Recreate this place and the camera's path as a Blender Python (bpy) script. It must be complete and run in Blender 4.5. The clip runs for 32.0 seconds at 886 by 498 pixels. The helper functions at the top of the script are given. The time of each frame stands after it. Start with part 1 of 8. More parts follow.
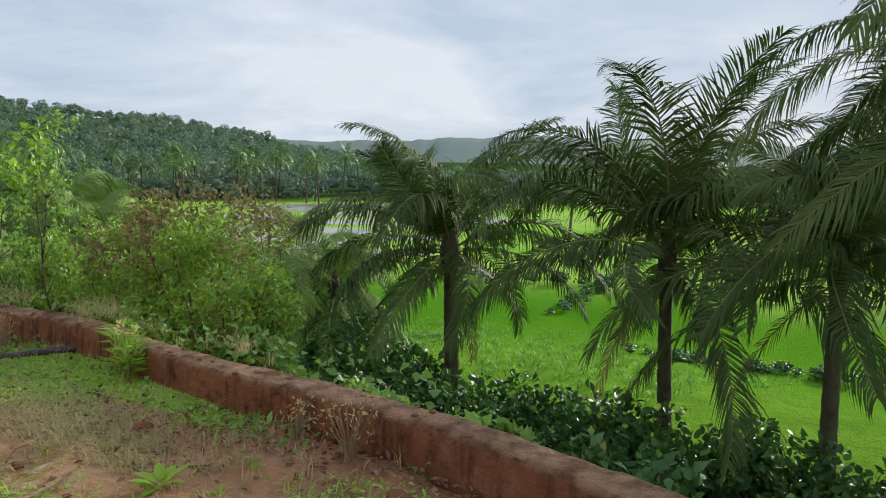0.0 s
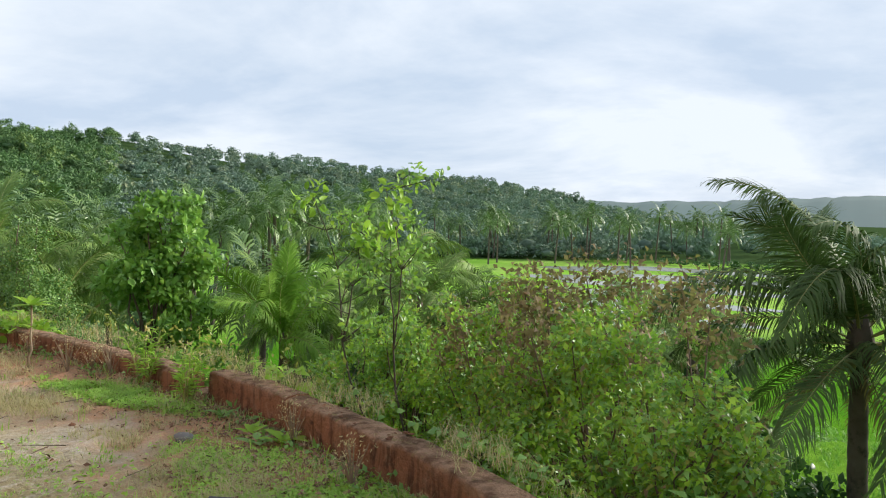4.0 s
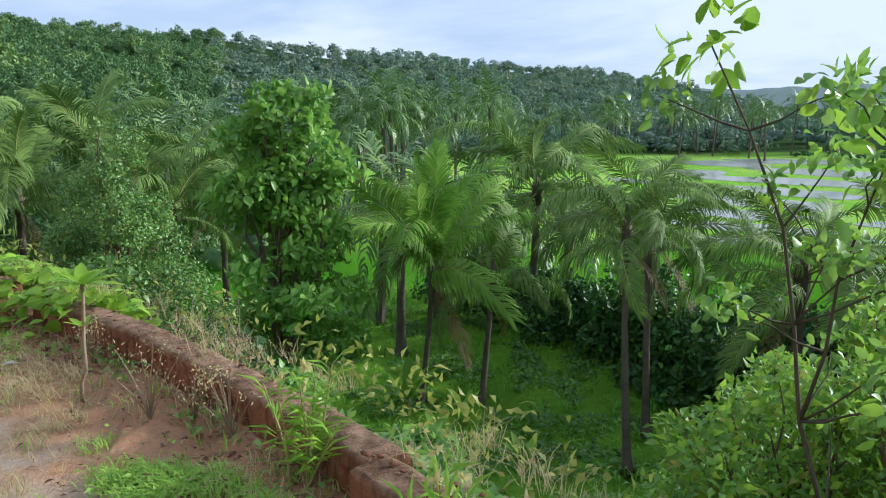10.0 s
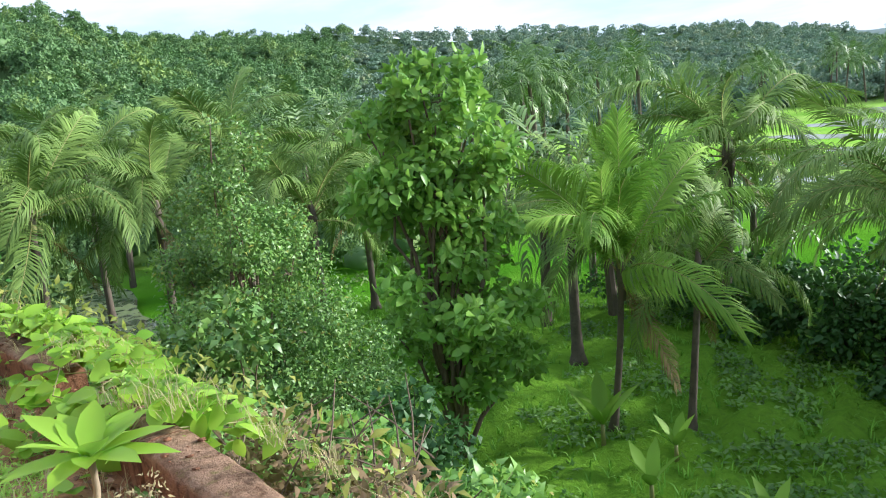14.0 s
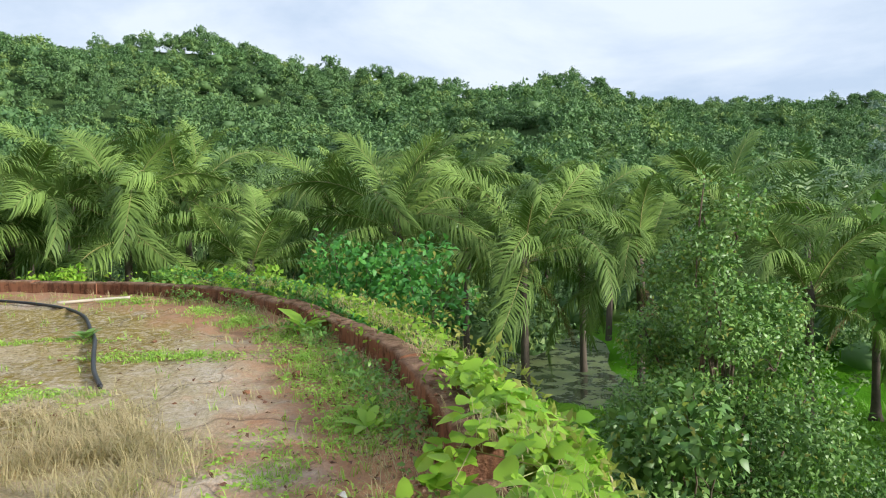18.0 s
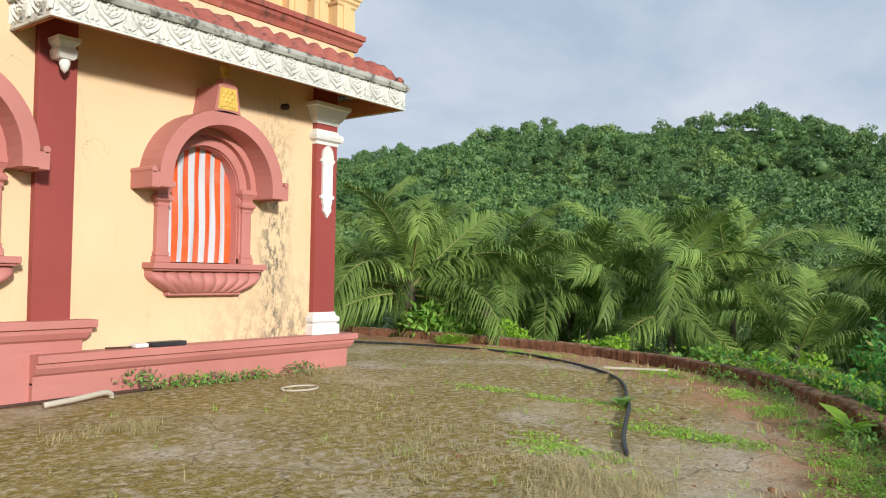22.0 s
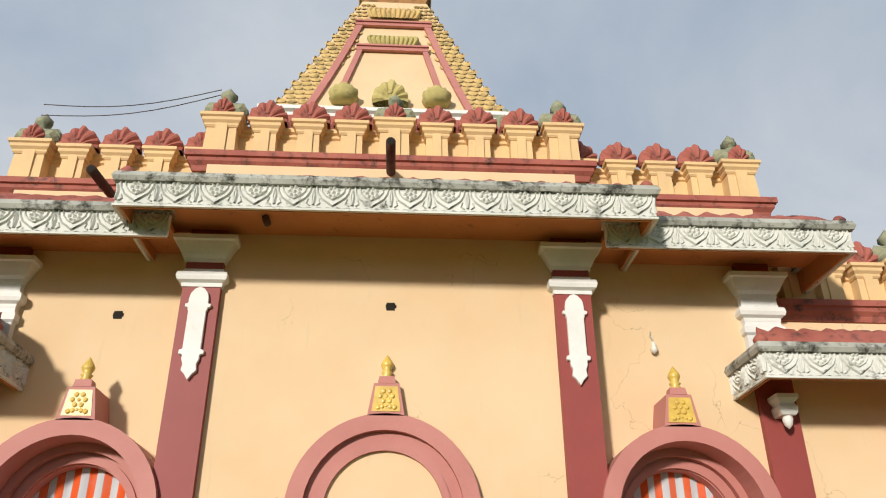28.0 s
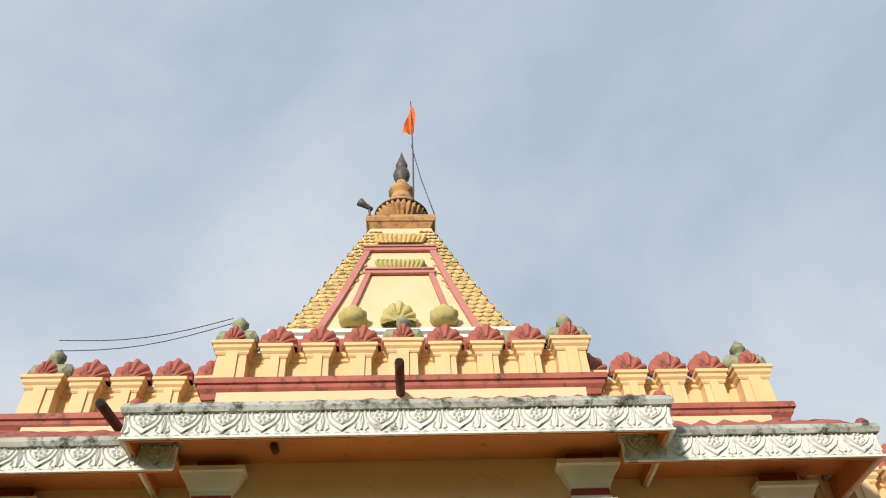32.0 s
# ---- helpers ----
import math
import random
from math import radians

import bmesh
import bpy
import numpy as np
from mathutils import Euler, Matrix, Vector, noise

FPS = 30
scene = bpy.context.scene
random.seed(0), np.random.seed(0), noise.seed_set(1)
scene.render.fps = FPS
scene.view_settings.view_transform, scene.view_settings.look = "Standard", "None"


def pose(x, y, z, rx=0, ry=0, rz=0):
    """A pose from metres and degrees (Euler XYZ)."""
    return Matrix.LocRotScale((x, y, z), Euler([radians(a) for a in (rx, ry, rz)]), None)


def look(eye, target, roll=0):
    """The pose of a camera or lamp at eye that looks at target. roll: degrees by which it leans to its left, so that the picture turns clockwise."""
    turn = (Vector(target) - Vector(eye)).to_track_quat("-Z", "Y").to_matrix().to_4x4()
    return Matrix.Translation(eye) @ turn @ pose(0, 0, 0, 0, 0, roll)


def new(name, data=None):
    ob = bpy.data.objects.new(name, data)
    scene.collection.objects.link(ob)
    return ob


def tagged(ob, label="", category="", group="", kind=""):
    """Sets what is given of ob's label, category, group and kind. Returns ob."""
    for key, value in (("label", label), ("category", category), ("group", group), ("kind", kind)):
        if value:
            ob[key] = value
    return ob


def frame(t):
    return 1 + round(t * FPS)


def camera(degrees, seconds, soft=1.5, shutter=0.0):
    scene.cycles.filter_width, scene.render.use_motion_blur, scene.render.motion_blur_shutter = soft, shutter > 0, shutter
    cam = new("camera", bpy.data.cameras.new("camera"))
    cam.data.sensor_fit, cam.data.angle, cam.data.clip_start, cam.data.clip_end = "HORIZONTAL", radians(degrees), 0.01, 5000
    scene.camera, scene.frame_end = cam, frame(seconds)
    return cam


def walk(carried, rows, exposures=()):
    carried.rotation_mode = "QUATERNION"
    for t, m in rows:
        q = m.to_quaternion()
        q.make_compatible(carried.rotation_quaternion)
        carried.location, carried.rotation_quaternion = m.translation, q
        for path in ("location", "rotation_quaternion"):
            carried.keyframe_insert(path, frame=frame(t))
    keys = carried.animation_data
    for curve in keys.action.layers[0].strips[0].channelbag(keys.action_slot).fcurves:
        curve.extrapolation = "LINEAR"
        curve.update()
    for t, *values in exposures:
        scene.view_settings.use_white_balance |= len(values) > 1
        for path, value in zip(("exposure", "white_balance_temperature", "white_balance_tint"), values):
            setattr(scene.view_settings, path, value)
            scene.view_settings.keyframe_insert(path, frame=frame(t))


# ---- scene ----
cam = camera(58.99, 32.0, soft=1.1)
PATH = [
    (0, (10.481, -6.838, 1.903), (9.974, -4.917, 1.677), 0.8),
    (0.5, (10.272, -6.574, 1.894), (9.831, -4.633, 1.698), 1.2),
    (1, (10.035, -6.376, 1.873), (9.537, -4.459, 1.597), 0.3),
    (1.5, (9.808, -6.162, 1.912), (9.335, -4.238, 1.634), 0.9),
    (2, (9.553, -5.870, 1.914), (8.971, -3.970, 1.688), 0.1),
    (2.5, (9.268, -5.606, 1.906), (8.540, -3.758, 1.677), 0.9),
    (3, (8.988, -5.370, 1.923), (8.186, -3.559, 1.643), 0.9),
    (3.5, (8.707, -5.090, 1.912), (7.660, -3.389, 1.804), 0.8),
    (5.5, (7.321, -4.286, 1.951), (5.970, -2.817, 1.822), 0.4),
    (6, (6.989, -4.054, 1.924), (5.559, -2.664, 1.774), -1.6),
    (6.5, (6.589, -3.788, 1.911), (5.122, -2.444, 1.701), -0.4),
    (7, (6.159, -3.560, 1.897), (4.726, -2.201, 1.581), -1.3),
    (7.5, (5.737, -3.315, 1.911), (4.337, -1.910, 1.656), 0.3),
    (8, (5.311, -3.100, 1.897), (3.980, -1.632, 1.629), 0.9),
    (8.5, (4.932, -2.898, 1.897), (3.621, -1.417, 1.598), -0.6),
    (9, (4.561, -2.636, 1.857), (3.214, -1.206, 1.482), -0.8),
    (9.5, (4.191, -2.416, 1.857), (2.842, -0.990, 1.475), -0.2),
    (10, (3.825, -2.167, 1.830), (2.452, -0.756, 1.479), -0.3),
    (10.5, (3.544, -1.919, 1.816), (2.150, -0.525, 1.476), 0.2),
    (11, (3.255, -1.687, 1.789), (1.847, -0.318, 1.411), -0.7),
    (11.5, (2.940, -1.378, 1.735), (1.504, -0.062, 1.282), -1.3),
    (12, (2.604, -1.133, 1.735), (1.104, 0.120, 1.312), 1.5),
    (12.5, (2.207, -0.965, 1.668), (0.622, 0.191, 1.282), 0.3),
    (13, (1.785, -0.806, 1.668), (0.075, 0.142, 1.248), -0.3),
    (13.5, (1.427, -0.738, 1.668), (-0.208, 0.332, 1.241), -5.5),
    (15.5, (0.176, -0.037, 1.546), (-1.350, 1.243, 1.368), -1.9),
    (16, (0.044, 0.019, 1.560), (-1.716, 0.951, 1.378), -2.2),
    (16.5, (-0.012, 0.015, 1.546), (-1.893, 0.663, 1.346), -2.0),
    (17, (-0.025, -0.032, 1.560), (-1.973, 0.380, 1.379), -1.6),
    (17.5, (-0.038, -0.079, 1.560), (-2.018, 0.149, 1.399), -1.1),
    (18, (-0.051, -0.126, 1.573), (-2.045, -0.084, 1.432), -1.8),
    (18.5, (-0.038, -0.095, 1.573), (-2.028, -0.250, 1.456), -0.7),
    (19, (-0.025, -0.063, 1.587), (-2.000, -0.363, 1.479), -0.1),
    (19.5, (-0.025, -0.036, 1.587), (-1.975, -0.475, 1.509), 0.5),
    (20, (-0.011, -0.012, 1.600), (-1.924, -0.592, 1.528), 2.1),
    (20.5, (-0.069, -0.038, 1.600), (-1.929, -0.769, 1.531), 2.5),
    (21, (-0.080, -0.029, 1.600), (-1.871, -0.918, 1.568), 1.9),
    (21.5, (-0.046, -0.014, 1.600), (-1.742, -1.073, 1.609), 0.7),
    (22, (-0.105, -0.001, 1.600), (-1.693, -1.215, 1.664), 0.9),
    (22.5, (-0.096, -0.066, 1.600), (-1.586, -1.394, 1.726), 0.2),
    (23, (-0.026, -0.043, 1.600), (-1.412, -1.475, 1.773), -0.7),
    (23.5, (-0.031, -0.067, 1.600), (-1.318, -1.568, 1.905), -0.9),
    (24, (0.013, -0.042, 1.600), (-1.155, -1.620, 1.982), -0.5),
    (24.5, (0.072, 0.013, 1.600), (-0.928, -1.650, 2.082), -0.2),
    (25, (0.049, 0.029, 1.600), (-0.720, -1.740, 2.129), -0.6),
    (25.5, (0.022, 0.028, 1.600), (-0.583, -1.803, 2.131), -1.1),
    (26, (0.005, 0.039, 1.600), (-0.402, -1.834, 2.171), -1.0),
    (26.5, (-0.006, 0.049, 1.600), (-0.284, -1.823, 2.247), -0.6),
    (28.5, (0.135, 0.057, 1.600), (0.045, -1.690, 2.570), -0.6),
    (29, (0.018, -0.009, 1.600), (-0.073, -1.719, 2.633), -1.3),
    (29.5, (0.014, 0.000, 1.600), (-0.111, -1.667, 2.697), -0.9),
    (30, (0.008, -0.004, 1.600), (-0.154, -1.641, 2.736), -0.9),
    (30.5, (0.014, -0.000, 1.600), (-0.142, -1.612, 2.774), -1.0),
    (31, (0.023, 0.007, 1.600), (-0.122, -1.576, 2.814), -0.8),
    (31.5, (0.024, -0.002, 1.600), (-0.073, -1.536, 2.880), -2.7),
    (32, (0.080, 0.114, 1.600), (0.003, -1.361, 2.949), -2.5),
]
walk(cam, [(t, look(eye, target, roll)) for t, eye, target, roll in PATH], exposures=[(0.0, 0.1, 6500, 10.0), (1.0, 0.5, 6500, 10.0), (2.0, 0.0, 6500, 10.0), (3.0, 0.5, 6500, 10.0), (5.5, -0.06, 6550, 10.0), (6.0, -0.1, 6600, 10.0), (7.0, 0.6, 6500, 10.0), (8.0, 0.15, 6500, 10.0), (9.0, 0.62, 6250, 10.0), (9.5, 0.45, 5950, 10.0), (10.0, 0.28, 5700, 10.0), (11.0, 0.58, 5800, 10.0), (12.0, 0.7, 5700, 10.0), (13.0, 0.85, 5600, 10.0), (15.5, 0.68, 6450, 10.0), (16, 0.62, 6417, 10.0), (17, 0.72, 6350, 10.0), (18.0, 0.34, 6250, 10.0), (20.0, 0.34, 6450, 10.0), (21.0, 0.26, 6500, 10.0), (22.0, -0.06, 6350, 10.0), (23.5, -0.2, 6350, 10.0), (25.0, -0.26, 6300, 10.0), (26.0, -0.4, 6300, 10.0), (29.0, -0.2, 6700, 10.0), (32.0, -0.06, 6600, 10.0)])

# ==== place ====
PI = math.pi
rng = np.random.default_rng(7)

# ---- world, sun ----
SUN_YAW, SUN_EL = -26.0, 17.0
world = bpy.data.worlds.new("world")
scene.world = world
world.use_nodes = True
wn, wl = world.node_tree.nodes, world.node_tree.links
wn.clear()
w_out = wn.new("ShaderNodeOutputWorld")
w_bg = wn.new("ShaderNodeBackground")
w_bg.inputs["Strength"].default_value = 0.12
sky = wn.new("ShaderNodeTexSky")
sky.sky_type = "NISHITA"
sky.sun_disc = False
sky.sun_elevation = radians(SUN_EL)
sky.sun_rotation = radians(-SUN_YAW)
sky.air_density, sky.dust_density, sky.ozone_density = 1.0, 1.5, 1.0
w_co = wn.new("ShaderNodeTexCoord")
w_sep = wn.new("ShaderNodeSeparateXYZ")
wl.new(w_co.outputs["Generated"], w_sep.inputs[0])
w_add = wn.new("ShaderNodeMath")
w_add.operation = "ADD"
w_add.inputs[1].default_value = 0.22
w_abs = wn.new("ShaderNodeMath")
w_abs.operation = "ABSOLUTE"
wl.new(w_sep.outputs["Z"], w_abs.inputs[0])
wl.new(w_abs.outputs[0], w_add.inputs[0])
w_div = wn.new("ShaderNodeVectorMath")
w_div.operation = "DIVIDE"
w_cmb = wn.new("ShaderNodeCombineXYZ")
for k in range(3):
    wl.new(w_add.outputs[0], w_cmb.inputs[k])
wl.new(w_co.outputs["Generated"], w_div.inputs[0])
wl.new(w_cmb.outputs[0], w_div.inputs[1])
w_n1 = wn.new("ShaderNodeTexNoise")
w_n1.inputs["Scale"].default_value = 1.1
w_n1.inputs["Detail"].default_value = 7.0
w_n1.inputs["Roughness"].default_value = 0.52
w_n1.inputs["Distortion"].default_value = 0.25
wl.new(w_div.outputs[0], w_n1.inputs["Vector"])
w_ramp = wn.new("ShaderNodeValToRGB")
w_ramp.color_ramp.elements[0].position = 0.28
w_ramp.color_ramp.elements[0].color = (0.93, 0.93, 0.93, 1)
w_ramp.color_ramp.elements[1].position = 0.62
w_ramp.color_ramp.elements[1].color = (0.99, 0.99, 0.99, 1)
wl.new(w_n1.outputs["Fac"], w_ramp.inputs[0])
w_n2 = wn.new("ShaderNodeTexNoise")
w_n2.inputs["Scale"].default_value = 0.9
w_n2.inputs["Detail"].default_value = 9.0
w_n2.inputs["Roughness"].default_value = 0.58
w_n2.inputs["Distortion"].default_value = 0.3
wl.new(w_div.outputs[0], w_n2.inputs["Vector"])
w_r2 = wn.new("ShaderNodeValToRGB")
w_r2.color_ramp.elements[0].position = 0.40
w_r2.color_ramp.elements[0].color = (3.95, 4.75, 5.85, 1)
w_r2.color_ramp.elements[1].position = 0.61
w_r2.color_ramp.elements[1].color = (5.8, 6.3, 6.95, 1)
wl.new(w_n2.outputs["Fac"], w_r2.inputs[0])
w_mix = wn.new("ShaderNodeMix")
w_mix.data_type = "RGBA"
wl.new(w_ramp.outputs["Color"], w_mix.inputs["Factor"])
wl.new(sky.outputs["Color"], w_mix.inputs["A"])
wl.new(w_r2.outputs["Color"], w_mix.inputs["B"])
wl.new(w_mix.outputs["Result"], w_bg.inputs["Color"])
wl.new(w_bg.outputs[0], w_out.inputs["Surface"])

sun_data = bpy.data.lights.new("sun", "SUN")
sun_data.energy, sun_data.angle, sun_data.color = 5.0, radians(5.0), (1.0, 0.94, 0.86)
sun = new("sun", sun_data)
sun_dir = Vector((-math.sin(radians(SUN_YAW)) * math.cos(radians(SUN_EL)), math.cos(radians(SUN_YAW)) * math.cos(radians(SUN_EL)), math.sin(radians(SUN_EL))))
sun.matrix_world = look(sun_dir * 60, (0, 0, 0))


# ---- materials ----
class Mat:
    """A node material with short helpers."""

    def __init__(self, name):
        self.m = bpy.data.materials.new(name)
        self.m.use_nodes = True
        self.n, self.l = self.m.node_tree.nodes, self.m.node_tree.links
        self.b = self.n["Principled BSDF"]
        self.co = self.n.new("ShaderNodeTexCoord").outputs["Object"]

    def noise(self, scale, detail=5.0, rough=0.55, vec=None, stretch=None):
        t = self.n.new("ShaderNodeTexNoise")
        t.inputs["Scale"].default_value, t.inputs["Detail"].default_value, t.inputs["Roughness"].default_value = scale, detail, rough
        v = vec or self.co
        if stretch:
            mp = self.n.new("ShaderNodeMapping")
            mp.inputs["Scale"].default_value = stretch
            self.l.new(v, mp.inputs["Vector"])
            v = mp.outputs[0]
        self.l.new(v, t.inputs["Vector"])
        return t.outputs["Fac"]

    def ramp(self, fac, stops):
        r = self.n.new("ShaderNodeValToRGB")
        while len(r.color_ramp.elements) < len(stops):
            r.color_ramp.elements.new(0.5)
        for e, (p, c) in zip(r.color_ramp.elements, stops):
            e.position = p
            e.color = (c, c, c, 1) if isinstance(c, (int, float)) else (*c, 1)
        self.l.new(fac, r.inputs[0])
        return r.outputs["Color"]

    def mix(self, fac, a, b, mode="MIX"):
        x = self.n.new("ShaderNodeMix")
        x.data_type, x.blend_type = "RGBA", mode
        for key, v in (("Factor", fac), ("A", a), ("B", b)):
            if isinstance(v, (int, float)):
                x.inputs[key].default_value = v if key == "Factor" else (v, v, v, 1)
            elif isinstance(v, tuple):
                x.inputs[key].default_value = (*v, 1)
            else:
                self.l.new(v, x.inputs[key])
        return x.outputs["Result"]

    def math(self, op, a, b=0.0):
        x = self.n.new("ShaderNodeMath")
        x.operation = op
        for i, v in enumerate((a, b)):
            if isinstance(v, (int, float)):
                x.inputs[i].default_value = v
            else:
                self.l.new(v, x.inputs[i])
        return x.outputs[0]

    def axis(self, k):
        s = self.n.new("ShaderNodeSeparateXYZ")
        self.l.new(self.co, s.inputs[0])
        return s.outputs[k]

    def attr(self, name):
        a = self.n.new("ShaderNodeAttribute")
        a.attribute_name = name
        return a.outputs["Fac"]

    def island(self):
        return self.n.new("ShaderNodeNewGeometry").outputs["Random Per Island"]

    def objrand(self):
        return self.n.new("ShaderNodeObjectInfo").outputs["Random"]

    def bump(self, fac, strength=0.4, dist=0.02):
        bp = self.n.new("ShaderNodeBump")
        bp.inputs["Strength"].default_value, bp.inputs["Distance"].default_value = strength, dist
        self.l.new(fac, bp.inputs["Height"])
        self.l.new(bp.outputs[0], self.b.inputs["Normal"])
        return self

    def done(self, color, rough=0.7, spec=0.3, metal=0.0):
        if isinstance(color, tuple):
            self.b.inputs["Base Color"].default_value = (*color, 1)
        else:
            self.l.new(color, self.b.inputs["Base Color"])
        if isinstance(rough, (int, float)):
            self.b.inputs["Roughness"].default_value = rough
        else:
            self.l.new(rough, self.b.inputs["Roughness"])
        self.b.inputs["Specular IOR Level"].default_value = spec
        self.b.inputs["Metallic"].default_value = metal
        return self.m


def paint(name, c1, c2, scale=1.3, fine=22.0, rough=0.6, bump=0.25, grime=None, grime_at=(0.55, 0.75), spec=0.35):
    """Painted or plain surface: large tone change, fine grain, optional dark lichen blotches."""
    m = Mat(name)
    big, small = m.noise(scale, 4), m.noise(fine, 6, 0.65)
    col = m.mix(m.ramp(big, ((0.35, 0.0), (0.68, 1.0))), c1, c2)
    col = m.mix(m.ramp(small, ((0.3, 0.0), (0.8, 0.35))), col, tuple(v * 0.8 for v in c1))
    if grime:
        spots = m.noise(4.5, 8, 0.72)
        col = m.mix(m.ramp(spots, ((grime_at[0], 0.0), (grime_at[1], 1.0))), col, grime)
    m.bump(small, bump, 0.01)
    return m.done(col, rough, spec)


def foliage(name, dark, light, trans=0.35, rough=0.45, third=None, scale=0.5, tone=False, frond=False):
    """Leaf: tone by leaf and by place, light shining through."""
    m = Mat(name)
    if dark[1] > dark[0] * 1.3:
        dark, light = (dark[0] * 0.88, dark[1], dark[2] * 1.08), (light[0] * 0.88, light[1], light[2] * 1.08)
    pick = m.island()
    if frond:
        pick = m.math("ADD", m.math("MULTIPLY", pick, 0.6), m.math("MULTIPLY", m.objrand(), 0.4))
    col = m.mix(pick, dark, light)
    col = m.mix(m.ramp(m.noise(scale, 3), ((0.35, 0.0), (0.7, 0.8))), col, third or tuple(v * 0.7 for v in dark))
    if tone:
        tn = m.attr("tone")
        col = m.mix(m.ramp(tn, ((0.0, 0.75), (0.45, 0.0))), col, m.mix(1.0, col, (0.6, 0.66, 0.72), "MULTIPLY"))
        col = m.mix(m.ramp(tn, ((0.66, 0.0), (0.95, 0.75))), col, (third[0] * 2.2, third[1] * 1.75, third[2] * 1.2))
    m.done(col, rough + (0.14 if frond else 0.0), 0.16 if frond else 0.35)
    tr = m.n.new("ShaderNodeBsdfTranslucent")
    m.l.new(m.mix(0.4, col, (0.34, 0.56, 0.09) if 0.3 < trans and dark[1] > dark[0] else (0.14, 0.36, 0.04), "MIX"), tr.inputs["Color"])
    ms = m.n.new("ShaderNodeMixShader")
    ms.inputs[0].default_value = trans
    out = m.n["Material Output"]
    m.l.new(m.b.outputs[0], ms.inputs[1])
    m.l.new(tr.outputs[0], ms.inputs[2])
    m.l.new(ms.outputs[0], out.inputs["Surface"])
    return m.m


def wall_paint():
    m = Mat("cream_wall_paint")
    big, small = m.noise(0.8, 5), m.noise(30, 6, 0.7)
    col = m.mix(m.ramp(big, ((0.35, 0.0), (0.7, 1.0))), (0.71, 0.53, 0.33), (0.67, 0.475, 0.28))
    col = m.mix(m.ramp(m.noise(2.2, 6), ((0.5, 0.0), (0.75, 0.35))), col, (0.67, 0.52, 0.35))
    streak = m.noise(2.4, 6, 0.6, stretch=(3.0, 3.0, 0.35))
    col = m.mix(m.ramp(streak, ((0.62, 0.0), (0.8, 0.28))), col, (0.45, 0.34, 0.2))
    # mould patches at the foot of the end bay
    px, pz = m.axis(0), m.axis(2)
    side = m.ramp(m.math("ADD", m.math("MULTIPLY", px, -0.3), -2.05), ((0.0, 0.0), (0.7, 1.0)))
    low = m.ramp(m.math("MULTIPLY", pz, 0.33), ((0.14, 1.0), (0.6, 0.0)))
    spots = m.ramp(m.noise(4.6, 9, 0.8, stretch=(1.5, 1.5, 0.8)), ((0.47, 0.0), (0.55, 1.0)))
    strip = m.ramp(m.math("ABSOLUTE", m.math("ADD", px, 8.62)), ((0.1, 1.0), (0.42, 0.0)))
    strip = m.math("MULTIPLY", strip, m.ramp(m.noise(9, 8, 0.8, stretch=(1.3, 1.3, 0.6)), ((0.48, 0.0), (0.56, 1.0))))
    mould = m.math("MAXIMUM", m.math("MULTIPLY", m.math("MULTIPLY", side, low), spots), m.math("MULTIPLY", strip, m.ramp(m.math("MULTIPLY", pz, 0.2), ((0.5, 1.0), (0.95, 0.0)))))
    col = m.mix(m.math("MULTIPLY", mould, 0.85), col, (0.10, 0.105, 0.085))
    v = m.n.new("ShaderNodeTexVoronoi")
    v.feature = "DISTANCE_TO_EDGE"
    v.inputs["Scale"].default_value = 0.85
    warp = m.n.new("ShaderNodeVectorMath")
    warp.operation = "ADD"
    wnz = m.n.new("ShaderNodeTexNoise")
    wnz.inputs["Scale"].default_value = 2.5
    wnz.inputs["Detail"].default_value = 5
    m.l.new(m.co, wnz.inputs["Vector"])
    m.l.new(m.co, warp.inputs[0])
    m.l.new(wnz.outputs["Color"], warp.inputs[1])
    m.l.new(warp.outputs[0], v.inputs["Vector"])
    crack = m.math("MULTIPLY", m.ramp(v.outputs["Distance"], ((0.0, 1.0), (0.006, 0.0))), m.ramp(m.noise(0.7, 2), ((0.6, 0.0), (0.66, 1.0))))
    col = m.mix(m.math("MULTIPLY", crack, 0.6), col, (0.25, 0.17, 0.09))
    m.bump(small, 0.15, 0.008)
    return m.done(col, 0.75, 0.2)


M = {}
M["cream"] = wall_paint()
M["pink"] = paint("pink_paint", (0.50, 0.205, 0.175), (0.43, 0.165, 0.14), 1.1, 26, 0.6, 0.2, (0.30, 0.13, 0.11), (0.66, 0.85))
M["maroon"] = paint("maroon_paint", (0.30, 0.062, 0.052), (0.25, 0.05, 0.045), 0.9, 30, 0.55, 0.15, (0.42, 0.2, 0.17), (0.72, 0.8))
M["red"] = paint("red_tile_paint", (0.40, 0.125, 0.09), (0.30, 0.08, 0.06), 2.2, 24, 0.75, 0.4, (0.06, 0.04, 0.035), (0.52, 0.68))
M["white"] = paint("white_paint", (0.78, 0.78, 0.75), (0.66, 0.66, 0.63), 1.7, 26, 0.65, 0.25, (0.42, 0.42, 0.38), (0.62, 0.85))
M["fascia"] = paint("weathered_white_plaster", (0.70, 0.70, 0.65), (0.52, 0.53, 0.48), 1.2, 18, 0.8, 0.5, (0.06, 0.06, 0.045), (0.56, 0.70))
M["fascia_top"] = paint("lichened_ledge", (0.45, 0.45, 0.40), (0.28, 0.28, 0.24), 1.5, 16, 0.85, 0.5, (0.04, 0.04, 0.03), (0.48, 0.62))
M["ochre"] = paint("ochre_plaster", (0.73, 0.505, 0.25), (0.65, 0.445, 0.235), 1.6, 22, 0.7, 0.3, (0.16, 0.14, 0.08), (0.64, 0.8))
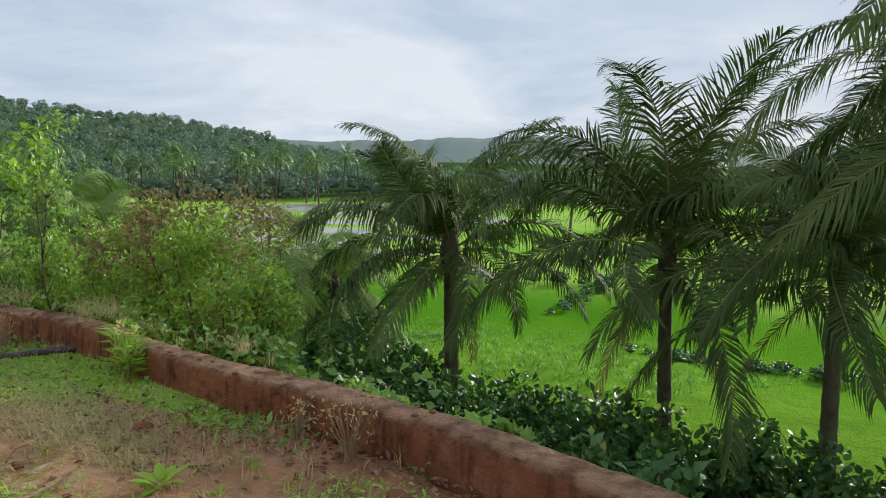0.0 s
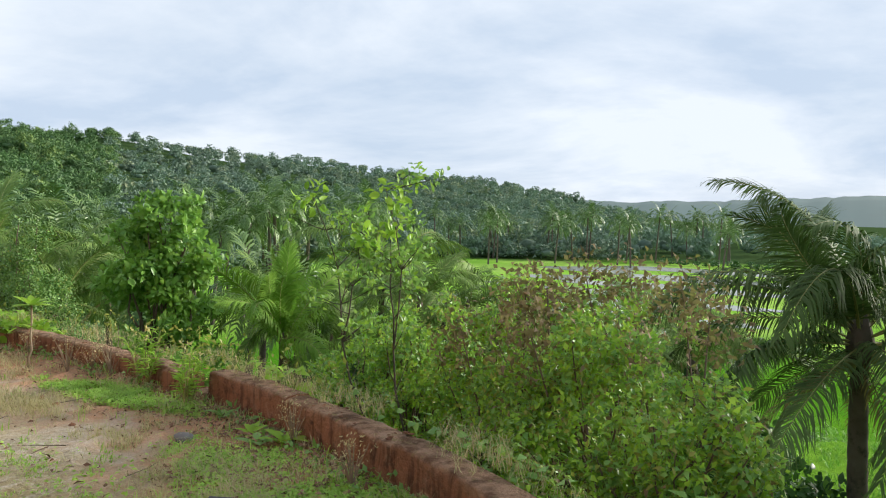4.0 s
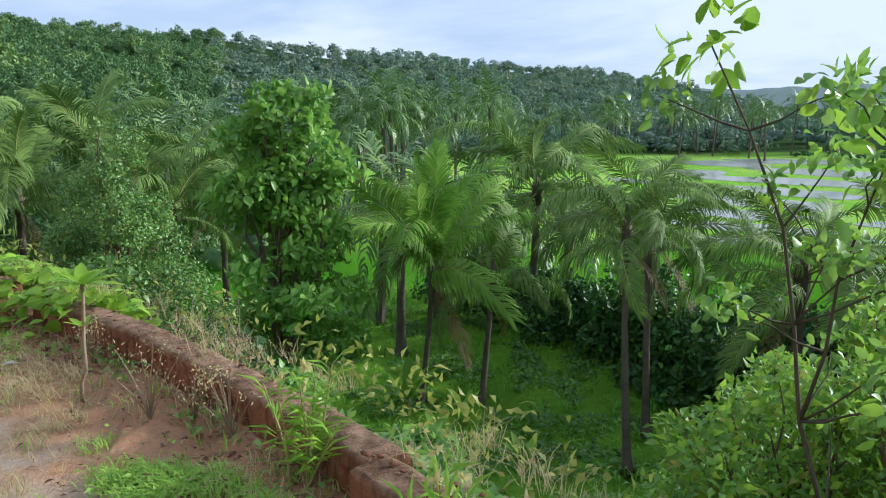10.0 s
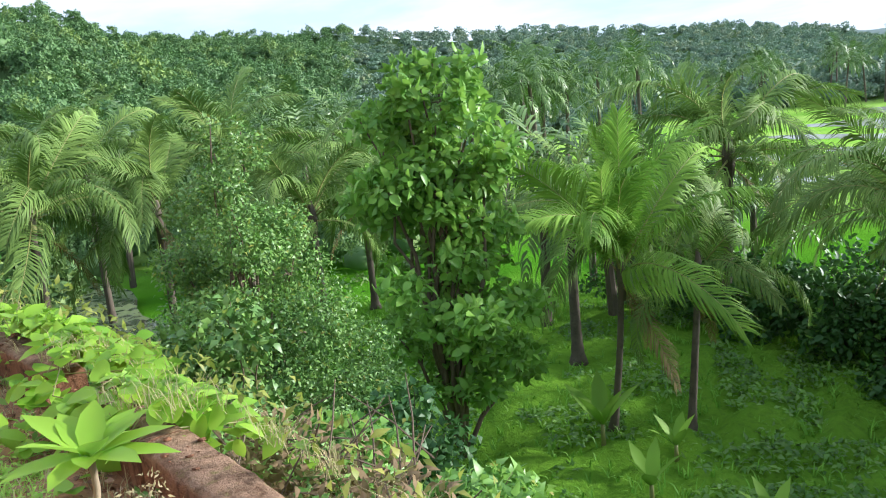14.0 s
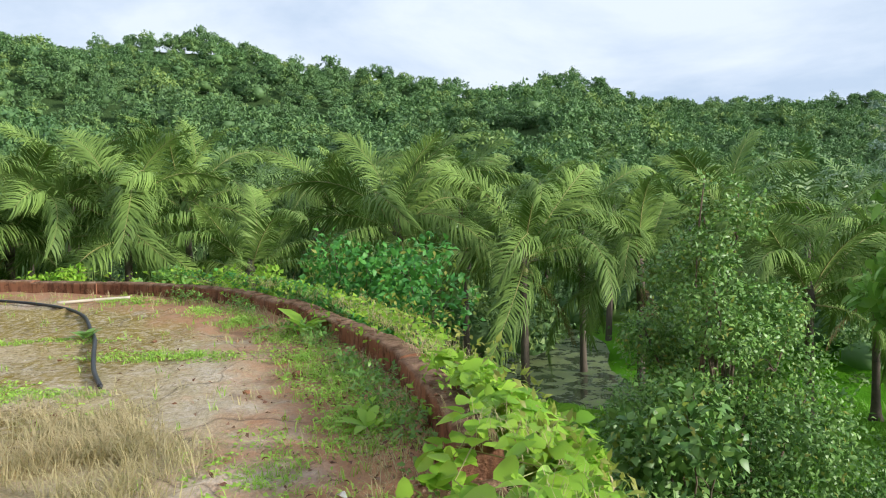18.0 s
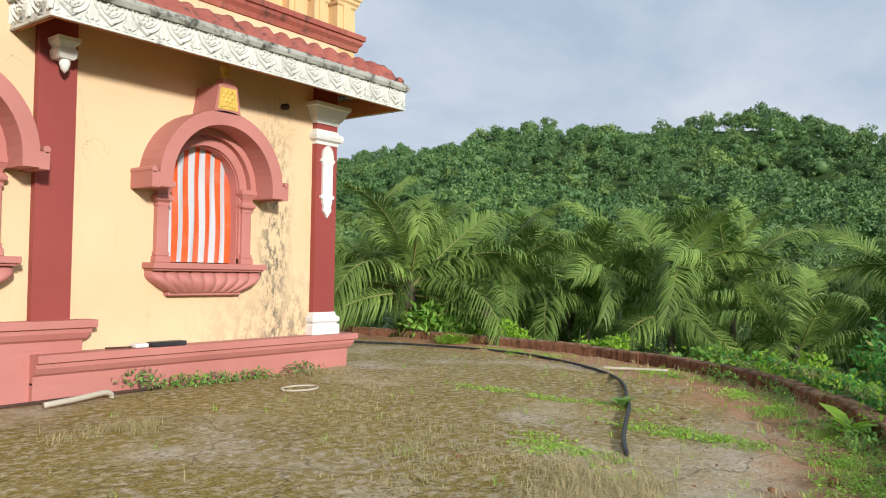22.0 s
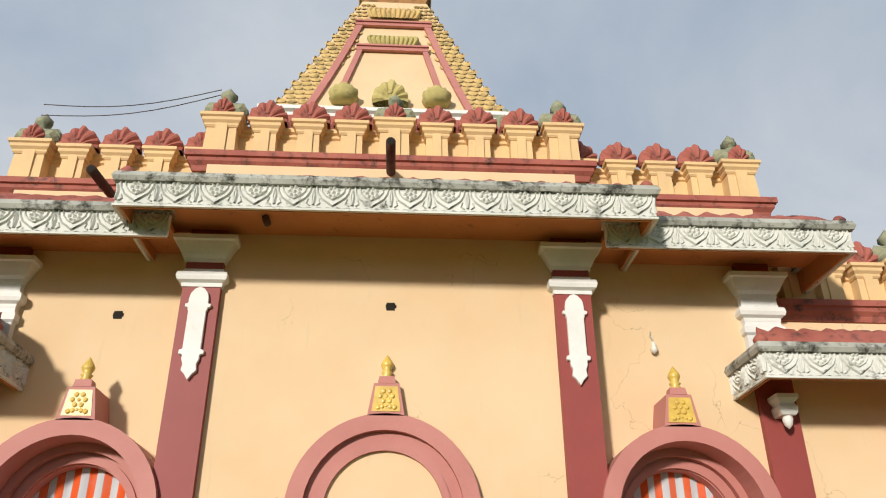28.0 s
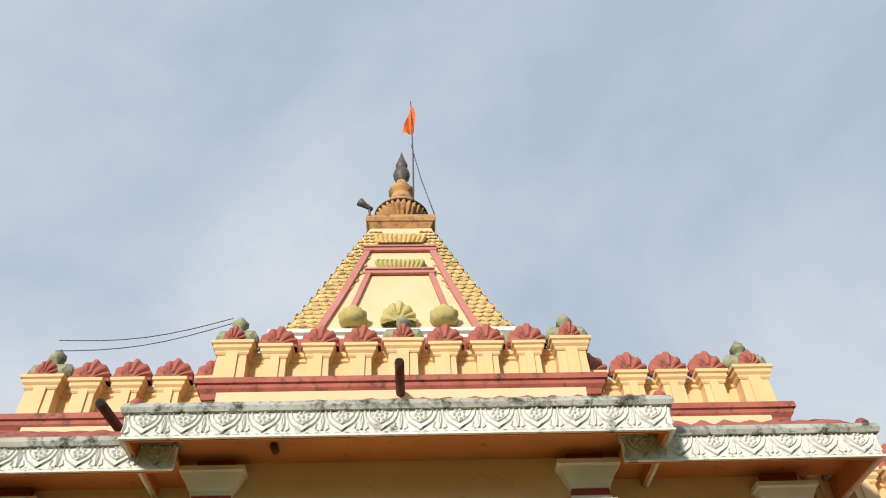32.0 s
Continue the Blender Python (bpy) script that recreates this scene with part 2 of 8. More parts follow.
M["scale"] = paint("lichened_ochre", (0.66, 0.46, 0.19), (0.53, 0.36, 0.14), 2.5, 18, 0.85, 0.5, (0.10, 0.09, 0.04), (0.50, 0.70))
M["dome"] = paint("weathered_orange_stucco", (0.52, 0.28, 0.12), (0.40, 0.20, 0.085), 3, 22, 0.85, 0.5, (0.07, 0.05, 0.03), (0.50, 0.68))
M["mossy"] = paint("mossy_stucco", (0.30, 0.30, 0.19), (0.22, 0.24, 0.17), 5, 30, 0.85, 0.5, (0.08, 0.08, 0.05), (0.5, 0.7))
M["gold"] = paint("gold_paint", (0.72, 0.50, 0.10), (0.55, 0.36, 0.07), 7, 40, 0.35, 0.3, (0.2, 0.12, 0.03), (0.62, 0.8), 0.6)
M["dark_metal"] = paint("weathered_copper", (0.07, 0.06, 0.06), (0.12, 0.10, 0.09), 5, 40, 0.5, 0.2)
# near-black colour that stands for the shade inside openings
M["dark_void"] = paint("painted_void_shade", (0.012, 0.01, 0.008), (0.02, 0.014, 0.01), 5, 40, 0.9, 0.1)
# the orange is warm bounce light under the eave, put into the colour
M["soffit"] = paint("bounce_orange_soffit", (0.54, 0.225, 0.075), (0.45, 0.17, 0.055), 1.4, 24, 0.8, 0.2, (0.14, 0.06, 0.03), (0.58, 0.75))
M["pale_stucco"] = paint("pale_lichened_stucco", (0.52, 0.43, 0.17), (0.40, 0.33, 0.12), 5, 26, 0.8, 0.4, (0.16, 0.15, 0.08), (0.56, 0.72))
M["rust"] = paint("rusty_pipe", (0.09, 0.045, 0.03), (0.05, 0.03, 0.025), 8, 50, 0.8, 0.3)
M["orange_cloth"] = paint("orange_flag_cloth", (0.72, 0.16, 0.03), (0.6, 0.11, 0.025), 3, 50, 0.85, 0.2)
M["black_pipe"] = paint("black_plastic", (0.022, 0.023, 0.026), (0.05, 0.05, 0.055), 3, 60, 0.45, 0.1, (0.13, 0.11, 0.09), (0.6, 0.8))
M["pale_pipe"] = paint("dusty_pale_plastic", (0.55, 0.50, 0.40), (0.42, 0.37, 0.29), 5, 50, 0.6, 0.15)
M["stone"] = paint("grey_stone", (0.20, 0.19, 0.18), (0.13, 0.125, 0.12), 6, 40, 0.8, 0.5)
M["paper"] = paint("white_scrap", (0.75, 0.74, 0.70), (0.66, 0.65, 0.62), 8, 60, 0.8, 0.2)
M["bulb"] = paint("milky_plastic", (0.75, 0.74, 0.68), (0.6, 0.58, 0.5), 8, 60, 0.35, 0.1)


def cloth():
    m = Mat("striped_cloth")
    x = m.math("FRACT", m.math("MULTIPLY", m.axis(0), 1 / 0.183))
    st = m.ramp(x, ((0.0, 0.0), (0.49, 0.0), (0.51, 1.0), (1.0, 1.0)))
    edge = m.ramp(x, ((0.46, 0.0), (0.49, 1.0), (0.51, 1.0), (0.54, 0.0)))
    col = m.mix(st, (0.66, 0.10, 0.025), (0.50, 0.52, 0.56))
    col = m.mix(m.math("MULTIPLY", edge, 0.35), col, (0.35, 0.28, 0.25))
    col = m.mix(m.ramp(m.noise(3, 4), ((0.45, 0.0), (0.8, 0.25))), col, (0.4, 0.36, 0.34))
    m.bump(m.noise(160, 2), 0.2, 0.002)
    return m.done(col, 0.85, 0.15)


M["cloth"] = cloth()


def soil():
    """Terrace: worn mossy concrete inside, red laterite soil towards the wall, both with stains."""
    m = Mat("terrace_ground")
    edge = m.attr("edge")
    n1, n2, n3 = m.noise(0.55, 6, 0.6), m.noise(2.6, 7, 0.65), m.noise(34, 8, 0.7)
    conc = m.mix(m.ramp(n2, ((0.35, 0.0), (0.7, 1.0))), (0.70, 0.59, 0.43), (0.55, 0.45, 0.30))
    conc = m.mix(m.ramp(n1, ((0.42, 0.0), (0.62, 1.0))), conc, (0.64, 0.565, 0.47))
    moss = m.math("MULTIPLY", m.ramp(m.noise(0.38, 5, 0.6), ((0.32, 0.0), (0.47, 1.0))), m.ramp(m.noise(9, 7, 0.7), ((0.36, 0.15), (0.54, 1.0))))
    south = m.ramp(m.math("MULTIPLY", m.axis(1), -0.2), ((0.25, 0.12), (0.65, 1.0)))
    conc = m.mix(m.math("MULTIPLY", moss, south), conc, (0.29, 0.22, 0.05))
    fleck = m.math("MULTIPLY", m.ramp(m.noise(15, 5, 0.62, stretch=(1.0, 1.6, 1.0)), ((0.53, 0.0), (0.6, 1.0))), m.math("MULTIPLY", south, m.ramp(m.noise(0.7, 4), ((0.38, 0.25), (0.55, 1.0)))))
    conc = m.mix(m.math("MULTIPLY", fleck, 0.85), conc, (0.155, 0.12, 0.042))
    conc = m.mix(m.ramp(m.noise(11, 6, 0.7), ((0.58, 0.0), (0.75, 0.7))), conc, (0.15, 0.11, 0.07))
    straw = m.noise(16, 5, 0.7, stretch=(1.0, 3.2, 1.0))
    conc = m.mix(m.math("MULTIPLY", m.ramp(straw, ((0.5, 0.0), (0.66, 0.75))), m.ramp(m.noise(0.9, 4), ((0.42, 0.0), (0.6, 1.0)))), conc, (0.47, 0.37, 0.17))
    red = m.mix(m.ramp(n2, ((0.35, 0.0), (0.68, 1.0))), (0.50, 0.29, 0.165), (0.37, 0.195, 0.105))
    red = m.mix(m.ramp(n3, ((0.45, 0.0), (0.7, 0.7))), red, (0.43, 0.22, 0.11))
    wob = m.math("ADD", edge, m.math("MULTIPLY", m.math("SUBTRACT", n2, 0.5), 2.4))
    wob = m.math("ADD", wob, m.math("MULTIPLY", m.math("SUBTRACT", n1, 0.5), 2.0))
    col = m.mix(m.ramp(m.math("MULTIPLY", wob, 0.33), ((0.30, 0.0), (0.62, 1.0))), red, conc)
    grit = m.ramp(n3, ((0.35, 0.75), (0.65, 1.08)))
    col = m.mix(1.0, col, grit, "MULTIPLY")
    vor = m.n.new("ShaderNodeTexVoronoi")
    vor.feature = "DISTANCE_TO_EDGE"
    vor.inputs["Scale"].default_value = 0.33
    warp = m.n.new("ShaderNodeVectorMath")
    warp.operation = "ADD"
    wz = m.n.new("ShaderNodeTexNoise")
    wz.inputs["Scale"].default_value = 0.9
    wz.inputs["Detail"].default_value = 6.0
    m.l.new(m.co, wz.inputs["Vector"])
    m.l.new(m.co, warp.inputs[0])
    m.l.new(wz.outputs["Color"], warp.inputs[1])
    m.l.new(warp.outputs[0], vor.inputs["Vector"])
    col = m.mix(m.math("MULTIPLY", m.ramp(vor.outputs["Distance"], ((0.0, 1.0), (0.006, 0.0))), 0.6), col, (0.085, 0.065, 0.045))
    m.bump(m.math("ADD", n3, m.math("MULTIPLY", n2, 1.5)), 0.7, 0.03)
    return m.done(col, 0.92, 0.15)


M["soil"] = soil()


def laterite(name, c1, c2, pale):
    m = Mat(name)
    n1, n2, n3 = m.noise(1.4, 6, 0.6), m.noise(9, 7, 0.7), m.noise(45, 6, 0.7)
    col = m.mix(m.ramp(n1, ((0.35, 0.0), (0.7, 1.0))), c1, c2)
    col = m.mix(m.ramp(n2, ((0.52, 0.0), (0.68, 0.9))), col, (0.07, 0.04, 0.028))
    col = m.mix(m.ramp(m.noise(3.1, 7, 0.7), ((0.55, 0.0), (0.7, 0.7))), col, pale)
    run_ = m.noise(5, 6, 0.6, stretch=(2.2, 2.2, 0.28))
    col = m.mix(m.ramp(run_, ((0.5, 0.0), (0.64, 0.75))), col, (0.085, 0.045, 0.03))
    tp = m.attr("top")
    moss = m.mix(m.ramp(m.noise(6, 7, 0.7), ((0.42, 0.0), (0.6, 1.0))), pale, (0.12, 0.075, 0.045))
    moss = m.mix(m.ramp(m.noise(13, 6, 0.7), ((0.56, 0.0), (0.66, 1.0))), moss, (0.26, 0.22, 0.09))
    col = m.mix(m.math("MULTIPLY", tp, 0.8), col, moss)
    col = m.mix(m.math("MULTIPLY", m.objrand(), 0.2), col, (0.15, 0.08, 0.055))
    m.bump(m.math("ADD", n3, m.math("MULTIPLY", n2, 2.0)), 0.9, 0.03)
    return m.done(col, 0.95, 0.1)


M["laterite"] = laterite("laterite_stone", (0.37, 0.18, 0.10), (0.26, 0.12, 0.07), (0.44, 0.29, 0.19))


def terrain_mat():
    m = Mat("meadow")
    n1, n2, n3 = m.noise(0.07, 6, 0.6), m.noise(0.9, 7, 0.65), m.noise(6, 6, 0.7)
    far = m.attr("far")
    near_c = m.mix(m.ramp(n2, ((0.35, 0.0), (0.7, 1.0))), (0.12, 0.26, 0.024), (0.19, 0.365, 0.036))
    near_c = m.mix(m.ramp(n3, ((0.5, 0.0), (0.75, 0.8))), near_c, (0.08, 0.15, 0.026))
    field = m.mix(m.ramp(n1, ((0.38, 0.0), (0.62, 1.0))), (0.066, 0.22, 0.011), (0.11, 0.27, 0.017))
    field = m.mix(m.ramp(n2, ((0.5, 0.0), (0.72, 0.6))), field, (0.07, 0.21, 0.022))
    wet = m.mix(m.ramp(n1, ((0.4, 0.0), (0.6, 1.0))), (0.22, 0.46, 0.045), (0.34, 0.52, 0.10))
    wet = m.mix(m.ramp(n2, ((0.5, 0.0), (0.75, 0.5))), wet, (0.30, 0.40, 0.15))
    col = m.mix(far, near_c, m.mix(m.attr("wet"), field, wet))
    # shade between the crowns, painted as a dark ground under the woods
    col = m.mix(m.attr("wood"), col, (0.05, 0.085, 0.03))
    col = m.mix(m.attr("bank"), col, m.mix(m.ramp(n3, ((0.4, 0.0), (0.7, 1.0))), (0.10, 0.055, 0.03), (0.05, 0.065, 0.02)))
    m.bump(m.math("ADD", n3, n2), 0.8, 0.15)
    return m.done(col, 0.95, 0.0)


M["terrain"] = terrain_mat()
M["palm_leaf"] = foliage("coconut_leaflet", (0.115, 0.175, 0.036), (0.39, 0.49, 0.11), 0.18, 0.42, frond=True)
M["palm_young"] = foliage("young_coconut_leaflet", (0.15, 0.28, 0.03), (0.42, 0.57, 0.08), 0.24, 0.42, frond=True)
M["palm_dry"] = foliage("dry_palm_leaflet", (0.200, 0.130, 0.055), (0.270, 0.190, 0.085), 0.2, 0.8)
M["palm_far"] = foliage("grove_coconut_leaflet", (0.10, 0.165, 0.04), (0.25, 0.33, 0.09), 0.1, 0.45)
# coconut leaf with the dark of standing against the light in its colour
M["palm_backlit"] = foliage("backlit_coconut_leaflet", (0.072, 0.108, 0.027), (0.17, 0.215, 0.07), 0.10, 0.55, frond=True)
M["rachis"] = paint("palm_stalk", (0.22, 0.24, 0.07), (0.30, 0.27, 0.10), 3, 30, 0.55, 0.2)
M["trunk"] = paint("palm_bark", (0.10, 0.08, 0.06), (0.16, 0.13, 0.10), 1.8, 16, 0.95, 0.9, (0.05, 0.042, 0.032), (0.5, 0.7))
M["bark"] = paint("branch_bark", (0.11, 0.08, 0.055), (0.17, 0.13, 0.09), 3, 25, 0.95, 0.8)
M["sapling_bark"] = paint("sapling_bark", (0.062, 0.058, 0.036), (0.10, 0.088, 0.06), 5, 40, 0.9, 0.4)
M["stem"] = paint("pale_stem", (0.30, 0.23, 0.15), (0.21, 0.16, 0.10), 6, 40, 0.9, 0.5)
M["small_leaf"] = foliage("small_dark_leaf", (0.10, 0.20, 0.042), (0.27, 0.385, 0.085), 0.12, 0.45)
M["broad_leaf"] = foliage("broad_green_leaf", (0.17, 0.34, 0.045), (0.38, 0.57, 0.09), 0.32, 0.4)
M["bush_leaf"] = foliage("mixed_bush_leaf", (0.15, 0.30, 0.052), (0.36, 0.52, 0.115), 0.36, 0.42)
M["yellow_leaf"] = foliage("yellowing_leaf", (0.240, 0.300, 0.045), (0.390, 0.360, 0.083), 0.35, 0.5)
M["brown_leaf"] = foliage("withered_leaf", (0.19, 0.125, 0.07), (0.36, 0.25, 0.135), 0.32, 0.8)
M["creeper"] = foliage("bright_creeper_leaf", (0.25, 0.44, 0.03), (0.48, 0.64, 0.06), 0.4, 0.5)
M["vine"] = foliage("blue_green_vine_leaf", (0.07, 0.25, 0.042), (0.155, 0.39, 0.055), 0.3, 0.5)
M["hedge"] = foliage("hedge_leaf", (0.045, 0.12, 0.026), (0.11, 0.215, 0.048), 0.1, 0.5)
M["grass"] = foliage("fresh_grass", (0.36, 0.56, 0.07), (0.62, 0.78, 0.13), 0.35, 0.6)
M["meadow_grass"] = foliage("meadow_grass", (0.18, 0.38, 0.03), (0.34, 0.57, 0.06), 0.3, 0.6)
M["dry_grass"] = foliage("dry_grass", (0.48, 0.39, 0.21), (0.68, 0.56, 0.33), 0.35, 0.85, (0.44, 0.39, 0.19))
M["litter_leaf"] = foliage("dry_leaf_litter", (0.13, 0.055, 0.035), (0.46, 0.30, 0.19), 0.05, 0.9)
M["wood_near"] = foliage("hill_canopy", (0.07, 0.145, 0.045), (0.16, 0.26, 0.075), 0.14, 0.6, (0.118, 0.205, 0.072), 0.03, True)
# these two canopies hold the distance haze in their pale bluish colour
M["wood_mid"] = foliage("hazed_distant_canopy", (0.14, 0.205, 0.13), (0.20, 0.275, 0.17), 0.15, 0.7, (0.165, 0.22, 0.165), 0.02, True)
M["wood_far"] = foliage("hazed_far_canopy", (0.100, 0.150, 0.130), (0.140, 0.190, 0.165), 0.1, 0.9, (0.110, 0.160, 0.150), 0.01)
M["petal"] = foliage("pale_yellow_petal", (0.750, 0.620, 0.250), (0.800, 0.720, 0.400), 0.4, 0.5)


def water():
    m = Mat("pond_water")
    m.bump(m.noise(1.6, 3, 0.5), 0.06, 0.05)
    m.b.inputs["IOR"].default_value = 1.33
    # muddy base made paler: part of the sky's reflection is in the colour
    return m.done(m.mix(m.noise(0.3, 3), (0.30, 0.31, 0.25), (0.38, 0.39, 0.32)), 0.2, 0.6)


M["water"] = water()


def pond_water():
    """Still murky water, half covered with floating weed."""
    m = Mat("weedy_pond_water")
    weed = m.ramp(m.noise(1.1, 7, 0.7), ((0.46, 0.0), (0.54, 1.0)))
    m.bump(m.noise(3.0, 4, 0.6), 0.1, 0.05)
    m.b.inputs["IOR"].default_value = 1.33
    return m.done(m.mix(weed, (0.05, 0.06, 0.035), m.mix(m.noise(9, 5), (0.10, 0.16, 0.05), (0.24, 0.27, 0.13))), m.ramp(weed, ((0.0, 0.06), (1.0, 0.7))), 0.6)


M["pond"] = pond_water()


# ---- mesh helpers ----
def soup(name, verts, tris, material, parent=None, label="", smooth=False):
    """One mesh object from arrays of vertices and triangles, in world places."""
    verts, tris = np.asarray(verts, np.float32).reshape(-1, 3), np.asarray(tris, np.int32).reshape(-1, 3)
    if parent is not None:
        verts = verts - np.array(root_of(parent), np.float32)
    me = bpy.data.meshes.new(name)
    me.vertices.add(len(verts))
    me.vertices.foreach_set("co", verts.ravel())
    me.loops.add(tris.size)
    me.loops.foreach_set("vertex_index", tris.ravel())
    me.polygons.add(len(tris))
    me.polygons.foreach_set("loop_start", np.arange(0, tris.size, 3, dtype=np.int32))
    if smooth:
        me.polygons.foreach_set("use_smooth", np.ones(len(tris), bool))
    me.update(calc_edges=True)
    me.materials.append(material)
    ob = new(name, me)
    if parent is not None:
        ob.parent = parent
    if label:
        ob["label"] = label
    return ob


ROOTS = {}


def root_of(ob):
    return ROOTS.get(ob.name, (0.0, 0.0, 0.0))


def thing(name, base, label, category, group="", kind=""):
    """An empty at a thing's base that parents its parts."""
    e = new(name)
    e.empty_display_size = 0.1
    e.location = base
    ROOTS[e.name] = tuple(float(v) for v in base)
    return tagged(e, label, category, group, kind)


def part(name, bm, material, parent, label="", smooth=False, bevel=0.0):
    """Links a bmesh, drawn in world places, as one mesh under a thing or a part."""
    bmesh.ops.recalc_face_normals(bm, faces=bm.faces[:])
    if bevel:
        bmesh.ops.bevel(bm, geom=bm.edges[:], offset=bevel, segments=1, affect="EDGES", profile=0.6, clamp_overlap=True)
    base = Vector(root_of(parent)) if parent is not None else Vector((0, 0, 0))
    bmesh.ops.translate(bm, verts=bm.verts[:], vec=-base)
    me = bpy.data.meshes.new(name)
    bm.to_mesh(me)
    bm.free()
    me.materials.append(material)
    if smooth:
        for p in me.polygons:
            p.use_smooth = True
    ob = new(name, me)
    if parent is not None:
        ob.parent = parent
        ROOTS[ob.name] = tuple(base)
    if label:
        ob["label"] = label
    return ob


def box(bm, x0, x1, y0, y1, z0, z1, top=1.0):
    """A block; top shrinks its upper face about the middle."""
    cx, cy = (x0 + x1) / 2, (y0 + y1) / 2
    v = []
    for z, s in ((z0, 1.0), (z1, top)):
        for x, y in ((x0, y0), (x1, y0), (x1, y1), (x0, y1)):
            v.append(bm.verts.new((cx + (x - cx) * s, cy + (y - cy) * s, z)))
    for f in ((3, 2, 1, 0), (4, 5, 6, 7), (0, 1, 5, 4), (1, 2, 6, 5), (2, 3, 7, 6), (3, 0, 4, 7)):
        bm.faces.new([v[i] for i in f])
    return v


def sweep(bm, path, prof, closed=False):
    """A profile (out, z), a closed loop, carried along a plan line; out is to the right of the way walked."""
    n, rings = len(path), []
    for i, p in enumerate(path):
        def right(a, b):
            d = (Vector(b) - Vector(a)).normalized()
            return Vector((d.y, -d.x))
        if closed or 0 < i < n - 1:
            n1, n2 = right(path[i - 1], p), right(p, path[(i + 1) % n])
            m = (n1 + n2) / max(1 + n1.dot(n2), 0.2)
        else:
            m = right(path[0], path[1]) if i == 0 else right(path[-2], path[-1])
        rings.append([bm.verts.new((p[0] + m.x * o, p[1] + m.y * o, z)) for o, z in prof])
    k = len(prof)
    for i in range(n if closed else n - 1):
        a, b = rings[i], rings[(i + 1) % n]
        for j in range(k):
            bm.faces.new((a[j], a[(j + 1) % k], b[(j + 1) % k], b[j]))
    if not closed:
        bm.faces.new(rings[0])
        bm.faces.new(list(reversed(rings[-1])))


def lathe(bm, cx, cy, prof, seg=14, lobes=0, depth=0.0):
    """A turned shape from (radius, z); lobes press ribs into it."""
    rings = []
    for r, z in prof:
        ring = []
        for i in range(seg):
            a = 2 * PI * i / seg
            rr = max(r, 0.002) * (1 + depth * (abs(math.sin(lobes * a / 2)) - 0.5) if lobes else 1)
            ring.append(bm.verts.new((cx + rr * math.cos(a), cy + rr * math.sin(a), z)))
        rings.append(ring)
    for a, b in zip(rings, rings[1:]):
        for i in range(seg):
            bm.faces.new((a[i], a[(i + 1) % seg], b[(i + 1) % seg], b[i]))
    bm.faces.new(list(reversed(rings[0])))
    bm.faces.new(rings[-1])


def tube(bm, pts, radii, seg=7):
    """A round rod along points."""
    rings, up = [], Vector((0.13, 0.21, 0.97))
    pts = [Vector(p) for p in pts]
    for i, p in enumerate(pts):
        d = (pts[min(i + 1, len(pts) - 1)] - pts[max(i - 1, 0)]).normalized()
        if abs(d.dot(up)) > 0.95:
            up = Vector((0.9, 0.3, 0.1))
        a = d.cross(up).normalized()
        b = d.cross(a)
        r = radii[i] if isinstance(radii, (list, tuple)) else radii
        rings.append([bm.verts.new(p + (a * math.cos(2 * PI * k / seg) + b * math.sin(2 * PI * k / seg)) * r) for k in range(seg)])
    for a, b in zip(rings, rings[1:]):
        for k in range(seg):
            bm.faces.new((a[k], a[(k + 1) % seg], b[(k + 1) % seg], b[k]))
    bm.faces.new(list(reversed(rings[0])))
    bm.faces.new(rings[-1])


def smooth01(a, b, x):
    t = np.clip((np.asarray(x, float) - a) / (b - a), 0, 1)
    return t * t * (3 - 2 * t)


def unit(v):
    return v / np.maximum(np.linalg.norm(v, axis=-1, keepdims=True), 1e-9)


def leaf_soup(pos, way, face, length, width, fold=0.25, droop=0.25):
    """Leaves as six-point blades: pos is the stalk end, way the leaf's axis, face its upper side."""
    n = len(pos)
    way = unit(way)
    side = unit(np.cross(way, face))
    up = np.cross(side, way)
    L, W = np.reshape(length, (-1, 1)) * np.ones((n, 1)), np.reshape(width, (-1, 1)) * np.ones((n, 1))
    mid = pos + way * L * 0.5 + up * L * 0.04
    tip = pos + way * L + up * (-droop * L)
    l1, r1 = pos + way * L * 0.42 - side * W * 0.5 + up * W * fold, pos + way * L * 0.42 + side * W * 0.5 + up * W * fold
    v = np.stack([pos, l1, mid, r1, tip], 1)
    k = np.arange(n)[:, None] * 5
    t = np.concatenate([k + np.array([[0, 2, 1]]), k + np.array([[0, 3, 2]]), k + np.array([[1, 2, 4]]), k + np.array([[2, 3, 4]])], 0)
    return v.reshape(-1, 3), t


def broad_blade(pos, way, face, length, width, fold=0.15, droop=0.25):
    """Larger leaves with a rounded outline and a folded midrib."""
    n = len(pos)
    way = unit(np.asarray(way, float))
    side = unit(np.cross(way, face))
    up = np.cross(side, way)
    L, W = np.reshape(length, (-1, 1)) * np.ones((n, 1)), np.reshape(width, (-1, 1)) * np.ones((n, 1))
    pts = [pos]
    for u, w in ((0.12, 0.62), (0.4, 1.0), (0.72, 0.78)):
        c = pos + way * L * u - up * droop * L * u * u
        pts += [c - side * W * 0.5 * w + up * W * fold * w, c, c + side * W * 0.5 * w + up * W * fold * w]
    pts.append(pos + way * L - up * droop * L)
    v = np.stack(pts, 1).reshape(-1, 3)
    k = np.arange(n)[:, None] * 11
    f = ((0, 2, 1), (0, 3, 2), (1, 2, 5), (1, 5, 4), (2, 3, 6), (2, 6, 5), (4, 5, 8), (4, 8, 7), (5, 6, 9), (5, 9, 8), (7, 8, 10), (8, 9, 10))
    return v, np.concatenate([k + np.array([q]) for q in f])


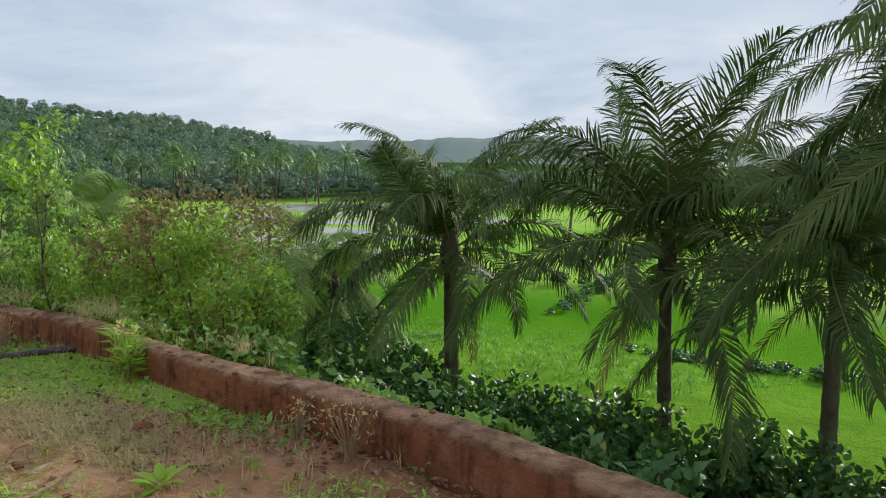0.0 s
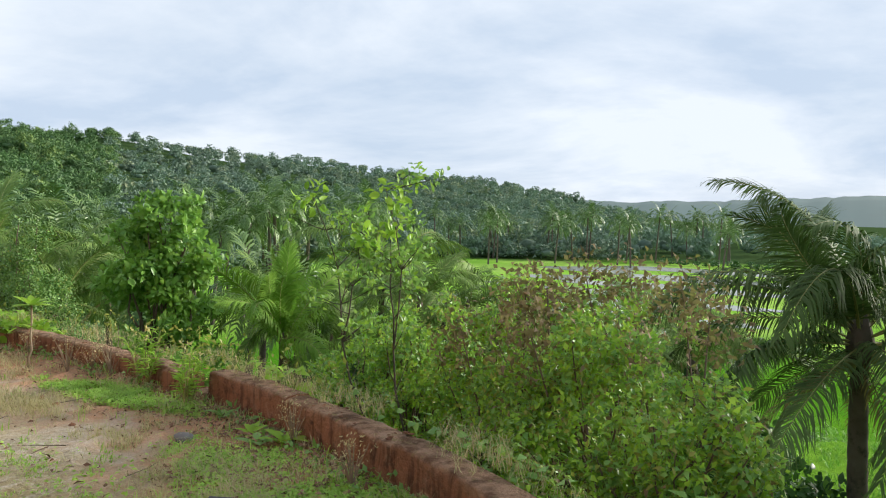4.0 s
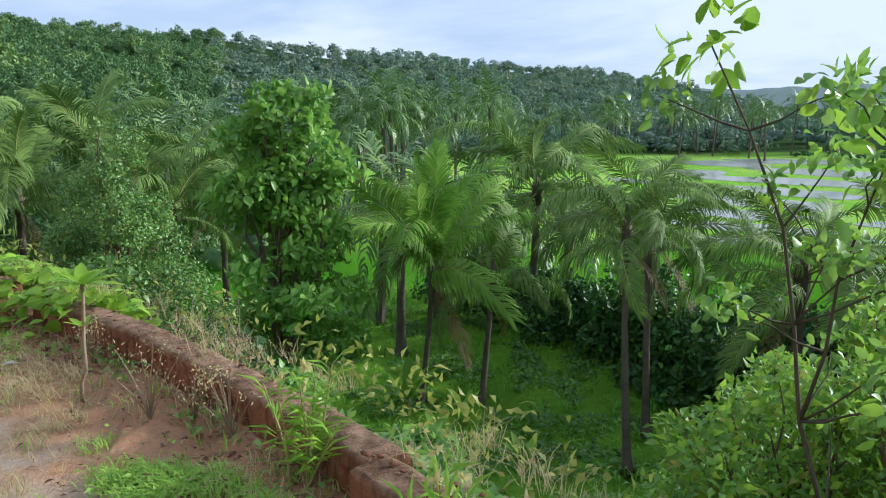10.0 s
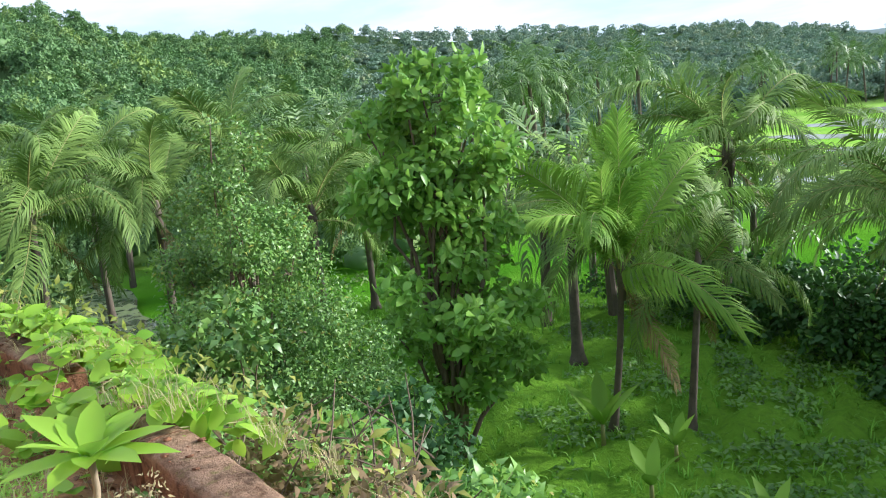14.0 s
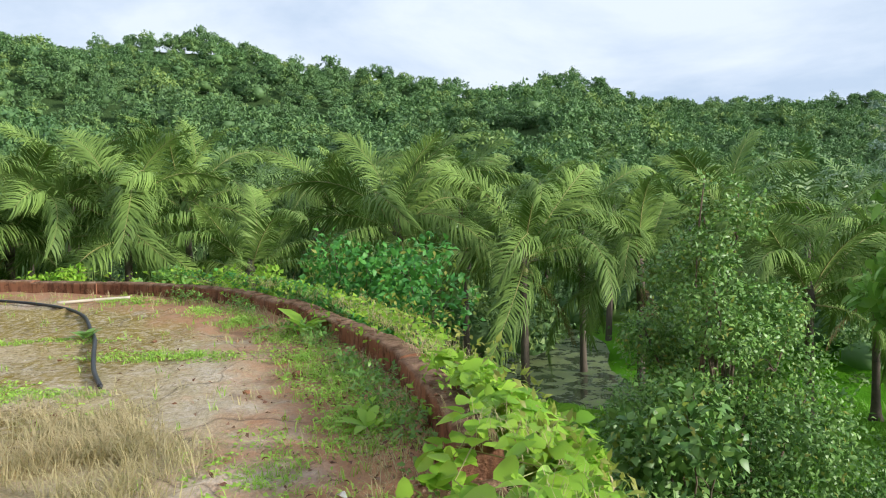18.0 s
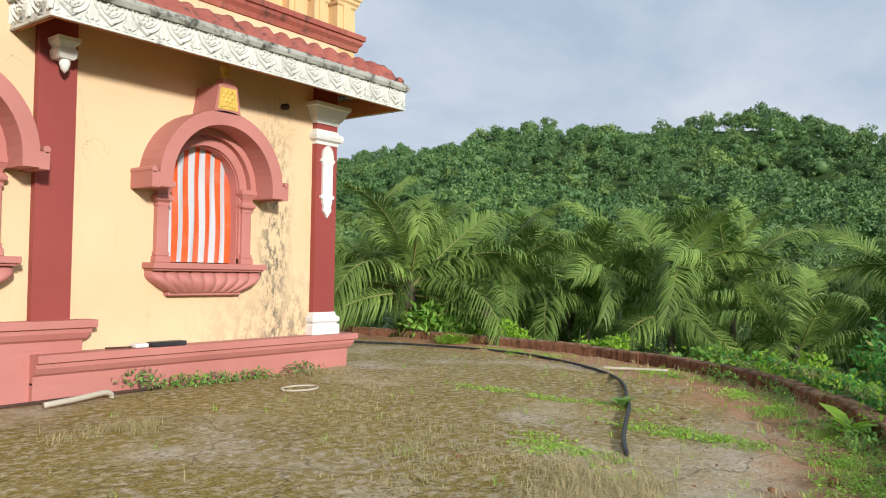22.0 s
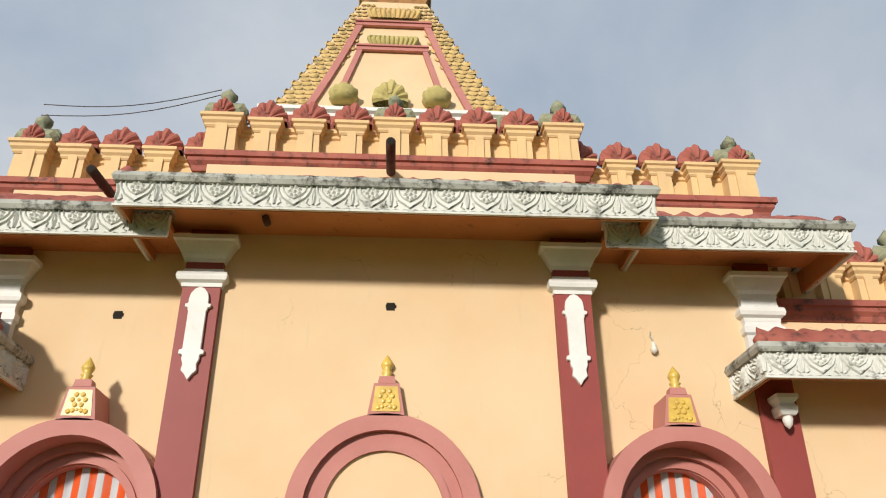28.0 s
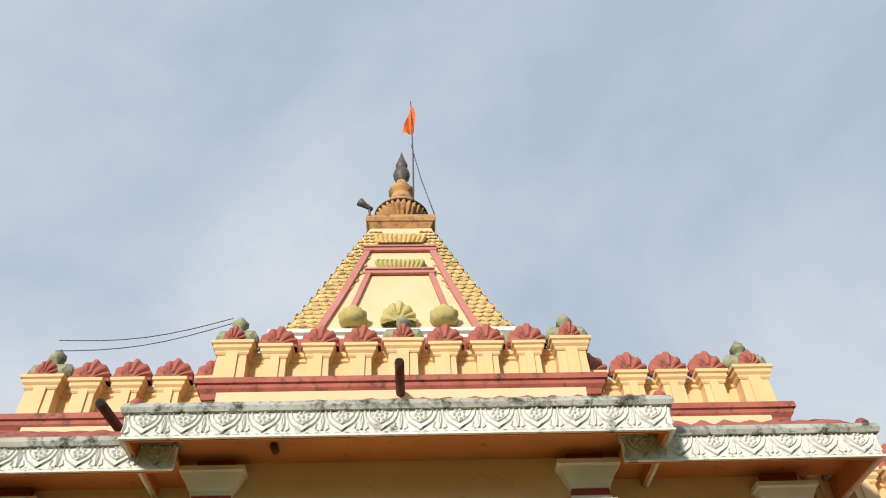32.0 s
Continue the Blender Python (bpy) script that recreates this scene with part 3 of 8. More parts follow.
def join(parts_):
    """Several (verts, tris) as one."""
    vs, ts, k = [], [], 0
    for v, t in parts_:
        vs.append(v)
        ts.append(t + k)
        k += len(v)
    return np.concatenate(vs), np.concatenate(ts)


def ball(n, r=None):
    """Random points within a unit ball, more of them outside."""
    d = unit(rng.normal(size=(n, 3)))
    return d * (rng.random((n, 1)) ** 0.45)


# ---- the lie of the land ----
WALL = [(16.5, -12.0), (15.3, -9.2), (13.6, -6.8), (11.8, -5.0), (10.6, -4.0), (9.2, -3.0), (8.2, -2.6), (7.2, -2.12), (6.2, -1.52), (5.2, -1.08), (3.5, -0.52), (1.9, -0.16), (0.6, 0.06), (-0.4, 0.16), (-1.4, 0.2),
        (-2.8, 0.1), (-4.4, -0.02), (-5.6, -0.18), (-7.0, -0.5), (-8.9, -1.25), (-10.9, -2.3), (-12.5, -3.6), (-13.6, -5.1), (-14.6, -7.4), (-15.0, -9.6), (-15.2, -13.0), (-14.5, -20.0), (-8.0, -25.0),
        (4.0, -26.0), (13.0, -22.0), (16.6, -17.0)]
CEN = np.array((0.0, -11.5))


def terrace_z(x):
    return np.maximum(0.0, 0.033 * np.asarray(x, float))


_wp = np.array(WALL) - CEN
_wa = np.unwrap(np.arctan2(_wp[:, 1], _wp[:, 0]))
_wr = np.hypot(_wp[:, 0], _wp[:, 1])


def wall_radius(a):
    """How far the wall's foot lies from the terrace's middle, by the way looked."""
    a = np.mod(np.asarray(a, float) - _wa[0], 2 * PI) + _wa[0]
    return np.interp(a, np.append(_wa, _wa[0] + 2 * PI), np.append(_wr, _wr[0]))


def beyond(x, y):
    """Metres outside the wall's foot (inside: negative)."""
    dx, dy = np.asarray(x, float) - CEN[0], np.asarray(y, float) - CEN[1]
    return np.hypot(dx, dy) - wall_radius(np.arctan2(dy, dx))


AZ = np.array([-180, -120, -70, -35, -10, 5, 18, 25, 28, 33, 39, 45, 51, 58, 66, 75, 80, 85, 90, 96, 102, 110, 117, 123, 129, 135, 145, 160, 180.0])
RIDGE = np.array([1.5, 1.5, 1.5, 0.6, 0.4, 0.3, 0.5, 1.25, 2.3, 3.05, 3.7, 4.15, 5.0, 5.6, 5.9, 6.9, 9.2, 8.6, 9.05, 9.5, 10.9, 11.6, 12.1, 11.6, 10.0, 8.8, 7.2, 5.0, 1.5])
DIST = np.array([500, 500, 500, 520, 520, 520, 520, 500, 480, 460, 420, 380, 340, 310, 280, 245, 230, 225, 225, 225, 225, 225, 225, 225, 230, 240, 260, 350, 500.0])
FOOT = np.array([150, 150, 150, 145, 145, 145, 145, 142, 140, 138, 135, 120, 100, 82, 64, 52, 46, 44, 42, 42, 42, 42, 42, 42, 44, 50, 60, 100, 150.0])


def land_z(x, y):
    """Height of the open land at a place."""
    x, y = np.asarray(x, float), np.asarray(y, float)
    r, az = np.hypot(x, y), np.degrees(np.arctan2(-x, y))
    d = beyond(x, y)
    plain = -4.9 - 1.1 * smooth01(19, 30, r)
    z = -0.55 + (plain + 0.55) * smooth01(0.3, 6.5, d)
    e, R, f = np.interp(az, AZ, RIDGE), np.interp(az, AZ, DIST), np.interp(az, AZ, FOOT)
    top = np.maximum(1.6 + R * np.tan(np.radians(e)) - 6.0, -4.0)
    t = np.clip((r - f) / (R - f), 0, 1.6)
    rise = np.where(t < 1, t ** 1.25, 1 - 0.4 * (t - 1))
    wav = 0.05 * np.sin(x * 0.043 + 1.0) * np.sin(y * 0.05 + 0.5) + 0.03 * np.sin(x * 0.11 - y * 0.09)
    z = np.where(t > 0, plain + (top - plain) * np.clip(rise + wav * np.minimum(t * 3, 1) * (t < 1.3), 0, 1.2), z)
    return z


# open land, one sheet to the horizon
na = 300
rad = np.concatenate([[-0.15, 0.25, 0.5, 1.0, 1.7, 2.5, 3.4, 4.4, 5.5, 7.0], np.geomspace(9, 3800, 74)])
ang = np.linspace(-PI, PI, na, endpoint=False)
A_, R_ = np.meshgrid(ang, rad)
RR = wall_radius(A_) + R_
gx, gy = CEN[0] + RR * np.cos(A_), CEN[1] + RR * np.sin(A_)
gz_ = land_z(gx, gy) + 0.10 * rng.normal(size=gx.shape) * smooth01(0.6, 4, R_) * (RR < 48)
gz_[0] = -0.6
idx = np.arange(gx.size).reshape(gx.shape)
a0, a1 = idx[:-1], idx[1:]
b0, b1 = np.roll(a0, -1, 1), np.roll(a1, -1, 1)
tri = np.concatenate([np.stack([a0, a1, b1], -1).reshape(-1, 3), np.stack([a0, b1, b0], -1).reshape(-1, 3)])
ground = tagged(soup("ground", np.stack([gx, gy, gz_], -1), tri, M["terrain"], smooth=True), "green orchard floor, wet paddy fields and wooded rising land", "ground", kind="structure")
r0, az0 = np.hypot(gx, gy), np.degrees(np.arctan2(-gx, gy))
far_v = smooth01(21, 34, r0 + 6 * (np.clip(30 - np.abs(az0 - 10), 0, 30) / 30))
# where the painted tree shade covers the land
wood_shade_v = np.clip((r0 - np.interp(az0, AZ, FOOT) + 8) / 10, 0, 1)
bank_v = 1 - smooth01(1.2, 4.5, R_)
for nm, val in (("far", far_v), ("wood", wood_shade_v), ("bank", bank_v), ("wet", smooth01(36, 50, r0))):
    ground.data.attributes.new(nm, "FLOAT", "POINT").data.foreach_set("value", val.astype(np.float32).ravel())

# terrace floor
ring = np.linspace(0, 1, 46) ** 0.8
nt = 240
ta = np.linspace(-PI, PI, nt, endpoint=False)
TA, TR = np.meshgrid(ta, ring)
WR = wall_radius(TA) + 0.12
tx, ty = CEN[0] + TR * WR * np.cos(TA), CEN[1] + TR * WR * np.sin(TA)
edge_v = (1 - TR) * WR
tz = terrace_z(tx) + 0.012 * np.sin(tx * 1.7) * np.sin(ty * 1.3)
tz += np.where(edge_v < 2.2, 0.02 * rng.normal(size=tx.shape), 0.004 * rng.normal(size=tx.shape))
ti = np.arange(tx.size).reshape(tx.shape)
a0, a1 = ti[:-1], ti[1:]
b0, b1 = np.roll(a0, -1, 1), np.roll(a1, -1, 1)
tri = np.concatenate([np.stack([a0, a1, b1], -1).reshape(-1, 3), np.stack([a0, b1, b0], -1).reshape(-1, 3)])
terrace = tagged(soup("floor", np.stack([tx, ty, tz], -1), tri, M["soil"], smooth=True), "worn mossy concrete yard with red laterite soil along its edge", "yard floor", kind="structure")
terrace.data.attributes.new("edge", "FLOAT", "POINT").data.foreach_set("value", edge_v.astype(np.float32).ravel())

# water: a pond below the bank and flooded paddies
def pool(name, cx, cy, rx, ry, z, label, seed):
    r_ = np.random.default_rng(seed)
    k = 40
    a = np.linspace(0, 2 * PI, k, endpoint=False)
    w = 1 + 0.16 * np.sin(2 * a + r_.random() * 6) + 0.12 * np.sin(3 * a + r_.random() * 6) + 0.07 * np.sin(7 * a + r_.random() * 6)
    v = np.concatenate([[[cx, cy, z]], np.stack([cx + rx * w * np.cos(a), cy + ry * w * np.sin(a), np.full(k, z)], -1)])
    t = np.array([[0, 1 + i, 1 + (i + 1) % k] for i in range(k)])
    tagged(soup(name, v, t, M["pond" if "pond" in name else "water"]), label, "water", kind="structure")


pool("water_pond", -32.0, 2.6, 12.0, 5.5, -5.6, "murky pond among reeds below the palms", 1)
PADDY = [(-14.5, 43.5, 3.6, 1.6), (-16.2, 48.6, 6.2, 2.4), (-27.0, 47.5, 3.4, 1.7), (-21.5, 55.0, 7.0, 2.2), (-10.0, 56.0, 3.4, 1.5), (-24.0, 63.0, 9.0, 3.2), (-35.0, 58.0, 4.0, 2.0), (-12.5, 68.0, 4.2, 2.0), (-26.0, 73.0, 9.0, 3.6), (-40.0, 74.0, 4.0, 2.4), (-25.0, 84.0, 12.0, 4.6), (-42.0, 88.0, 6.0, 4.0), (-24.0, 98.0, 14.0, 5.4), (-46.0, 106.0, 9.0, 5.0), (-34.0, 116.0, 14.0, 6.0), (-10.0, 92.0, 4.0, 3.0)]
for i, (cx, cy, rx, ry) in enumerate(PADDY):
    pool("water_paddy", cx, cy, rx, ry, -5.97, "flooded paddy field, sky reflection partly put into its pale colour", 10 + i)

# ---- laterite boundary wall: blocks of uneven height and face ----
boundary = thing("wall_boundary", (0, 0, 0), "low weathered laterite block wall round the yard", "wall", kind="structure")
wp = [Vector((x, y)) for x, y in WALL]
run = [0.0]
for a, b in zip(wp, wp[1:]):
    run.append(run[-1] + (b - a).length)


def along(s):
    s = max(0.0, min(run[-1] - 1e-6, s))
    i = max(k for k in range(len(run)) if run[k] <= s)
    i = min(i, len(wp) - 2)
    d = (wp[i + 1] - wp[i]).normalized()
    return wp[i] + d * (s - run[i]), d


def smoothed(s):
    ps = [along(s + k * 0.35)[0] for k in (-2, -1, 0, 1, 2)]
    return sum(ps, Vector((0, 0))) / 5, (ps[3] - ps[1]).normalized()


r_w = random.Random(4)


def s_of(x):
    """How far along the wall it passes x on its north side."""
    return next(k * 0.02 for k in range(int(run[-1] / 0.02)) if along(k * 0.02)[0].x <= x)


def wall_top(x):
    """Height of the wall over the yard, lower where the blocks have crumbled."""
    return float(np.interp(x, [-13, -9, -5.5, -4.5, -0.2, 0.3, 1.6, 2.2, 5, 9, 13], [0.2, 0.2, 0.25, 0.27, 0.235, 0.25, 0.25, 0.30, 0.285, 0.26, 0.255]))


cuts = [0.0] + [s_of(x) for x in (15.2, 13.9, 12.4, 11.0, 9.3, 7.9, 6.42, 5.2, 3.6, 2.12, 1.74, 1.3, 0.06, -1.45, -2.5, -3.25, -4.05, -5.25, -6.5, -7.6, -8.5, -9.6)]
while cuts[-1] < run[-1] - 2.4:
    cuts.append(cuts[-1] + (r_w.uniform(0.9, 1.6) if along(cuts[-1])[0].y > -12 else 2.2))
cuts.append(run[-1] - 0.05)
for k_, (sa, sb) in enumerate(zip(cuts, cuts[1:])):
    pm = along((sa + sb) / 2)[0]
    broken = (1.74 < pm.x < 2.12 or -4.05 < pm.x < -3.25) and pm.y > -2
    lift_, shift = r_w.uniform(-0.014, 0.014), r_w.uniform(-0.012, 0.012)
    if 1.3 < pm.x < 1.74 and pm.y > -2:
        shift = -0.1
    tilt = r_w.uniform(-0.01, 0.01)
    step = 0.11 if pm.y > -12 else 0.5
    n_ = max(2, int((sb - sa - 0.012) / step))
    rows_v, tops = [], []
    for i in range(n_ + 1):
        p, d = smoothed(sa + (sb - sa) * i / n_)
        out = Vector((d.y, -d.x))
        if out.dot(p - Vector((0, -11.5))) < 0:
            out = -out
        zb = float(terrace_z(p.x))
        h = (wall_top(p.x) + lift_ + tilt * (i / n_ - 0.5)) if not broken else 0.07
        endc = 0.006 if i in (0, n_) else 0.0
        prof = ((0.012, -0.16, 0), (0.0, h * 0.35, 0), (0.004, h * 0.7, 0), (0.004, h - 0.03, 0.2), (0.014, h - 0.008 - endc, 1), (0.04, h - endc, 1), (0.12, h + 0.004 - endc, 1), (0.21, h - endc, 1), (0.235, h - 0.01 - endc, 1), (0.25, h - 0.04, 0.2), (0.255, h * 0.4, 0), (0.26, -0.3, 0))
        ring_ = []
        for o, z, tp in prof:
            q3 = Vector((p.x * 7, p.y * 7, z * 7 + o * 20))
            q4 = q3 * 2.9
            dn = noise.noise(q3) * 0.014 + noise.noise(q4) * 0.008
            dz = noise.noise(q3 + Vector((5, 2, 8))) * 0.012 + noise.noise(q4 + Vector((1, 6, 3))) * 0.009
            ring_.append((p.x + out.x * (o + shift + dn), p.y + out.y * (o + shift + dn), zb + z + (dz if tp else 0.0)))
            tops.append(tp)
        rows_v.append(ring_)
    m_ = len(rows_v[0])
    vv = np.array(rows_v).reshape(-1, 3)
    tt = []
    for i in range(n_):
        for j in range(m_ - 1):
            a_, b_ = i * m_ + j, (i + 1) * m_ + j
            tt += [(a_, b_, b_ + 1), (a_, b_ + 1, a_ + 1)]
    caps = np.concatenate([vv[:m_], vv[-m_:]])
    for c_ in (0, 1):
        e_ = len(vv) + c_ * m_
        tt += [(e_, e_ + j, e_ + j + 1) if c_ else (e_, e_ + j + 1, e_ + j) for j in range(1, m_ - 1)]
    vv = np.concatenate([vv, caps])
    tops += [0.0] * (2 * m_)
    blk = soup("block", vv, np.array(tt), M["laterite"], boundary, smooth=True)
    blk.data.attributes.new("top", "FLOAT", "POINT").data.foreach_set("value", np.array(tops, np.float32))
bm = bmesh.new()
core = []
k = 0.0
while k < run[-1] - 0.2:
    p, d = smoothed(k)
    core.append((p.x, p.y))
    k += 0.5
n0 = Vector((core[1][1] - core[0][1], -(core[1][0] - core[0][0])))
sgn = 1 if n0.dot(Vector(core[0]) - Vector((0, -11.5))) > 0 else -1
zc = [float(terrace_z(c[0])) for c in core]
rings = []
for i, c in enumerate(core):
    a, b = Vector(core[max(i - 1, 0)]), Vector(core[min(i + 1, len(core) - 1)])
    d = (b - a).normalized()
    o = Vector((d.y, -d.x)) * sgn
    rings.append([bm.verts.new((c[0] + o.x * u, c[1] + o.y * u, z)) for u, z in ((0.05, -0.7), (0.03, zc[i] + 0.06), (0.22, zc[i] + 0.06), (0.23, -0.95))])
for a, b in zip(rings, rings[1:]):
    for j in range(4):
        bm.faces.new((a[j], a[(j + 1) % 4], b[(j + 1) % 4], b[j]))
part("footing", bm, M["laterite"], boundary, "red mud footing under the blocks")


# ---- the temple ----
XM = 0.24
YC, Y2 = -9.38, -9.72          # wall faces: middle bay, outer bays
PROUD = 0.10
temple = thing("temple", (XM, -12.0, 0.0), "cream and pink painted temple hall with white carved eaves", "temple")


def mirror(x):
    return 2 * XM - x


def arch_wall(name, x0, x1, yf, thick, z0, z1, cx, hw, sill, spring):
    """A wall panel with an arched opening right through it; x0 > x1."""
    bm = bmesh.new()
    yb = yf - thick
    k = 18
    arc = [(cx + hw * math.cos(PI * i / k), spring + hw * math.sin(PI * i / k)) for i in range(k + 1)]
    for y in (yf, yb):
        def quad(a, b, c, d):
            bm.faces.new([bm.verts.new((u[0], y, u[1])) for u in (a, b, c, d)])
        quad((x0, z0), (cx + hw, z0), (cx + hw, z1), (x0, z1))
        quad((cx - hw, z0), (x1, z0), (x1, z1), (cx - hw, z1))
        quad((cx + hw, z0), (cx - hw, z0), (cx - hw, sill), (cx + hw, sill))
        for a, b in zip(arc, arc[1:]):
            quad(a, b, (b[0], z1), (a[0], z1))
    rim = [(cx + hw, sill)] + arc + [(cx - hw, sill)]
    for a, b in zip(rim, rim[1:] + rim[:1]):
        bm.faces.new([bm.verts.new(u) for u in ((a[0], yf, a[1]), (b[0], yf, b[1]), (b[0], yb, b[1]), (a[0], yb, a[1]))])
    for a, b in (((x0, z0), (x0, z1)), ((x0, z1), (x1, z1)), ((x1, z1), (x1, z0))):
        bm.faces.new([bm.verts.new(u) for u in ((a[0], yf, a[1]), (b[0], yf, b[1]), (b[0], yb, b[1]), (a[0], yb, a[1]))])
    bmesh.ops.remove_doubles(bm, verts=bm.verts[:], dist=0.0005)
    return part(name, bm, M["cream"], temple, "cream painted plaster wall with fine cracks")


def plain_wall(name, x0, x1, y0, y1, z0, z1):
    bm = bmesh.new()
    box(bm, min(x0, x1), max(x0, x1), min(y0, y1), max(y0, y1), z0, z1)
    return part(name, bm, M["cream"], temple, "cream painted plaster wall")


WING = 9.70                    # where the end bay stops, from x = 0 towards -x
ZT2, ZT3 = 7.30, 5.52
# bays: middle, then one inner and one end bay on each side
plain_wall("wall", XM + 2.60, XM - 2.60, YC, YC - 0.45, 0.3, 7.6)
for sx in (1, -1):
    def X(x):
        return x if sx == 1 else mirror(x)
    a, b = X(-2.30), X(-5.06)
    arch_wall("wall", max(a, b), min(a, b), Y2, 0.4, 0.3, ZT2, X(-3.36), 0.66, 1.73, 2.88)
    a, b = X(-5.06), X(-WING)
    arch_wall("wall", max(a, b), min(a, b), Y2, 0.4, 0.2, ZT3, X(-7.04), 0.61, 1.70, 2.82)
    plain_wall("wall", X(-WING), X(-WING + 0.4), Y2 - 0.4, -18.5, 0.2, ZT3)
    plain_wall("wall", X(-5.06), X(-4.70), Y2 - 0.4, -18.5, ZT3 - 0.6, ZT2)
plain_wall("wall", mirror(-WING), -WING, -18.5, -18.9, 0.2, ZT3)
bm = bmesh.new()
box(bm, -WING + 0.1, mirror(-WING) - 0.1, -18.6, Y2 - 0.3, ZT3 - 0.75, ZT3 - 0.6)
part("roof_slab", bm, M["fascia_top"], temple, "flat lichened roof slab")
bm = bmesh.new()
box(bm, -5.0, mirror(-5.0), -18.4, Y2 - 0.35, ZT2 - 0.75, ZT2 - 0.6)
part("roof_slab", bm, M["fascia_top"], temple, "flat lichened roof slab")

# plinth mouldings
LEDGE = [(0.0, 0.0), (0.16, 0.0), (0.16, 0.10), (0.20, 0.13), (0.24, 0.20), (0.24, 0.255), (0.29, 0.265), (0.29, 0.36), (0.0, 0.36)]


def plinth(path, foot, z0, label):
    bm = bmesh.new()
    sweep(bm, path, [(0, -0.1), (foot - 0.005, -0.1), (foot - 0.005, z0 + 0.02), (0, z0 + 0.02)])
    part("plinth_base", bm, M["pink"], temple, label)
    bm = bmesh.new()
    sweep(bm, path, [(o + foot - 0.16 if o else 0.0, z0 + z) for o, z in LEDGE])
    part("plinth_ledge", bm, M["pink"], temple, label)


plinth([(XM + 2.75, YC - 0.4), (XM + 2.75, YC), (XM - 2.75, YC), (XM - 2.75, YC - 0.4)], 0.12, 0.88, "pink painted moulded plinth of the middle bay")
plinth([(-2.3, Y2), (-5.1, Y2), (-5.1, Y2 - 0.05)], 0.12, 0.60, "pink painted moulded plinth ledge")
plinth([(mirror(-5.1), Y2 - 0.05), (mirror(-5.1), Y2), (mirror(-2.3), Y2)], 0.12, 0.60, "pink painted moulded plinth ledge")
plinth([(-4.58, Y2 + 0.02), (-WING, Y2 + 0.02), (-WING, -18.6)], 0.18, 0.20, "pink painted moulded plinth, mouldy at its foot")
plinth([(mirror(-WING), -18.6), (mirror(-WING), Y2 + 0.02), (mirror(-4.58), Y2 + 0.02)], 0.18, 0.20, "pink painted moulded plinth, mouldy at its foot")

# pilasters
PANEL = [(0.0, -0.62), (0.055, -0.55), (0.115, -0.50), (0.10, -0.42), (0.13, -0.36), (0.13, -0.30), (0.185, -0.29), (0.185, -0.24), (0.135, -0.23), (0.135, 0.28), (0.15, 0.285), (0.15, 0.32), (0.195, 0.33),
         (0.195, 0.37), (0.15, 0.38), (0.15, 0.44), (0.13, 0.52), (0.07, 0.58), (0.0, 0.61)]
PANEL = [(u_ * 0.82, v_) for u_, v_ in PANEL]


def relief(bm, cx, y, z, outline, t, scale=1.0):
    """A flat symmetric panel standing proud of a wall that faces +y."""
    pts = [(o * scale, h * scale) for o, h in outline]
    ring = [(cx - o, z + h) for o, h in pts] + [(cx + o, z + h) for o, h in reversed(pts[1:-1])]
    fr = [bm.verts.new((u, y + t, w)) for u, w in ring]
    bk = [bm.verts.new((u, y - 0.01, w)) for u, w in ring]
    bm.faces.new(fr)
    for i in range(len(ring)):
        j = (i + 1) % len(ring)
        bm.faces.new((fr[i], fr[j], bk[j], bk[i]))


def pilaster(x0, x1, yw, z0, zcap, base, zneck, panel=True):
    """x0 > x1; a maroon shaft with a stepped white capital, a white hung panel and a white foot."""
    yf = yw + PROUD
    p = part("pilaster_shaft", shaft_bm(x0, x1, yw, yf, z0, zneck), M["maroon"], temple, "dark maroon painted pilaster")
    path = [(x0, yw - 0.02), (x0, yf), (x1, yf), (x1, yw - 0.02)]
    bm = bmesh.new()
    sweep(bm, path, [(0.0, zcap), (0.015, zcap), (0.02, zcap + 0.05), (0.07, zcap + 0.08), (0.085, zcap + 0.13), (0.07, zcap + 0.19), (0.02, zcap + 0.2), (0.015, zcap + 0.25), (0, zcap + 0.25)])
    sweep(bm, path, [(0.0, zcap + 0.35), (0.02, zcap + 0.35), (0.025, zcap + 0.40), (0.06, zcap + 0.44), (0.14, zcap + 0.60), (0.17, zcap + 0.62), (0.17, zcap + 0.68), (0.0, zcap + 0.68)])
    part("capital", bm, M["white"], p, "stepped white capital, grimy on top")
    if panel:
        bm = bmesh.new()
        relief(bm, (x0 + x1) / 2, yf, zcap - 0.62, PANEL, 0.05)
        part("hung_panel", bm, M["white"], p, "white moulded hanging panel", bevel=0.006)
    else:
        bm = bmesh.new()
        sweep(bm, path, [(0.0, zcap - 0.62), (0.012, zcap - 0.62), (0.012, zcap - 0.2), (0.045, zcap - 0.17), (0.045, zcap - 0.08), (0.015, zcap - 0.05), (0.012, zcap), (0.0, zcap)])
        sweep(bm, path, [(0.0, zcap + 0.25), (0.012, zcap + 0.25), (0.012, zcap + 0.35), (0.0, zcap + 0.35)])
        part("white_neck", bm, M["white"], p, "white moulded neck above the lower eave")
    if base:
        bm = bmesh.new()
        sweep(bm, path, [(0.0, z0 - 0.02), (0.07, z0 - 0.02), (0.07, z0 + 0.16), (0.03, z0 + 0.19), (0.07, z0 + 0.23), (0.07, z0 + 0.29), (0.02, z0 + 0.33), (0.015, z0 + 0.38), (0, z0 + 0.38)])
        part("foot", bm, M["white"], p, "white moulded pilaster foot")
    return p


def shaft_bm(x0, x1, yw, yf, z0, z1):
    bm = bmesh.new()
    box(bm, x1, x0, yw - 0.05, yf, z0, z1)
    return bm


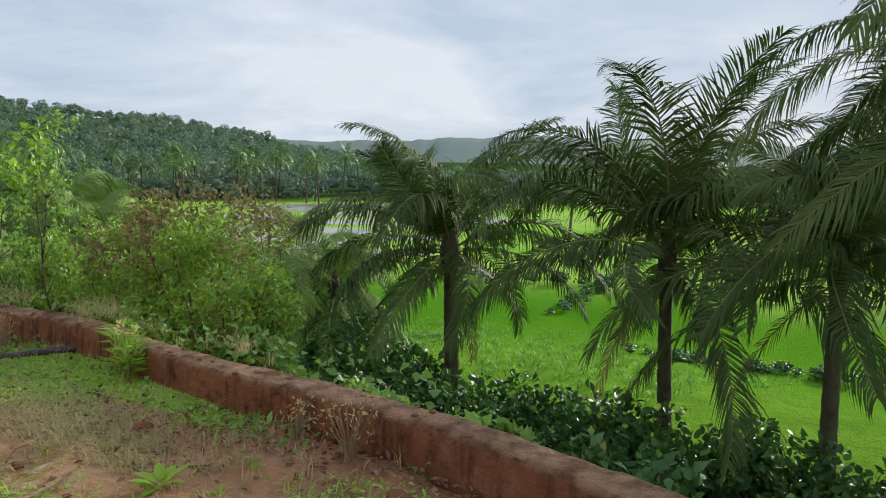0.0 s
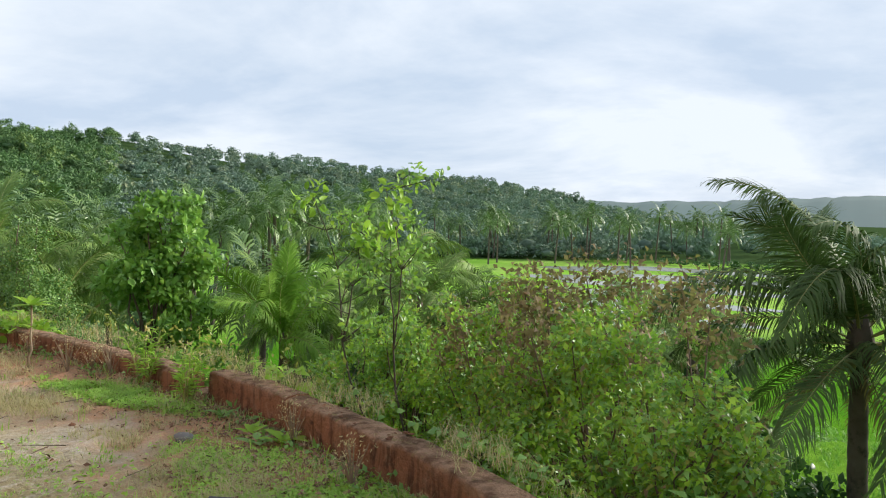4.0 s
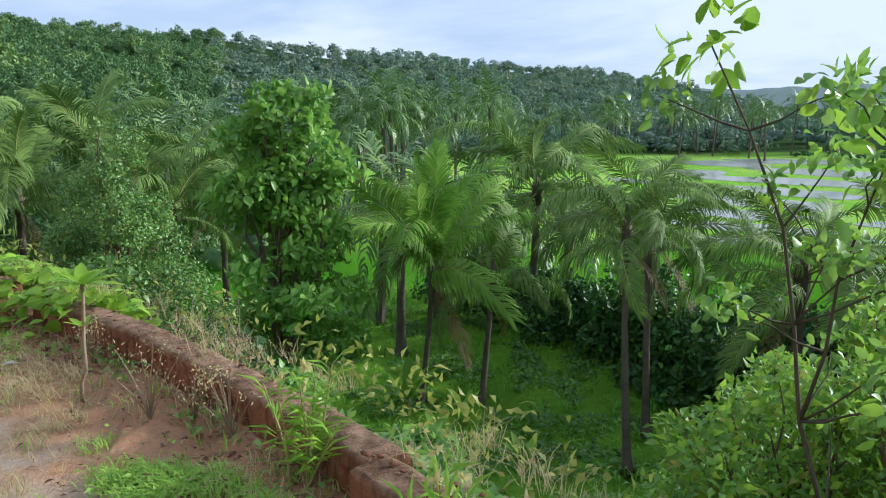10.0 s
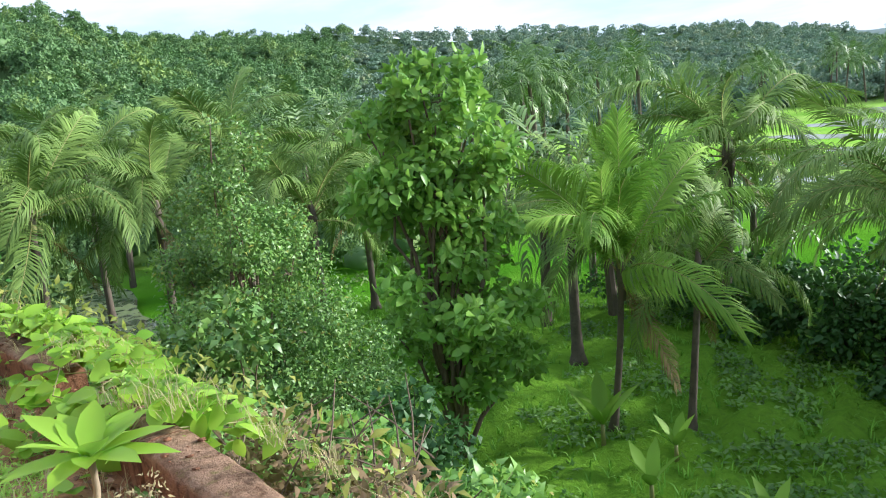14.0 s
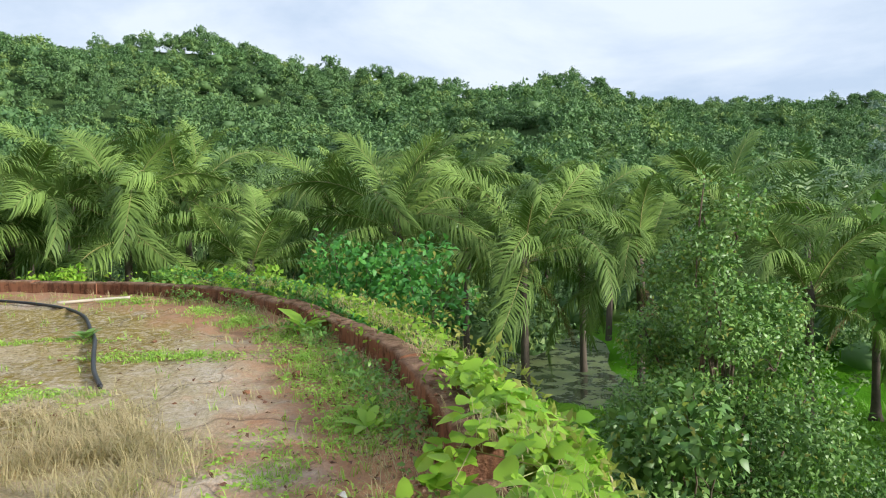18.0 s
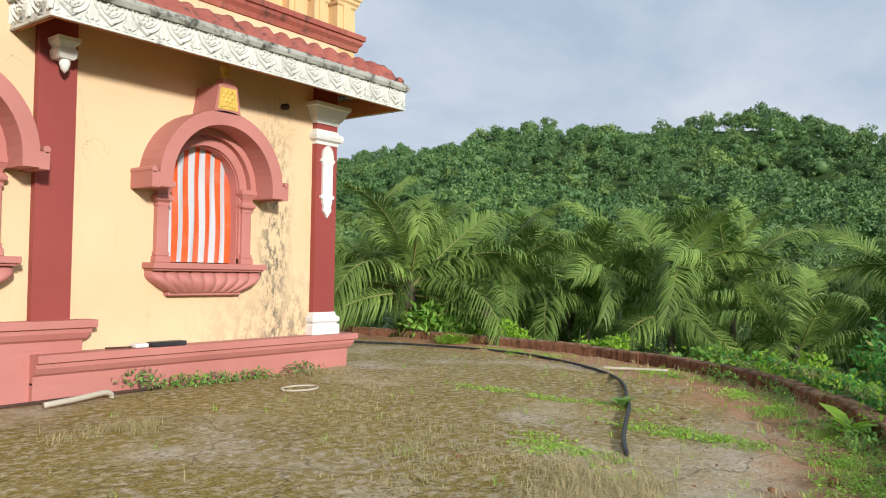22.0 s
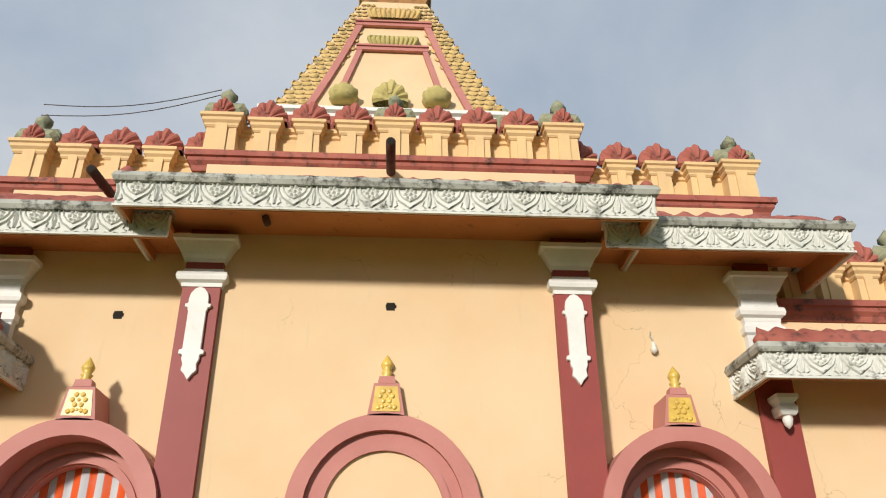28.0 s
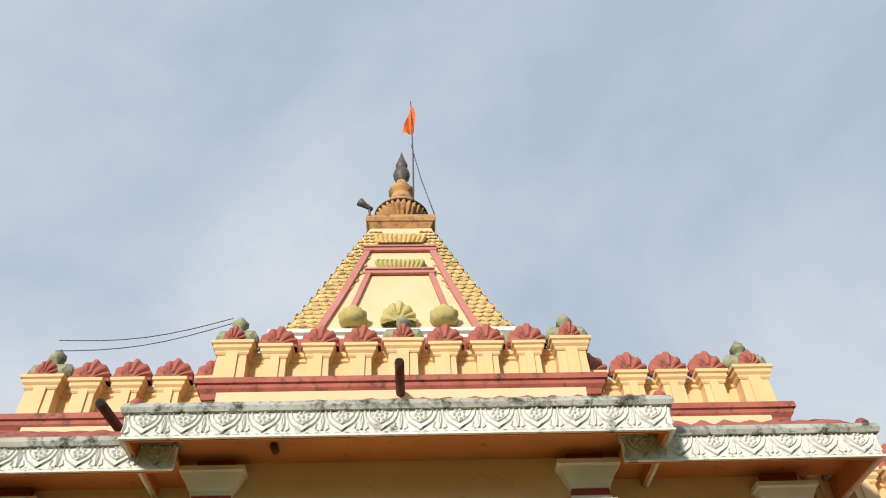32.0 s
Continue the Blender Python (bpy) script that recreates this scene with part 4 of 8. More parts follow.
for sx in (1, -1):
    def X(x):
        return x if sx == 1 else mirror(x)
    a, b = X(-1.92), X(-2.40)
    pilaster(max(a, b), min(a, b), YC, 1.0, 5.68, True, 6.512)
    a, b = X(-4.58), X(-5.06)
    pilaster(max(a, b), min(a, b), Y2, 0.94, 5.48, False, 6.362, panel=False)
    a, b = X(-9.16), X(-9.64)
    pilaster(max(a, b), min(a, b), Y2, 0.55, 3.75, True, 4.702)

# ---- eaves ----
def motif_mesh():
    """One carved swag with a half rosette, facing +y, 0.46 wide and 0.30 high about its middle."""
    bm = bmesh.new()

    def ridge(pts, w, t):
        rows = []
        for i, (u, z) in enumerate(pts):
            a, b = pts[max(i - 1, 0)], pts[min(i + 1, len(pts) - 1)]
            dx, dz = b[0] - a[0], b[1] - a[1]
            L = math.hypot(dx, dz) or 1
            nx, nz = -dz / L, dx / L
            rows.append([bm.verts.new((u + nx * w, 0.0, z + nz * w)), bm.verts.new((u, t, z)), bm.verts.new((u - nx * w, 0.0, z - nz * w))])
        for a, b in zip(rows, rows[1:]):
            for j in range(2):
                bm.faces.new((a[j], a[j + 1], b[j + 1], b[j]))
    for s_ in (1, -1):
        ridge([(s_ * 0.20, 0.15), (s_ * 0.185, 0.06), (s_ * 0.14, -0.02), (s_ * 0.06, -0.08), (0.0, -0.125)], 0.014, 0.028)
        ridge([(s_ * 0.145, 0.15), (s_ * 0.13, 0.07), (s_ * 0.08, 0.01), (0.0, -0.035)], 0.012, 0.024)
        ridge([(s_ * 0.23, 0.10), (s_ * 0.215, 0.0), (s_ * 0.23, -0.11)], 0.02, 0.03)
        ridge([(s_ * 0.17, -0.03), (s_ * 0.15, -0.09), (s_ * 0.19, -0.12)], 0.011, 0.02)
    for i in range(8):
        a = 2 * PI * i / 7
        far_ = 0.062 if i < 7 else 0.0
        cx, cz = far_ * math.cos(a), 0.07 + far_ * math.sin(a)
        c = bm.verts.new((cx, 0.04, cz))
        k = [bm.verts.new((cx + 0.031 * math.cos(q), 0.0, cz + 0.031 * math.sin(q))) for q in (0, PI / 3, 2 * PI / 3, PI, 4 * PI / 3, 5 * PI / 3)]
        for u in range(6):
            bm.faces.new((c, k[u], k[(u + 1) % 6]))
    for i in range(4):
        cx = -0.17 + 0.1133 * i
        c = bm.verts.new((cx, 0.03, -0.15))
        k = [bm.verts.new((cx + 0.055 * math.cos(q), 0.0, -0.15 + 0.032 * math.sin(q))) for q in (PI, 4 * PI / 3, 5 * PI / 3, 2 * PI)]
        for u in range(3):
            bm.faces.new((c, k[u], k[u + 1]))
    me = bpy.data.meshes.new("carved_motif")
    bmesh.ops.recalc_face_normals(bm, faces=bm.faces[:])
    bm.to_mesh(me)
    bm.free()
    me.materials.append(M["fascia"])
    return me


MOTIF = motif_mesh()


def eave(path, z0, h, yw, over, z_in, front):
    """A white carved fascia on a plan line, its soffit, and the red relief roof that slopes up to the wall.
    front: x from, x to and y of the long front face."""
    bm = bmesh.new()
    sweep(bm, path, [(0.0, z0 + 0.04), (0.0, z0 + h - 0.13), (-0.02, z0 + h - 0.12), (-0.05, z0 + h - 0.12), (-0.05, z0 + 0.04)])
    e = part("eave", bm, M["fascia"], temple, "white carved plaster eave board with black lichen")
    bm = bmesh.new()
    sweep(bm, path, [(0.02, z0 + 0.012), (0.02, z0 + 0.04), (-0.035, z0 + 0.04), (-0.02, z0 + 0.012)])
    part("eave_lip", bm, M["fascia"], e, "thin white drip edge")
    # added strip that carries the soffit's bounce orange over the board's back
    bm = bmesh.new()
    sweep(bm, path, [(-0.052, z0 + 0.016), (-0.052, z0 + 0.34), (-0.075, z0 + 0.34), (-0.075, z0 + 0.016)])
    part("eave_lining", bm, M["soffit"], e, "added lining on the eave board's back, in bounce-light orange")
    bm = bmesh.new()
    sweep(bm, path, [(0.05, z0 + h - 0.125), (0.075, z0 + h - 0.07), (0.05, z0 + h), (-0.16, z0 + h + 0.01), (-0.16, z0 + h - 0.125)])
    part("eave_top", bm, M["fascia_top"], e, "rounded ledge blackened by lichen")
    xa, xb, yf = front
    bm = bmesh.new()
    box(bm, xb + 0.07, xa - 0.07, yw, yf - 0.07, z0 + 0.30, z0 + 0.36)
    part("soffit", bm, M["soffit"], e, "soffit under the eave, bounce light put into its orange")
    # relief roof
    nx, ny = max(12, int((xa - xb) / 0.055)), 7
    bm = bmesh.new()
    rows = []
    for j in range(ny + 1):
        row = []
        v = j / ny
        for i in range(nx + 1):
            u = xa + (xb - xa) * i / nx
            cell = (u * 1.45) % 1.0
            curl = abs(math.sin(PI * (cell * 2.2 + v * 1.3))) ** 0.7 * 0.10 * math.sin(PI * min(1, v * 1.15 + 0.12)) + 0.025 * math.sin(u * 19.0 + v * 9)
            inset = 0.55 * v * min(1.0, over)
            uu = min(max(u, xb + inset), xa - inset)
            row.append(bm.verts.new((uu, yf - 0.07 - (over - 0.02) * v, z0 + h + (z_in - z0 - h) * (v ** (0.6 if z0 < 5 else 1.0)) + curl)))
        rows.append(row)
    for a, b in zip(rows, rows[1:]):
        for i in range(nx):
            bm.faces.new((a[i], a[i + 1], b[i + 1], b[i]))
    part("relief_roof", bm, M["red"], e, "sloping red roof with carved leaf scrolls, streaked black", smooth=True)
    for kx in (xa - 0.05, xb + 0.05):
        bm = bmesh.new()
        lathe(bm, kx, yf - 0.08, [(0.03, z0 + h - 0.02), (0.08, z0 + h + 0.02), (0.09, z0 + h + 0.07), (0.05, z0 + h + 0.12), (0.0, z0 + h + 0.135)], 10)
        part("corner_knob", bm, M["red"], e, "small red corner knob", smooth=True)
    n = max(1, round((xa - xb) / 0.46))
    w = (xa - xb) / n
    base = Vector(root_of(temple))
    for i in range(n):
        o = new("carved_motif", MOTIF)
        o.parent = e
        o.location = Vector((xa - w * (i + 0.5), yf + 0.002, z0 + (h - 0.13) / 2 + 0.035)) - base
        o.scale = (w / 0.46, 1, h / 0.46)
    return e


def end_motifs(e, x, y0, y1, z0, h, face):
    base = Vector(root_of(temple))
    n = max(1, round(abs(y1 - y0) / 0.46))
    for i in range(n):
        o = new("carved_motif", MOTIF)
        o.parent = e
        o.location = Vector((x + 0.002 * face, y0 + (y1 - y0) * (i + 0.5) / n, z0 + (h - 0.13) / 2 + 0.035)) - base
        o.rotation_euler = (0, 0, radians(-90 * face))
        o.scale = (abs(y1 - y0) / n / 0.46, 1, h / 0.46)


E1Y, E2Y, E3Y = -8.18, -8.66, -8.74
e1 = eave([(XM + 3.26, YC - 0.3), (XM + 3.26, E1Y), (XM - 3.26, E1Y), (XM - 3.26, YC - 0.3)], 6.21, 0.47, YC, E1Y - YC, 7.34, (XM + 3.26, XM - 3.26, E1Y))
for sx in (1, -1):
    if sx == 1:
        e2 = eave([(-2.5, E2Y), (-5.74, E2Y), (-5.74, -18.4)], 6.06, 0.46, Y2, E2Y - Y2, 7.22, (-2.5, -5.74, E2Y))
        e3 = eave([(-4.29, Y2), (-4.29, E3Y), (-10.36, E3Y), (-10.36, -18.6)], 4.40, 0.46, Y2, E3Y - Y2, 5.36, (-4.29, -10.36, E3Y))
        end_motifs(e3, -4.29, E3Y, Y2, 4.40, 0.46, 1)
    else:
        e2 = eave([(mirror(-5.74), -18.4), (mirror(-5.74), E2Y), (mirror(-2.5), E2Y)], 6.06, 0.46, Y2, E2Y - Y2, 7.22, (mirror(-5.74), mirror(-2.5), E2Y))
        e3 = eave([(mirror(-10.36), -18.6), (mirror(-10.36), E3Y), (mirror(-4.29), E3Y), (mirror(-4.29), Y2)], 4.40, 0.46, Y2, E3Y - Y2, 5.36, (mirror(-10.36), mirror(-4.29), E3Y))
        end_motifs(e3, mirror(-4.29), E3Y, Y2, 4.40, 0.46, -1)
# brackets under the eave beside the second pilasters
for x in (-4.82, mirror(-4.82)):
    bm = bmesh.new()
    sweep(bm, [(x + 0.09, Y2), (x + 0.09, Y2 + 0.32), (x - 0.09, Y2 + 0.32), (x - 0.09, Y2)], [(0, 4.15), (0.02, 4.18), (0.03, 4.25), (0.0, 4.3), (0.05, 4.36), (0.05, 4.41), (-0.08, 4.41), (-0.08, 4.15)])
    part("bracket", bm, M["white"], temple, "small grimy white eave bracket")
    bm = bmesh.new()
    lathe(bm, x, Y2 + 0.25, [(0.0, 3.98), (0.05, 4.03), (0.07, 4.1), (0.05, 4.16)], 8)
    part("bracket_drop", bm, M["white"], temple, "white bud under the bracket", smooth=True)

# ---- parapets ----
def antefix_mesh():
    """A red ribbed shell, 0.50 wide and 0.38 high, standing on its base line and facing +y."""
    bm = bmesh.new()
    na_, nr_ = 22, 4
    rows = []
    for side in (1, -1):
        grid = []
        for j in range(nr_ + 1):
            v = j / nr_
            row = []
            for i in range(na_ + 1):
                a = PI * i / na_
                R = 0.26 * (1 + 0.17 * math.exp(-((a - PI / 2) / 0.16) ** 2) + 0.22 * math.sin(a))
                rib = 0.06 * (abs(math.sin(a * 6.5)) - 0.4) * smooth01(0.15, 0.6, v)
                R *= 1 + 0.05 * abs(math.sin(a * 6.5))
                row.append(bm.verts.new((R * v * math.cos(a), side * (0.075 * (1 - v ** 3) + 0.045 + float(rib)), R * v * math.sin(a) * 1.02)))
            grid.append(row)
        for a, b in zip(grid, grid[1:]):
            for i in range(na_):
                bm.faces.new((a[i], a[i + 1], b[i + 1], b[i]))
        rows.append(grid[-1])
    for i in range(na_):
        bm.faces.new((rows[0][i], rows[0][i + 1], rows[1][i + 1], rows[1][i]))
    c = bmesh.ops.create_icosphere(bm, subdivisions=1, radius=0.05)["verts"]
    bmesh.ops.translate(bm, verts=c, vec=(0, 0.10, 0.13))
    bmesh.ops.remove_doubles(bm, verts=bm.verts[:], dist=0.0005)
    bmesh.ops.recalc_face_normals(bm, faces=bm.faces[:])
    me = bpy.data.meshes.new("antefix")
    bm.to_mesh(me)
    bm.free()
    me.materials.append(M["red"])
    return me


ANTE = antefix_mesh()
ANTE_MOSS = ANTE.copy()
ANTE_MOSS.materials[0] = M["mossy"]


def pedestal(parent, x, y, w, d, z0, z1):
    """A small tapered ochre pier with a moulded cap."""
    bm = bmesh.new()
    box(bm, x - w / 2, x + w / 2, y - d / 2, y + d / 2, z0, z1, 0.92)
    box(bm, x - w * 0.2, x + w * 0.2, y + d / 2 - 0.05, y + d / 2 + 0.025, z0 + 0.02, z1 - 0.03, 0.95)
    p = part("pedestal", bm, M["ochre"], parent, "ochre plastered parapet pier")
    bm = bmesh.new()
    ring = [(x + w / 2, y - d / 2), (x + w / 2, y + d / 2), (x - w / 2, y + d / 2), (x - w / 2, y - d / 2)]
    sweep(bm, ring, [(-0.03, z1 - 0.12), (0.0, z1 - 0.12), (0.02, z1 - 0.09), (0.02, z1 - 0.06), (0.055, z1 - 0.02), (0.055, z1 + 0.03), (0.085, z1 + 0.05), (0.085, z1 + 0.10), (-0.03, z1 + 0.10)], True)
    box(bm, x - w / 2, x + w / 2, y - d / 2, y + d / 2, z1 + 0.02, z1 + 0.095)
    part("pedestal_cap", bm, M["ochre"], p, "")
    return p


def small_finial(parent, x, y, z):
    """A mossy stucco crest: two shell leaves about a stem with a bud."""
    bm = bmesh.new()
    lathe(bm, x, y, [(0.20, z), (0.20, z + 0.05), (0.12, z + 0.12), (0.10, z + 0.30), (0.07, z + 0.38), (0.12, z + 0.42), (0.115, z + 0.50), (0.06, z + 0.56), (0.03, z + 0.60), (0.0, z + 0.64)], 10, 5, 0.25)
    f = part("crest", bm, M["mossy"], parent, "grey-green mossy stucco crest", smooth=True)
    base = Vector(root_of(temple))
    for q, (dx, dy) in ((0, (0, 0.16)), (90, (0.16, 0)), (-90, (-0.16, 0))):
        o = new("crest_leaf", ANTE if q == 0 else ANTE_MOSS)
        o.parent = f
        o.location = Vector((x + dx, y + dy, z)) - base
        o.rotation_euler = (radians(-12) if q == 0 else 0, 0, radians(-q))
        o.scale = (0.62, 0.8, 0.78) if q == 0 else (0.8, 1.2, 0.95)


def parapet(x0, x1, y, z, n, crest_at, depth=0.26, back=-3.5):
    """x0 > x1. A red moulding, an ochre wall with n + 1 piers, red shells and crests on them."""
    bm = bmesh.new()
    path = [(x0, y + back), (x0, y), (x1, y), (x1, y + back)]
    sweep(bm, path, [(0.0, z - 0.55), (0.02, z - 0.55), (0.02, z - 0.30), (0.0, z - 0.30)])
    part("parapet_foot", bm, M["ochre"], temple, "cream band under the parapet")
    bm = bmesh.new()
    sweep(bm, path, [(-0.3, z - 0.30), (0.06, z - 0.30), (0.08, z - 0.22), (0.13, z - 0.16), (0.13, z - 0.10), (0.17, z - 0.09), (0.17, z), (-0.3, z)])
    q = part("parapet_moulding", bm, M["red"], temple, "brick-red moulded string course with black streaks")
    bm = bmesh.new()
    path2 = [(x0 - 0.12, y + back), (x0 - 0.12, y - 0.14), (x1 + 0.12, y - 0.14), (x1 + 0.12, y + back)]
    sweep(bm, path2, [(-0.2, z - 0.01), (0.0, z - 0.01), (0.0, z + 0.42), (0.03, z + 0.44), (0.03, z + 0.49), (0.07, z + 0.51), (0.07, z + 0.58), (-0.2, z + 0.58)])
    wall_ = part("parapet_wall", bm, M["ochre"], temple, "ochre plastered parapet with a moulded coping")
    base = Vector(root_of(temple))
    for i in range(n + 1):
        x = (x0 - 0.28) + (x1 + 0.28 - x0 + 0.28) * i / n
        big = i in crest_at
        w = 0.46 if big else 0.34
        pedestal(temple, x, y - 0.10, w, 0.40 if big else 0.30, z, z + (0.56 if big else 0.52))
        top = z + (0.66 if big else 0.62)
        if big:
            small_finial(temple, x, y - 0.10, top)
        else:
            o = new("antefix", ANTE)
            o.parent = temple
            o["label"] = "red ribbed shell ornament on the parapet"
            o.location = Vector((x, y - 0.06, top)) - base
            o.scale = (1.08, 1.0, 1.1)


parapet(XM + 2.82, XM - 2.82, -9.70, 7.95, 8, (0, 4, 8))
parapet(-2.35, -5.40, -10.05, 7.62, 4, (4,))
parapet(mirror(-5.40), mirror(-2.35), -10.05, 7.62, 4, (0,))
parapet(-4.75, -10.42, -10.05, 5.95, 9, (4, 9))
parapet(mirror(-10.42), mirror(-4.75), -10.05, 5.95, 9, (0, 5))
for x, y, z in ((XM + 0.03, -9.1, 7.55), (mirror(-3.7), -9.5, 7.25)):
    bm = bmesh.new()
    tube(bm, [(x, y - 0.9, z + 0.06), (x, y + 0.32, z - 0.06), (x, y + 0.62, z - 0.09)], 0.065, 10)
    sp = part("spout", bm, M["rust"], temple, "rusty rainwater spout over the eave", smooth=True)
    # near-black end disc paints the shade in the spout
    bm = bmesh.new()
    tube(bm, [(x, y + 0.60, z - 0.088), (x, y + 0.625, z - 0.0905)], 0.05, 10)
    part("spout_mouth", bm, M["dark_void"], sp, "")

# ---- windows and the blind arch ----
def ring_bm(bm, cx, spring, r0, r1, y0, y1, k=22, ext=0.0):
    """A half ring (arch) with straight legs of length ext."""
    prof = []
    for i in range(-1, k + 2):
        a = PI * min(max(i, 0), k) / k
        dz = -ext if i in (-1, k + 1) else 0.0
        prof.append([(cx + r * math.cos(a), y, spring + r * math.sin(a) + dz) for r, y in ((r0, y0), (r1, y0), (r1, y1), (r0, y1))])
    rows = [[bm.verts.new(c) for c in q] for q in prof]
    for a, b in zip(rows, rows[1:]):
        for j in range(4):
            bm.faces.new((a[j], a[(j + 1) % 4], b[(j + 1) % 4], b[j]))
    bm.faces.new(rows[0])
    bm.faces.new(list(reversed(rows[-1])))


def window(cx, yw, hw, sill, spring, hood, clothed, R):
    """Pink arched surround: jambs with capitals, inner arch, projecting hood with ears, lotus sill and gilt crest."""
    e = part("window_surround", frame_bm(cx, yw, hw, sill, spring), M["pink"], temple, "pink moulded arched window surround" if clothed else "pink moulded blind arch on the wall")
    for s_ in (1, -1):
        x0, x1 = cx + s_ * (hw + 0.03), cx + s_ * (hw + (0.20 if clothed else 0.24))
        bm = bmesh.new()
        box(bm, min(x0, x1), max(x0, x1), yw - 0.02, yw + 0.10, sill, spring - 0.33)
        box(bm, min(x0, x1) - 0.03, max(x0, x1) + 0.03, yw - 0.02, yw + 0.13, sill, sill + 0.09)
        box(bm, min(x0, x1) - 0.015, max(x0, x1) + 0.015, yw - 0.02, yw + 0.115, sill + 0.09, sill + 0.15)
        j = part("jamb", bm, M["pink"], e, "pink half column", bevel=0.008)
        bm = bmesh.new()
        ring = [(max(x0, x1), yw), (max(x0, x1), yw + 0.10), (min(x0, x1), yw + 0.10), (min(x0, x1), yw)]
        z = spring - 0.34
        sweep(bm, ring, [(-0.05, z), (0.01, z), (0.012, z + 0.04), (0.0, z + 0.05), (0.04, z + 0.08), (0.045, z + 0.12), (0.02, z + 0.155), (0.0, z + 0.17), (0.01, z + 0.20), (0.05, z + 0.27), (0.06, z + 0.28), (0.06, z + 0.345), (-0.05, z + 0.345)])
        part("jamb_capital", bm, M["pink"], j, "")
    bm = bmesh.new()
    ring_bm(bm, cx, spring, R - 0.20, R, yw - 0.02, yw + hood, 24, 0.12)
    if hood > 0.2:
        ring_bm(bm, cx, spring, R - 0.30, R - 0.19, yw - 0.02, yw + 0.13, 24, 0.10)
    h = part("hood", bm, M["pink"], e, "projecting pink arched hood")
    for s_ in (1, -1):
        bm = bmesh.new()
        a = cx + s_ * (R - 0.01)
        b = cx + s_ * (R + 0.11)
        box(bm, min(a, b), max(a, b), yw - 0.02, yw + hood - 0.003, spring - 0.135, spring + 0.07)
        tube(bm, [(b - s_ * 0.035, yw - 0.02, spring + 0.10), (b - s_ * 0.035, yw + hood - 0.003, spring + 0.10)], 0.045, 10)
        part("hood_ear", bm, M["pink"], h, "", bevel=0.0)
    # lotus sill
    bm = bmesh.new()
    W = hw + 0.36
    box(bm, cx - W, cx + W, yw - 0.02, yw + 0.30, sill - 0.085, sill - 0.002)
    box(bm, cx - W + 0.03, cx + W - 0.03, yw - 0.02, yw + 0.26, sill - 0.115, sill - 0.08)
    box(bm, cx - hw - 0.02, cx + hw + 0.02, yw - 0.02, yw + 0.12, sill - 0.46, sill - 0.41)
    sl = part("sill", bm, M["pink"], e, "pink window sill", bevel=0.008)
    n = 9
    bm = bmesh.new()
    rows = []
    for j in range(9):
        v = j / 8
        prof = math.sin(PI * (0.12 + 0.80 * v)) ** 0.8
        half = (W - 0.04) * (1 - 0.0 * v) if v < 0.25 else (W - 0.04) - (W - hw - 0.02) * ((v - 0.25) / 0.75) ** 1.5
        row = []
        m_ = n * 8
        for i in range(m_ + 1):
            u = -1 + 2 * i / m_
            lobe = abs(math.sin(PI * n * (u + 1) / 2)) ** 0.6
            row.append(bm.verts.new((cx + half * u, yw + 0.03 + (0.07 + 0.16 * prof) * (0.78 + 0.22 * lobe), sill - 0.11 - 0.31 * v)))
        rows.append(row)
    for a, b in zip(rows, rows[1:]):
        for i in range(len(a) - 1):
            bm.faces.new((a[i], a[i + 1], b[i + 1], b[i]))
    for r_ in (0, -1):
        bk = [[bm.verts.new((v.co.x, yw - 0.02, v.co.z)) for v in (row[r_],)][0] for row in rows]
        for i in range(len(rows) - 1):
            bm.faces.new((rows[i][r_], rows[i + 1][r_], bk[i + 1], bk[i]))
    part("lotus_band", bm, M["pink"], sl, "row of rounded lotus petals under the sill", smooth=True)
    # crest
    yc = yw + hood
    bm = bmesh.new()
    zt = spring + R - 0.03
    v = []
    for z, hw_ in ((zt, 0.225), (zt + 0.40, 0.155)):
        for x, y in ((-hw_, yw - 0.02), (hw_, yw - 0.02), (hw_, yc), (-hw_, yc)):
            v.append(bm.verts.new((cx + x, y, z)))
    for f in ((3, 2, 1, 0), (4, 5, 6, 7), (0, 1, 5, 4), (1, 2, 6, 5), (2, 3, 7, 6), (3, 0, 4, 7)):
        bm.faces.new([v[i] for i in f])
    box(bm, cx - 0.11, cx + 0.11, yc - 0.16, yc + 0.005, zt + 0.40, zt + 0.49, 0.85)
    c = part("crest_block", bm, M["pink"], e, "tapered pink keystone block")
    bm = bmesh.new()
    v = [bm.verts.new((cx + x, yc + y, zt + z)) for x, z, y in ((-0.175, 0.05, 0.006), (0.175, 0.05, 0.006), (0.135, 0.36, 0.006), (-0.135, 0.36, 0.006))]
    bm.faces.new(v)
    for px, pz, pr in [(0.075 * math.cos(2 * PI * i / 6), 0.24 + 0.07 * math.sin(2 * PI * i / 6), 0.034) for i in range(6)] + [(0, 0.24, 0.026), (-0.1, 0.1, 0.035), (-0.05, 0.11, 0.03), (0.05, 0.11, 0.03), (0.1, 0.1, 0.035), (0, 0.12, 0.02)]:
        s_ = bmesh.ops.create_icosphere(bm, subdivisions=1, radius=pr)["verts"]
        bmesh.ops.scale(bm, verts=s_, vec=(1, 0.6, 1.1))
        bmesh.ops.translate(bm, verts=s_, vec=(cx + px, yc + 0.008, zt + pz))
    part("gilt_plate", bm, M["gold"], c, "gilded flower relief plate")
    bm = bmesh.new()
    z = zt + 0.48
    lathe(bm, cx, yc - 0.08, [(0.06, z), (0.075, z + 0.02), (0.05, z + 0.05), (0.075, z + 0.08), (0.045, z + 0.10), (0.075, z + 0.15), (0.08, z + 0.18), (0.055, z + 0.23), (0.02, z + 0.28), (0.0, z + 0.31)], 12)
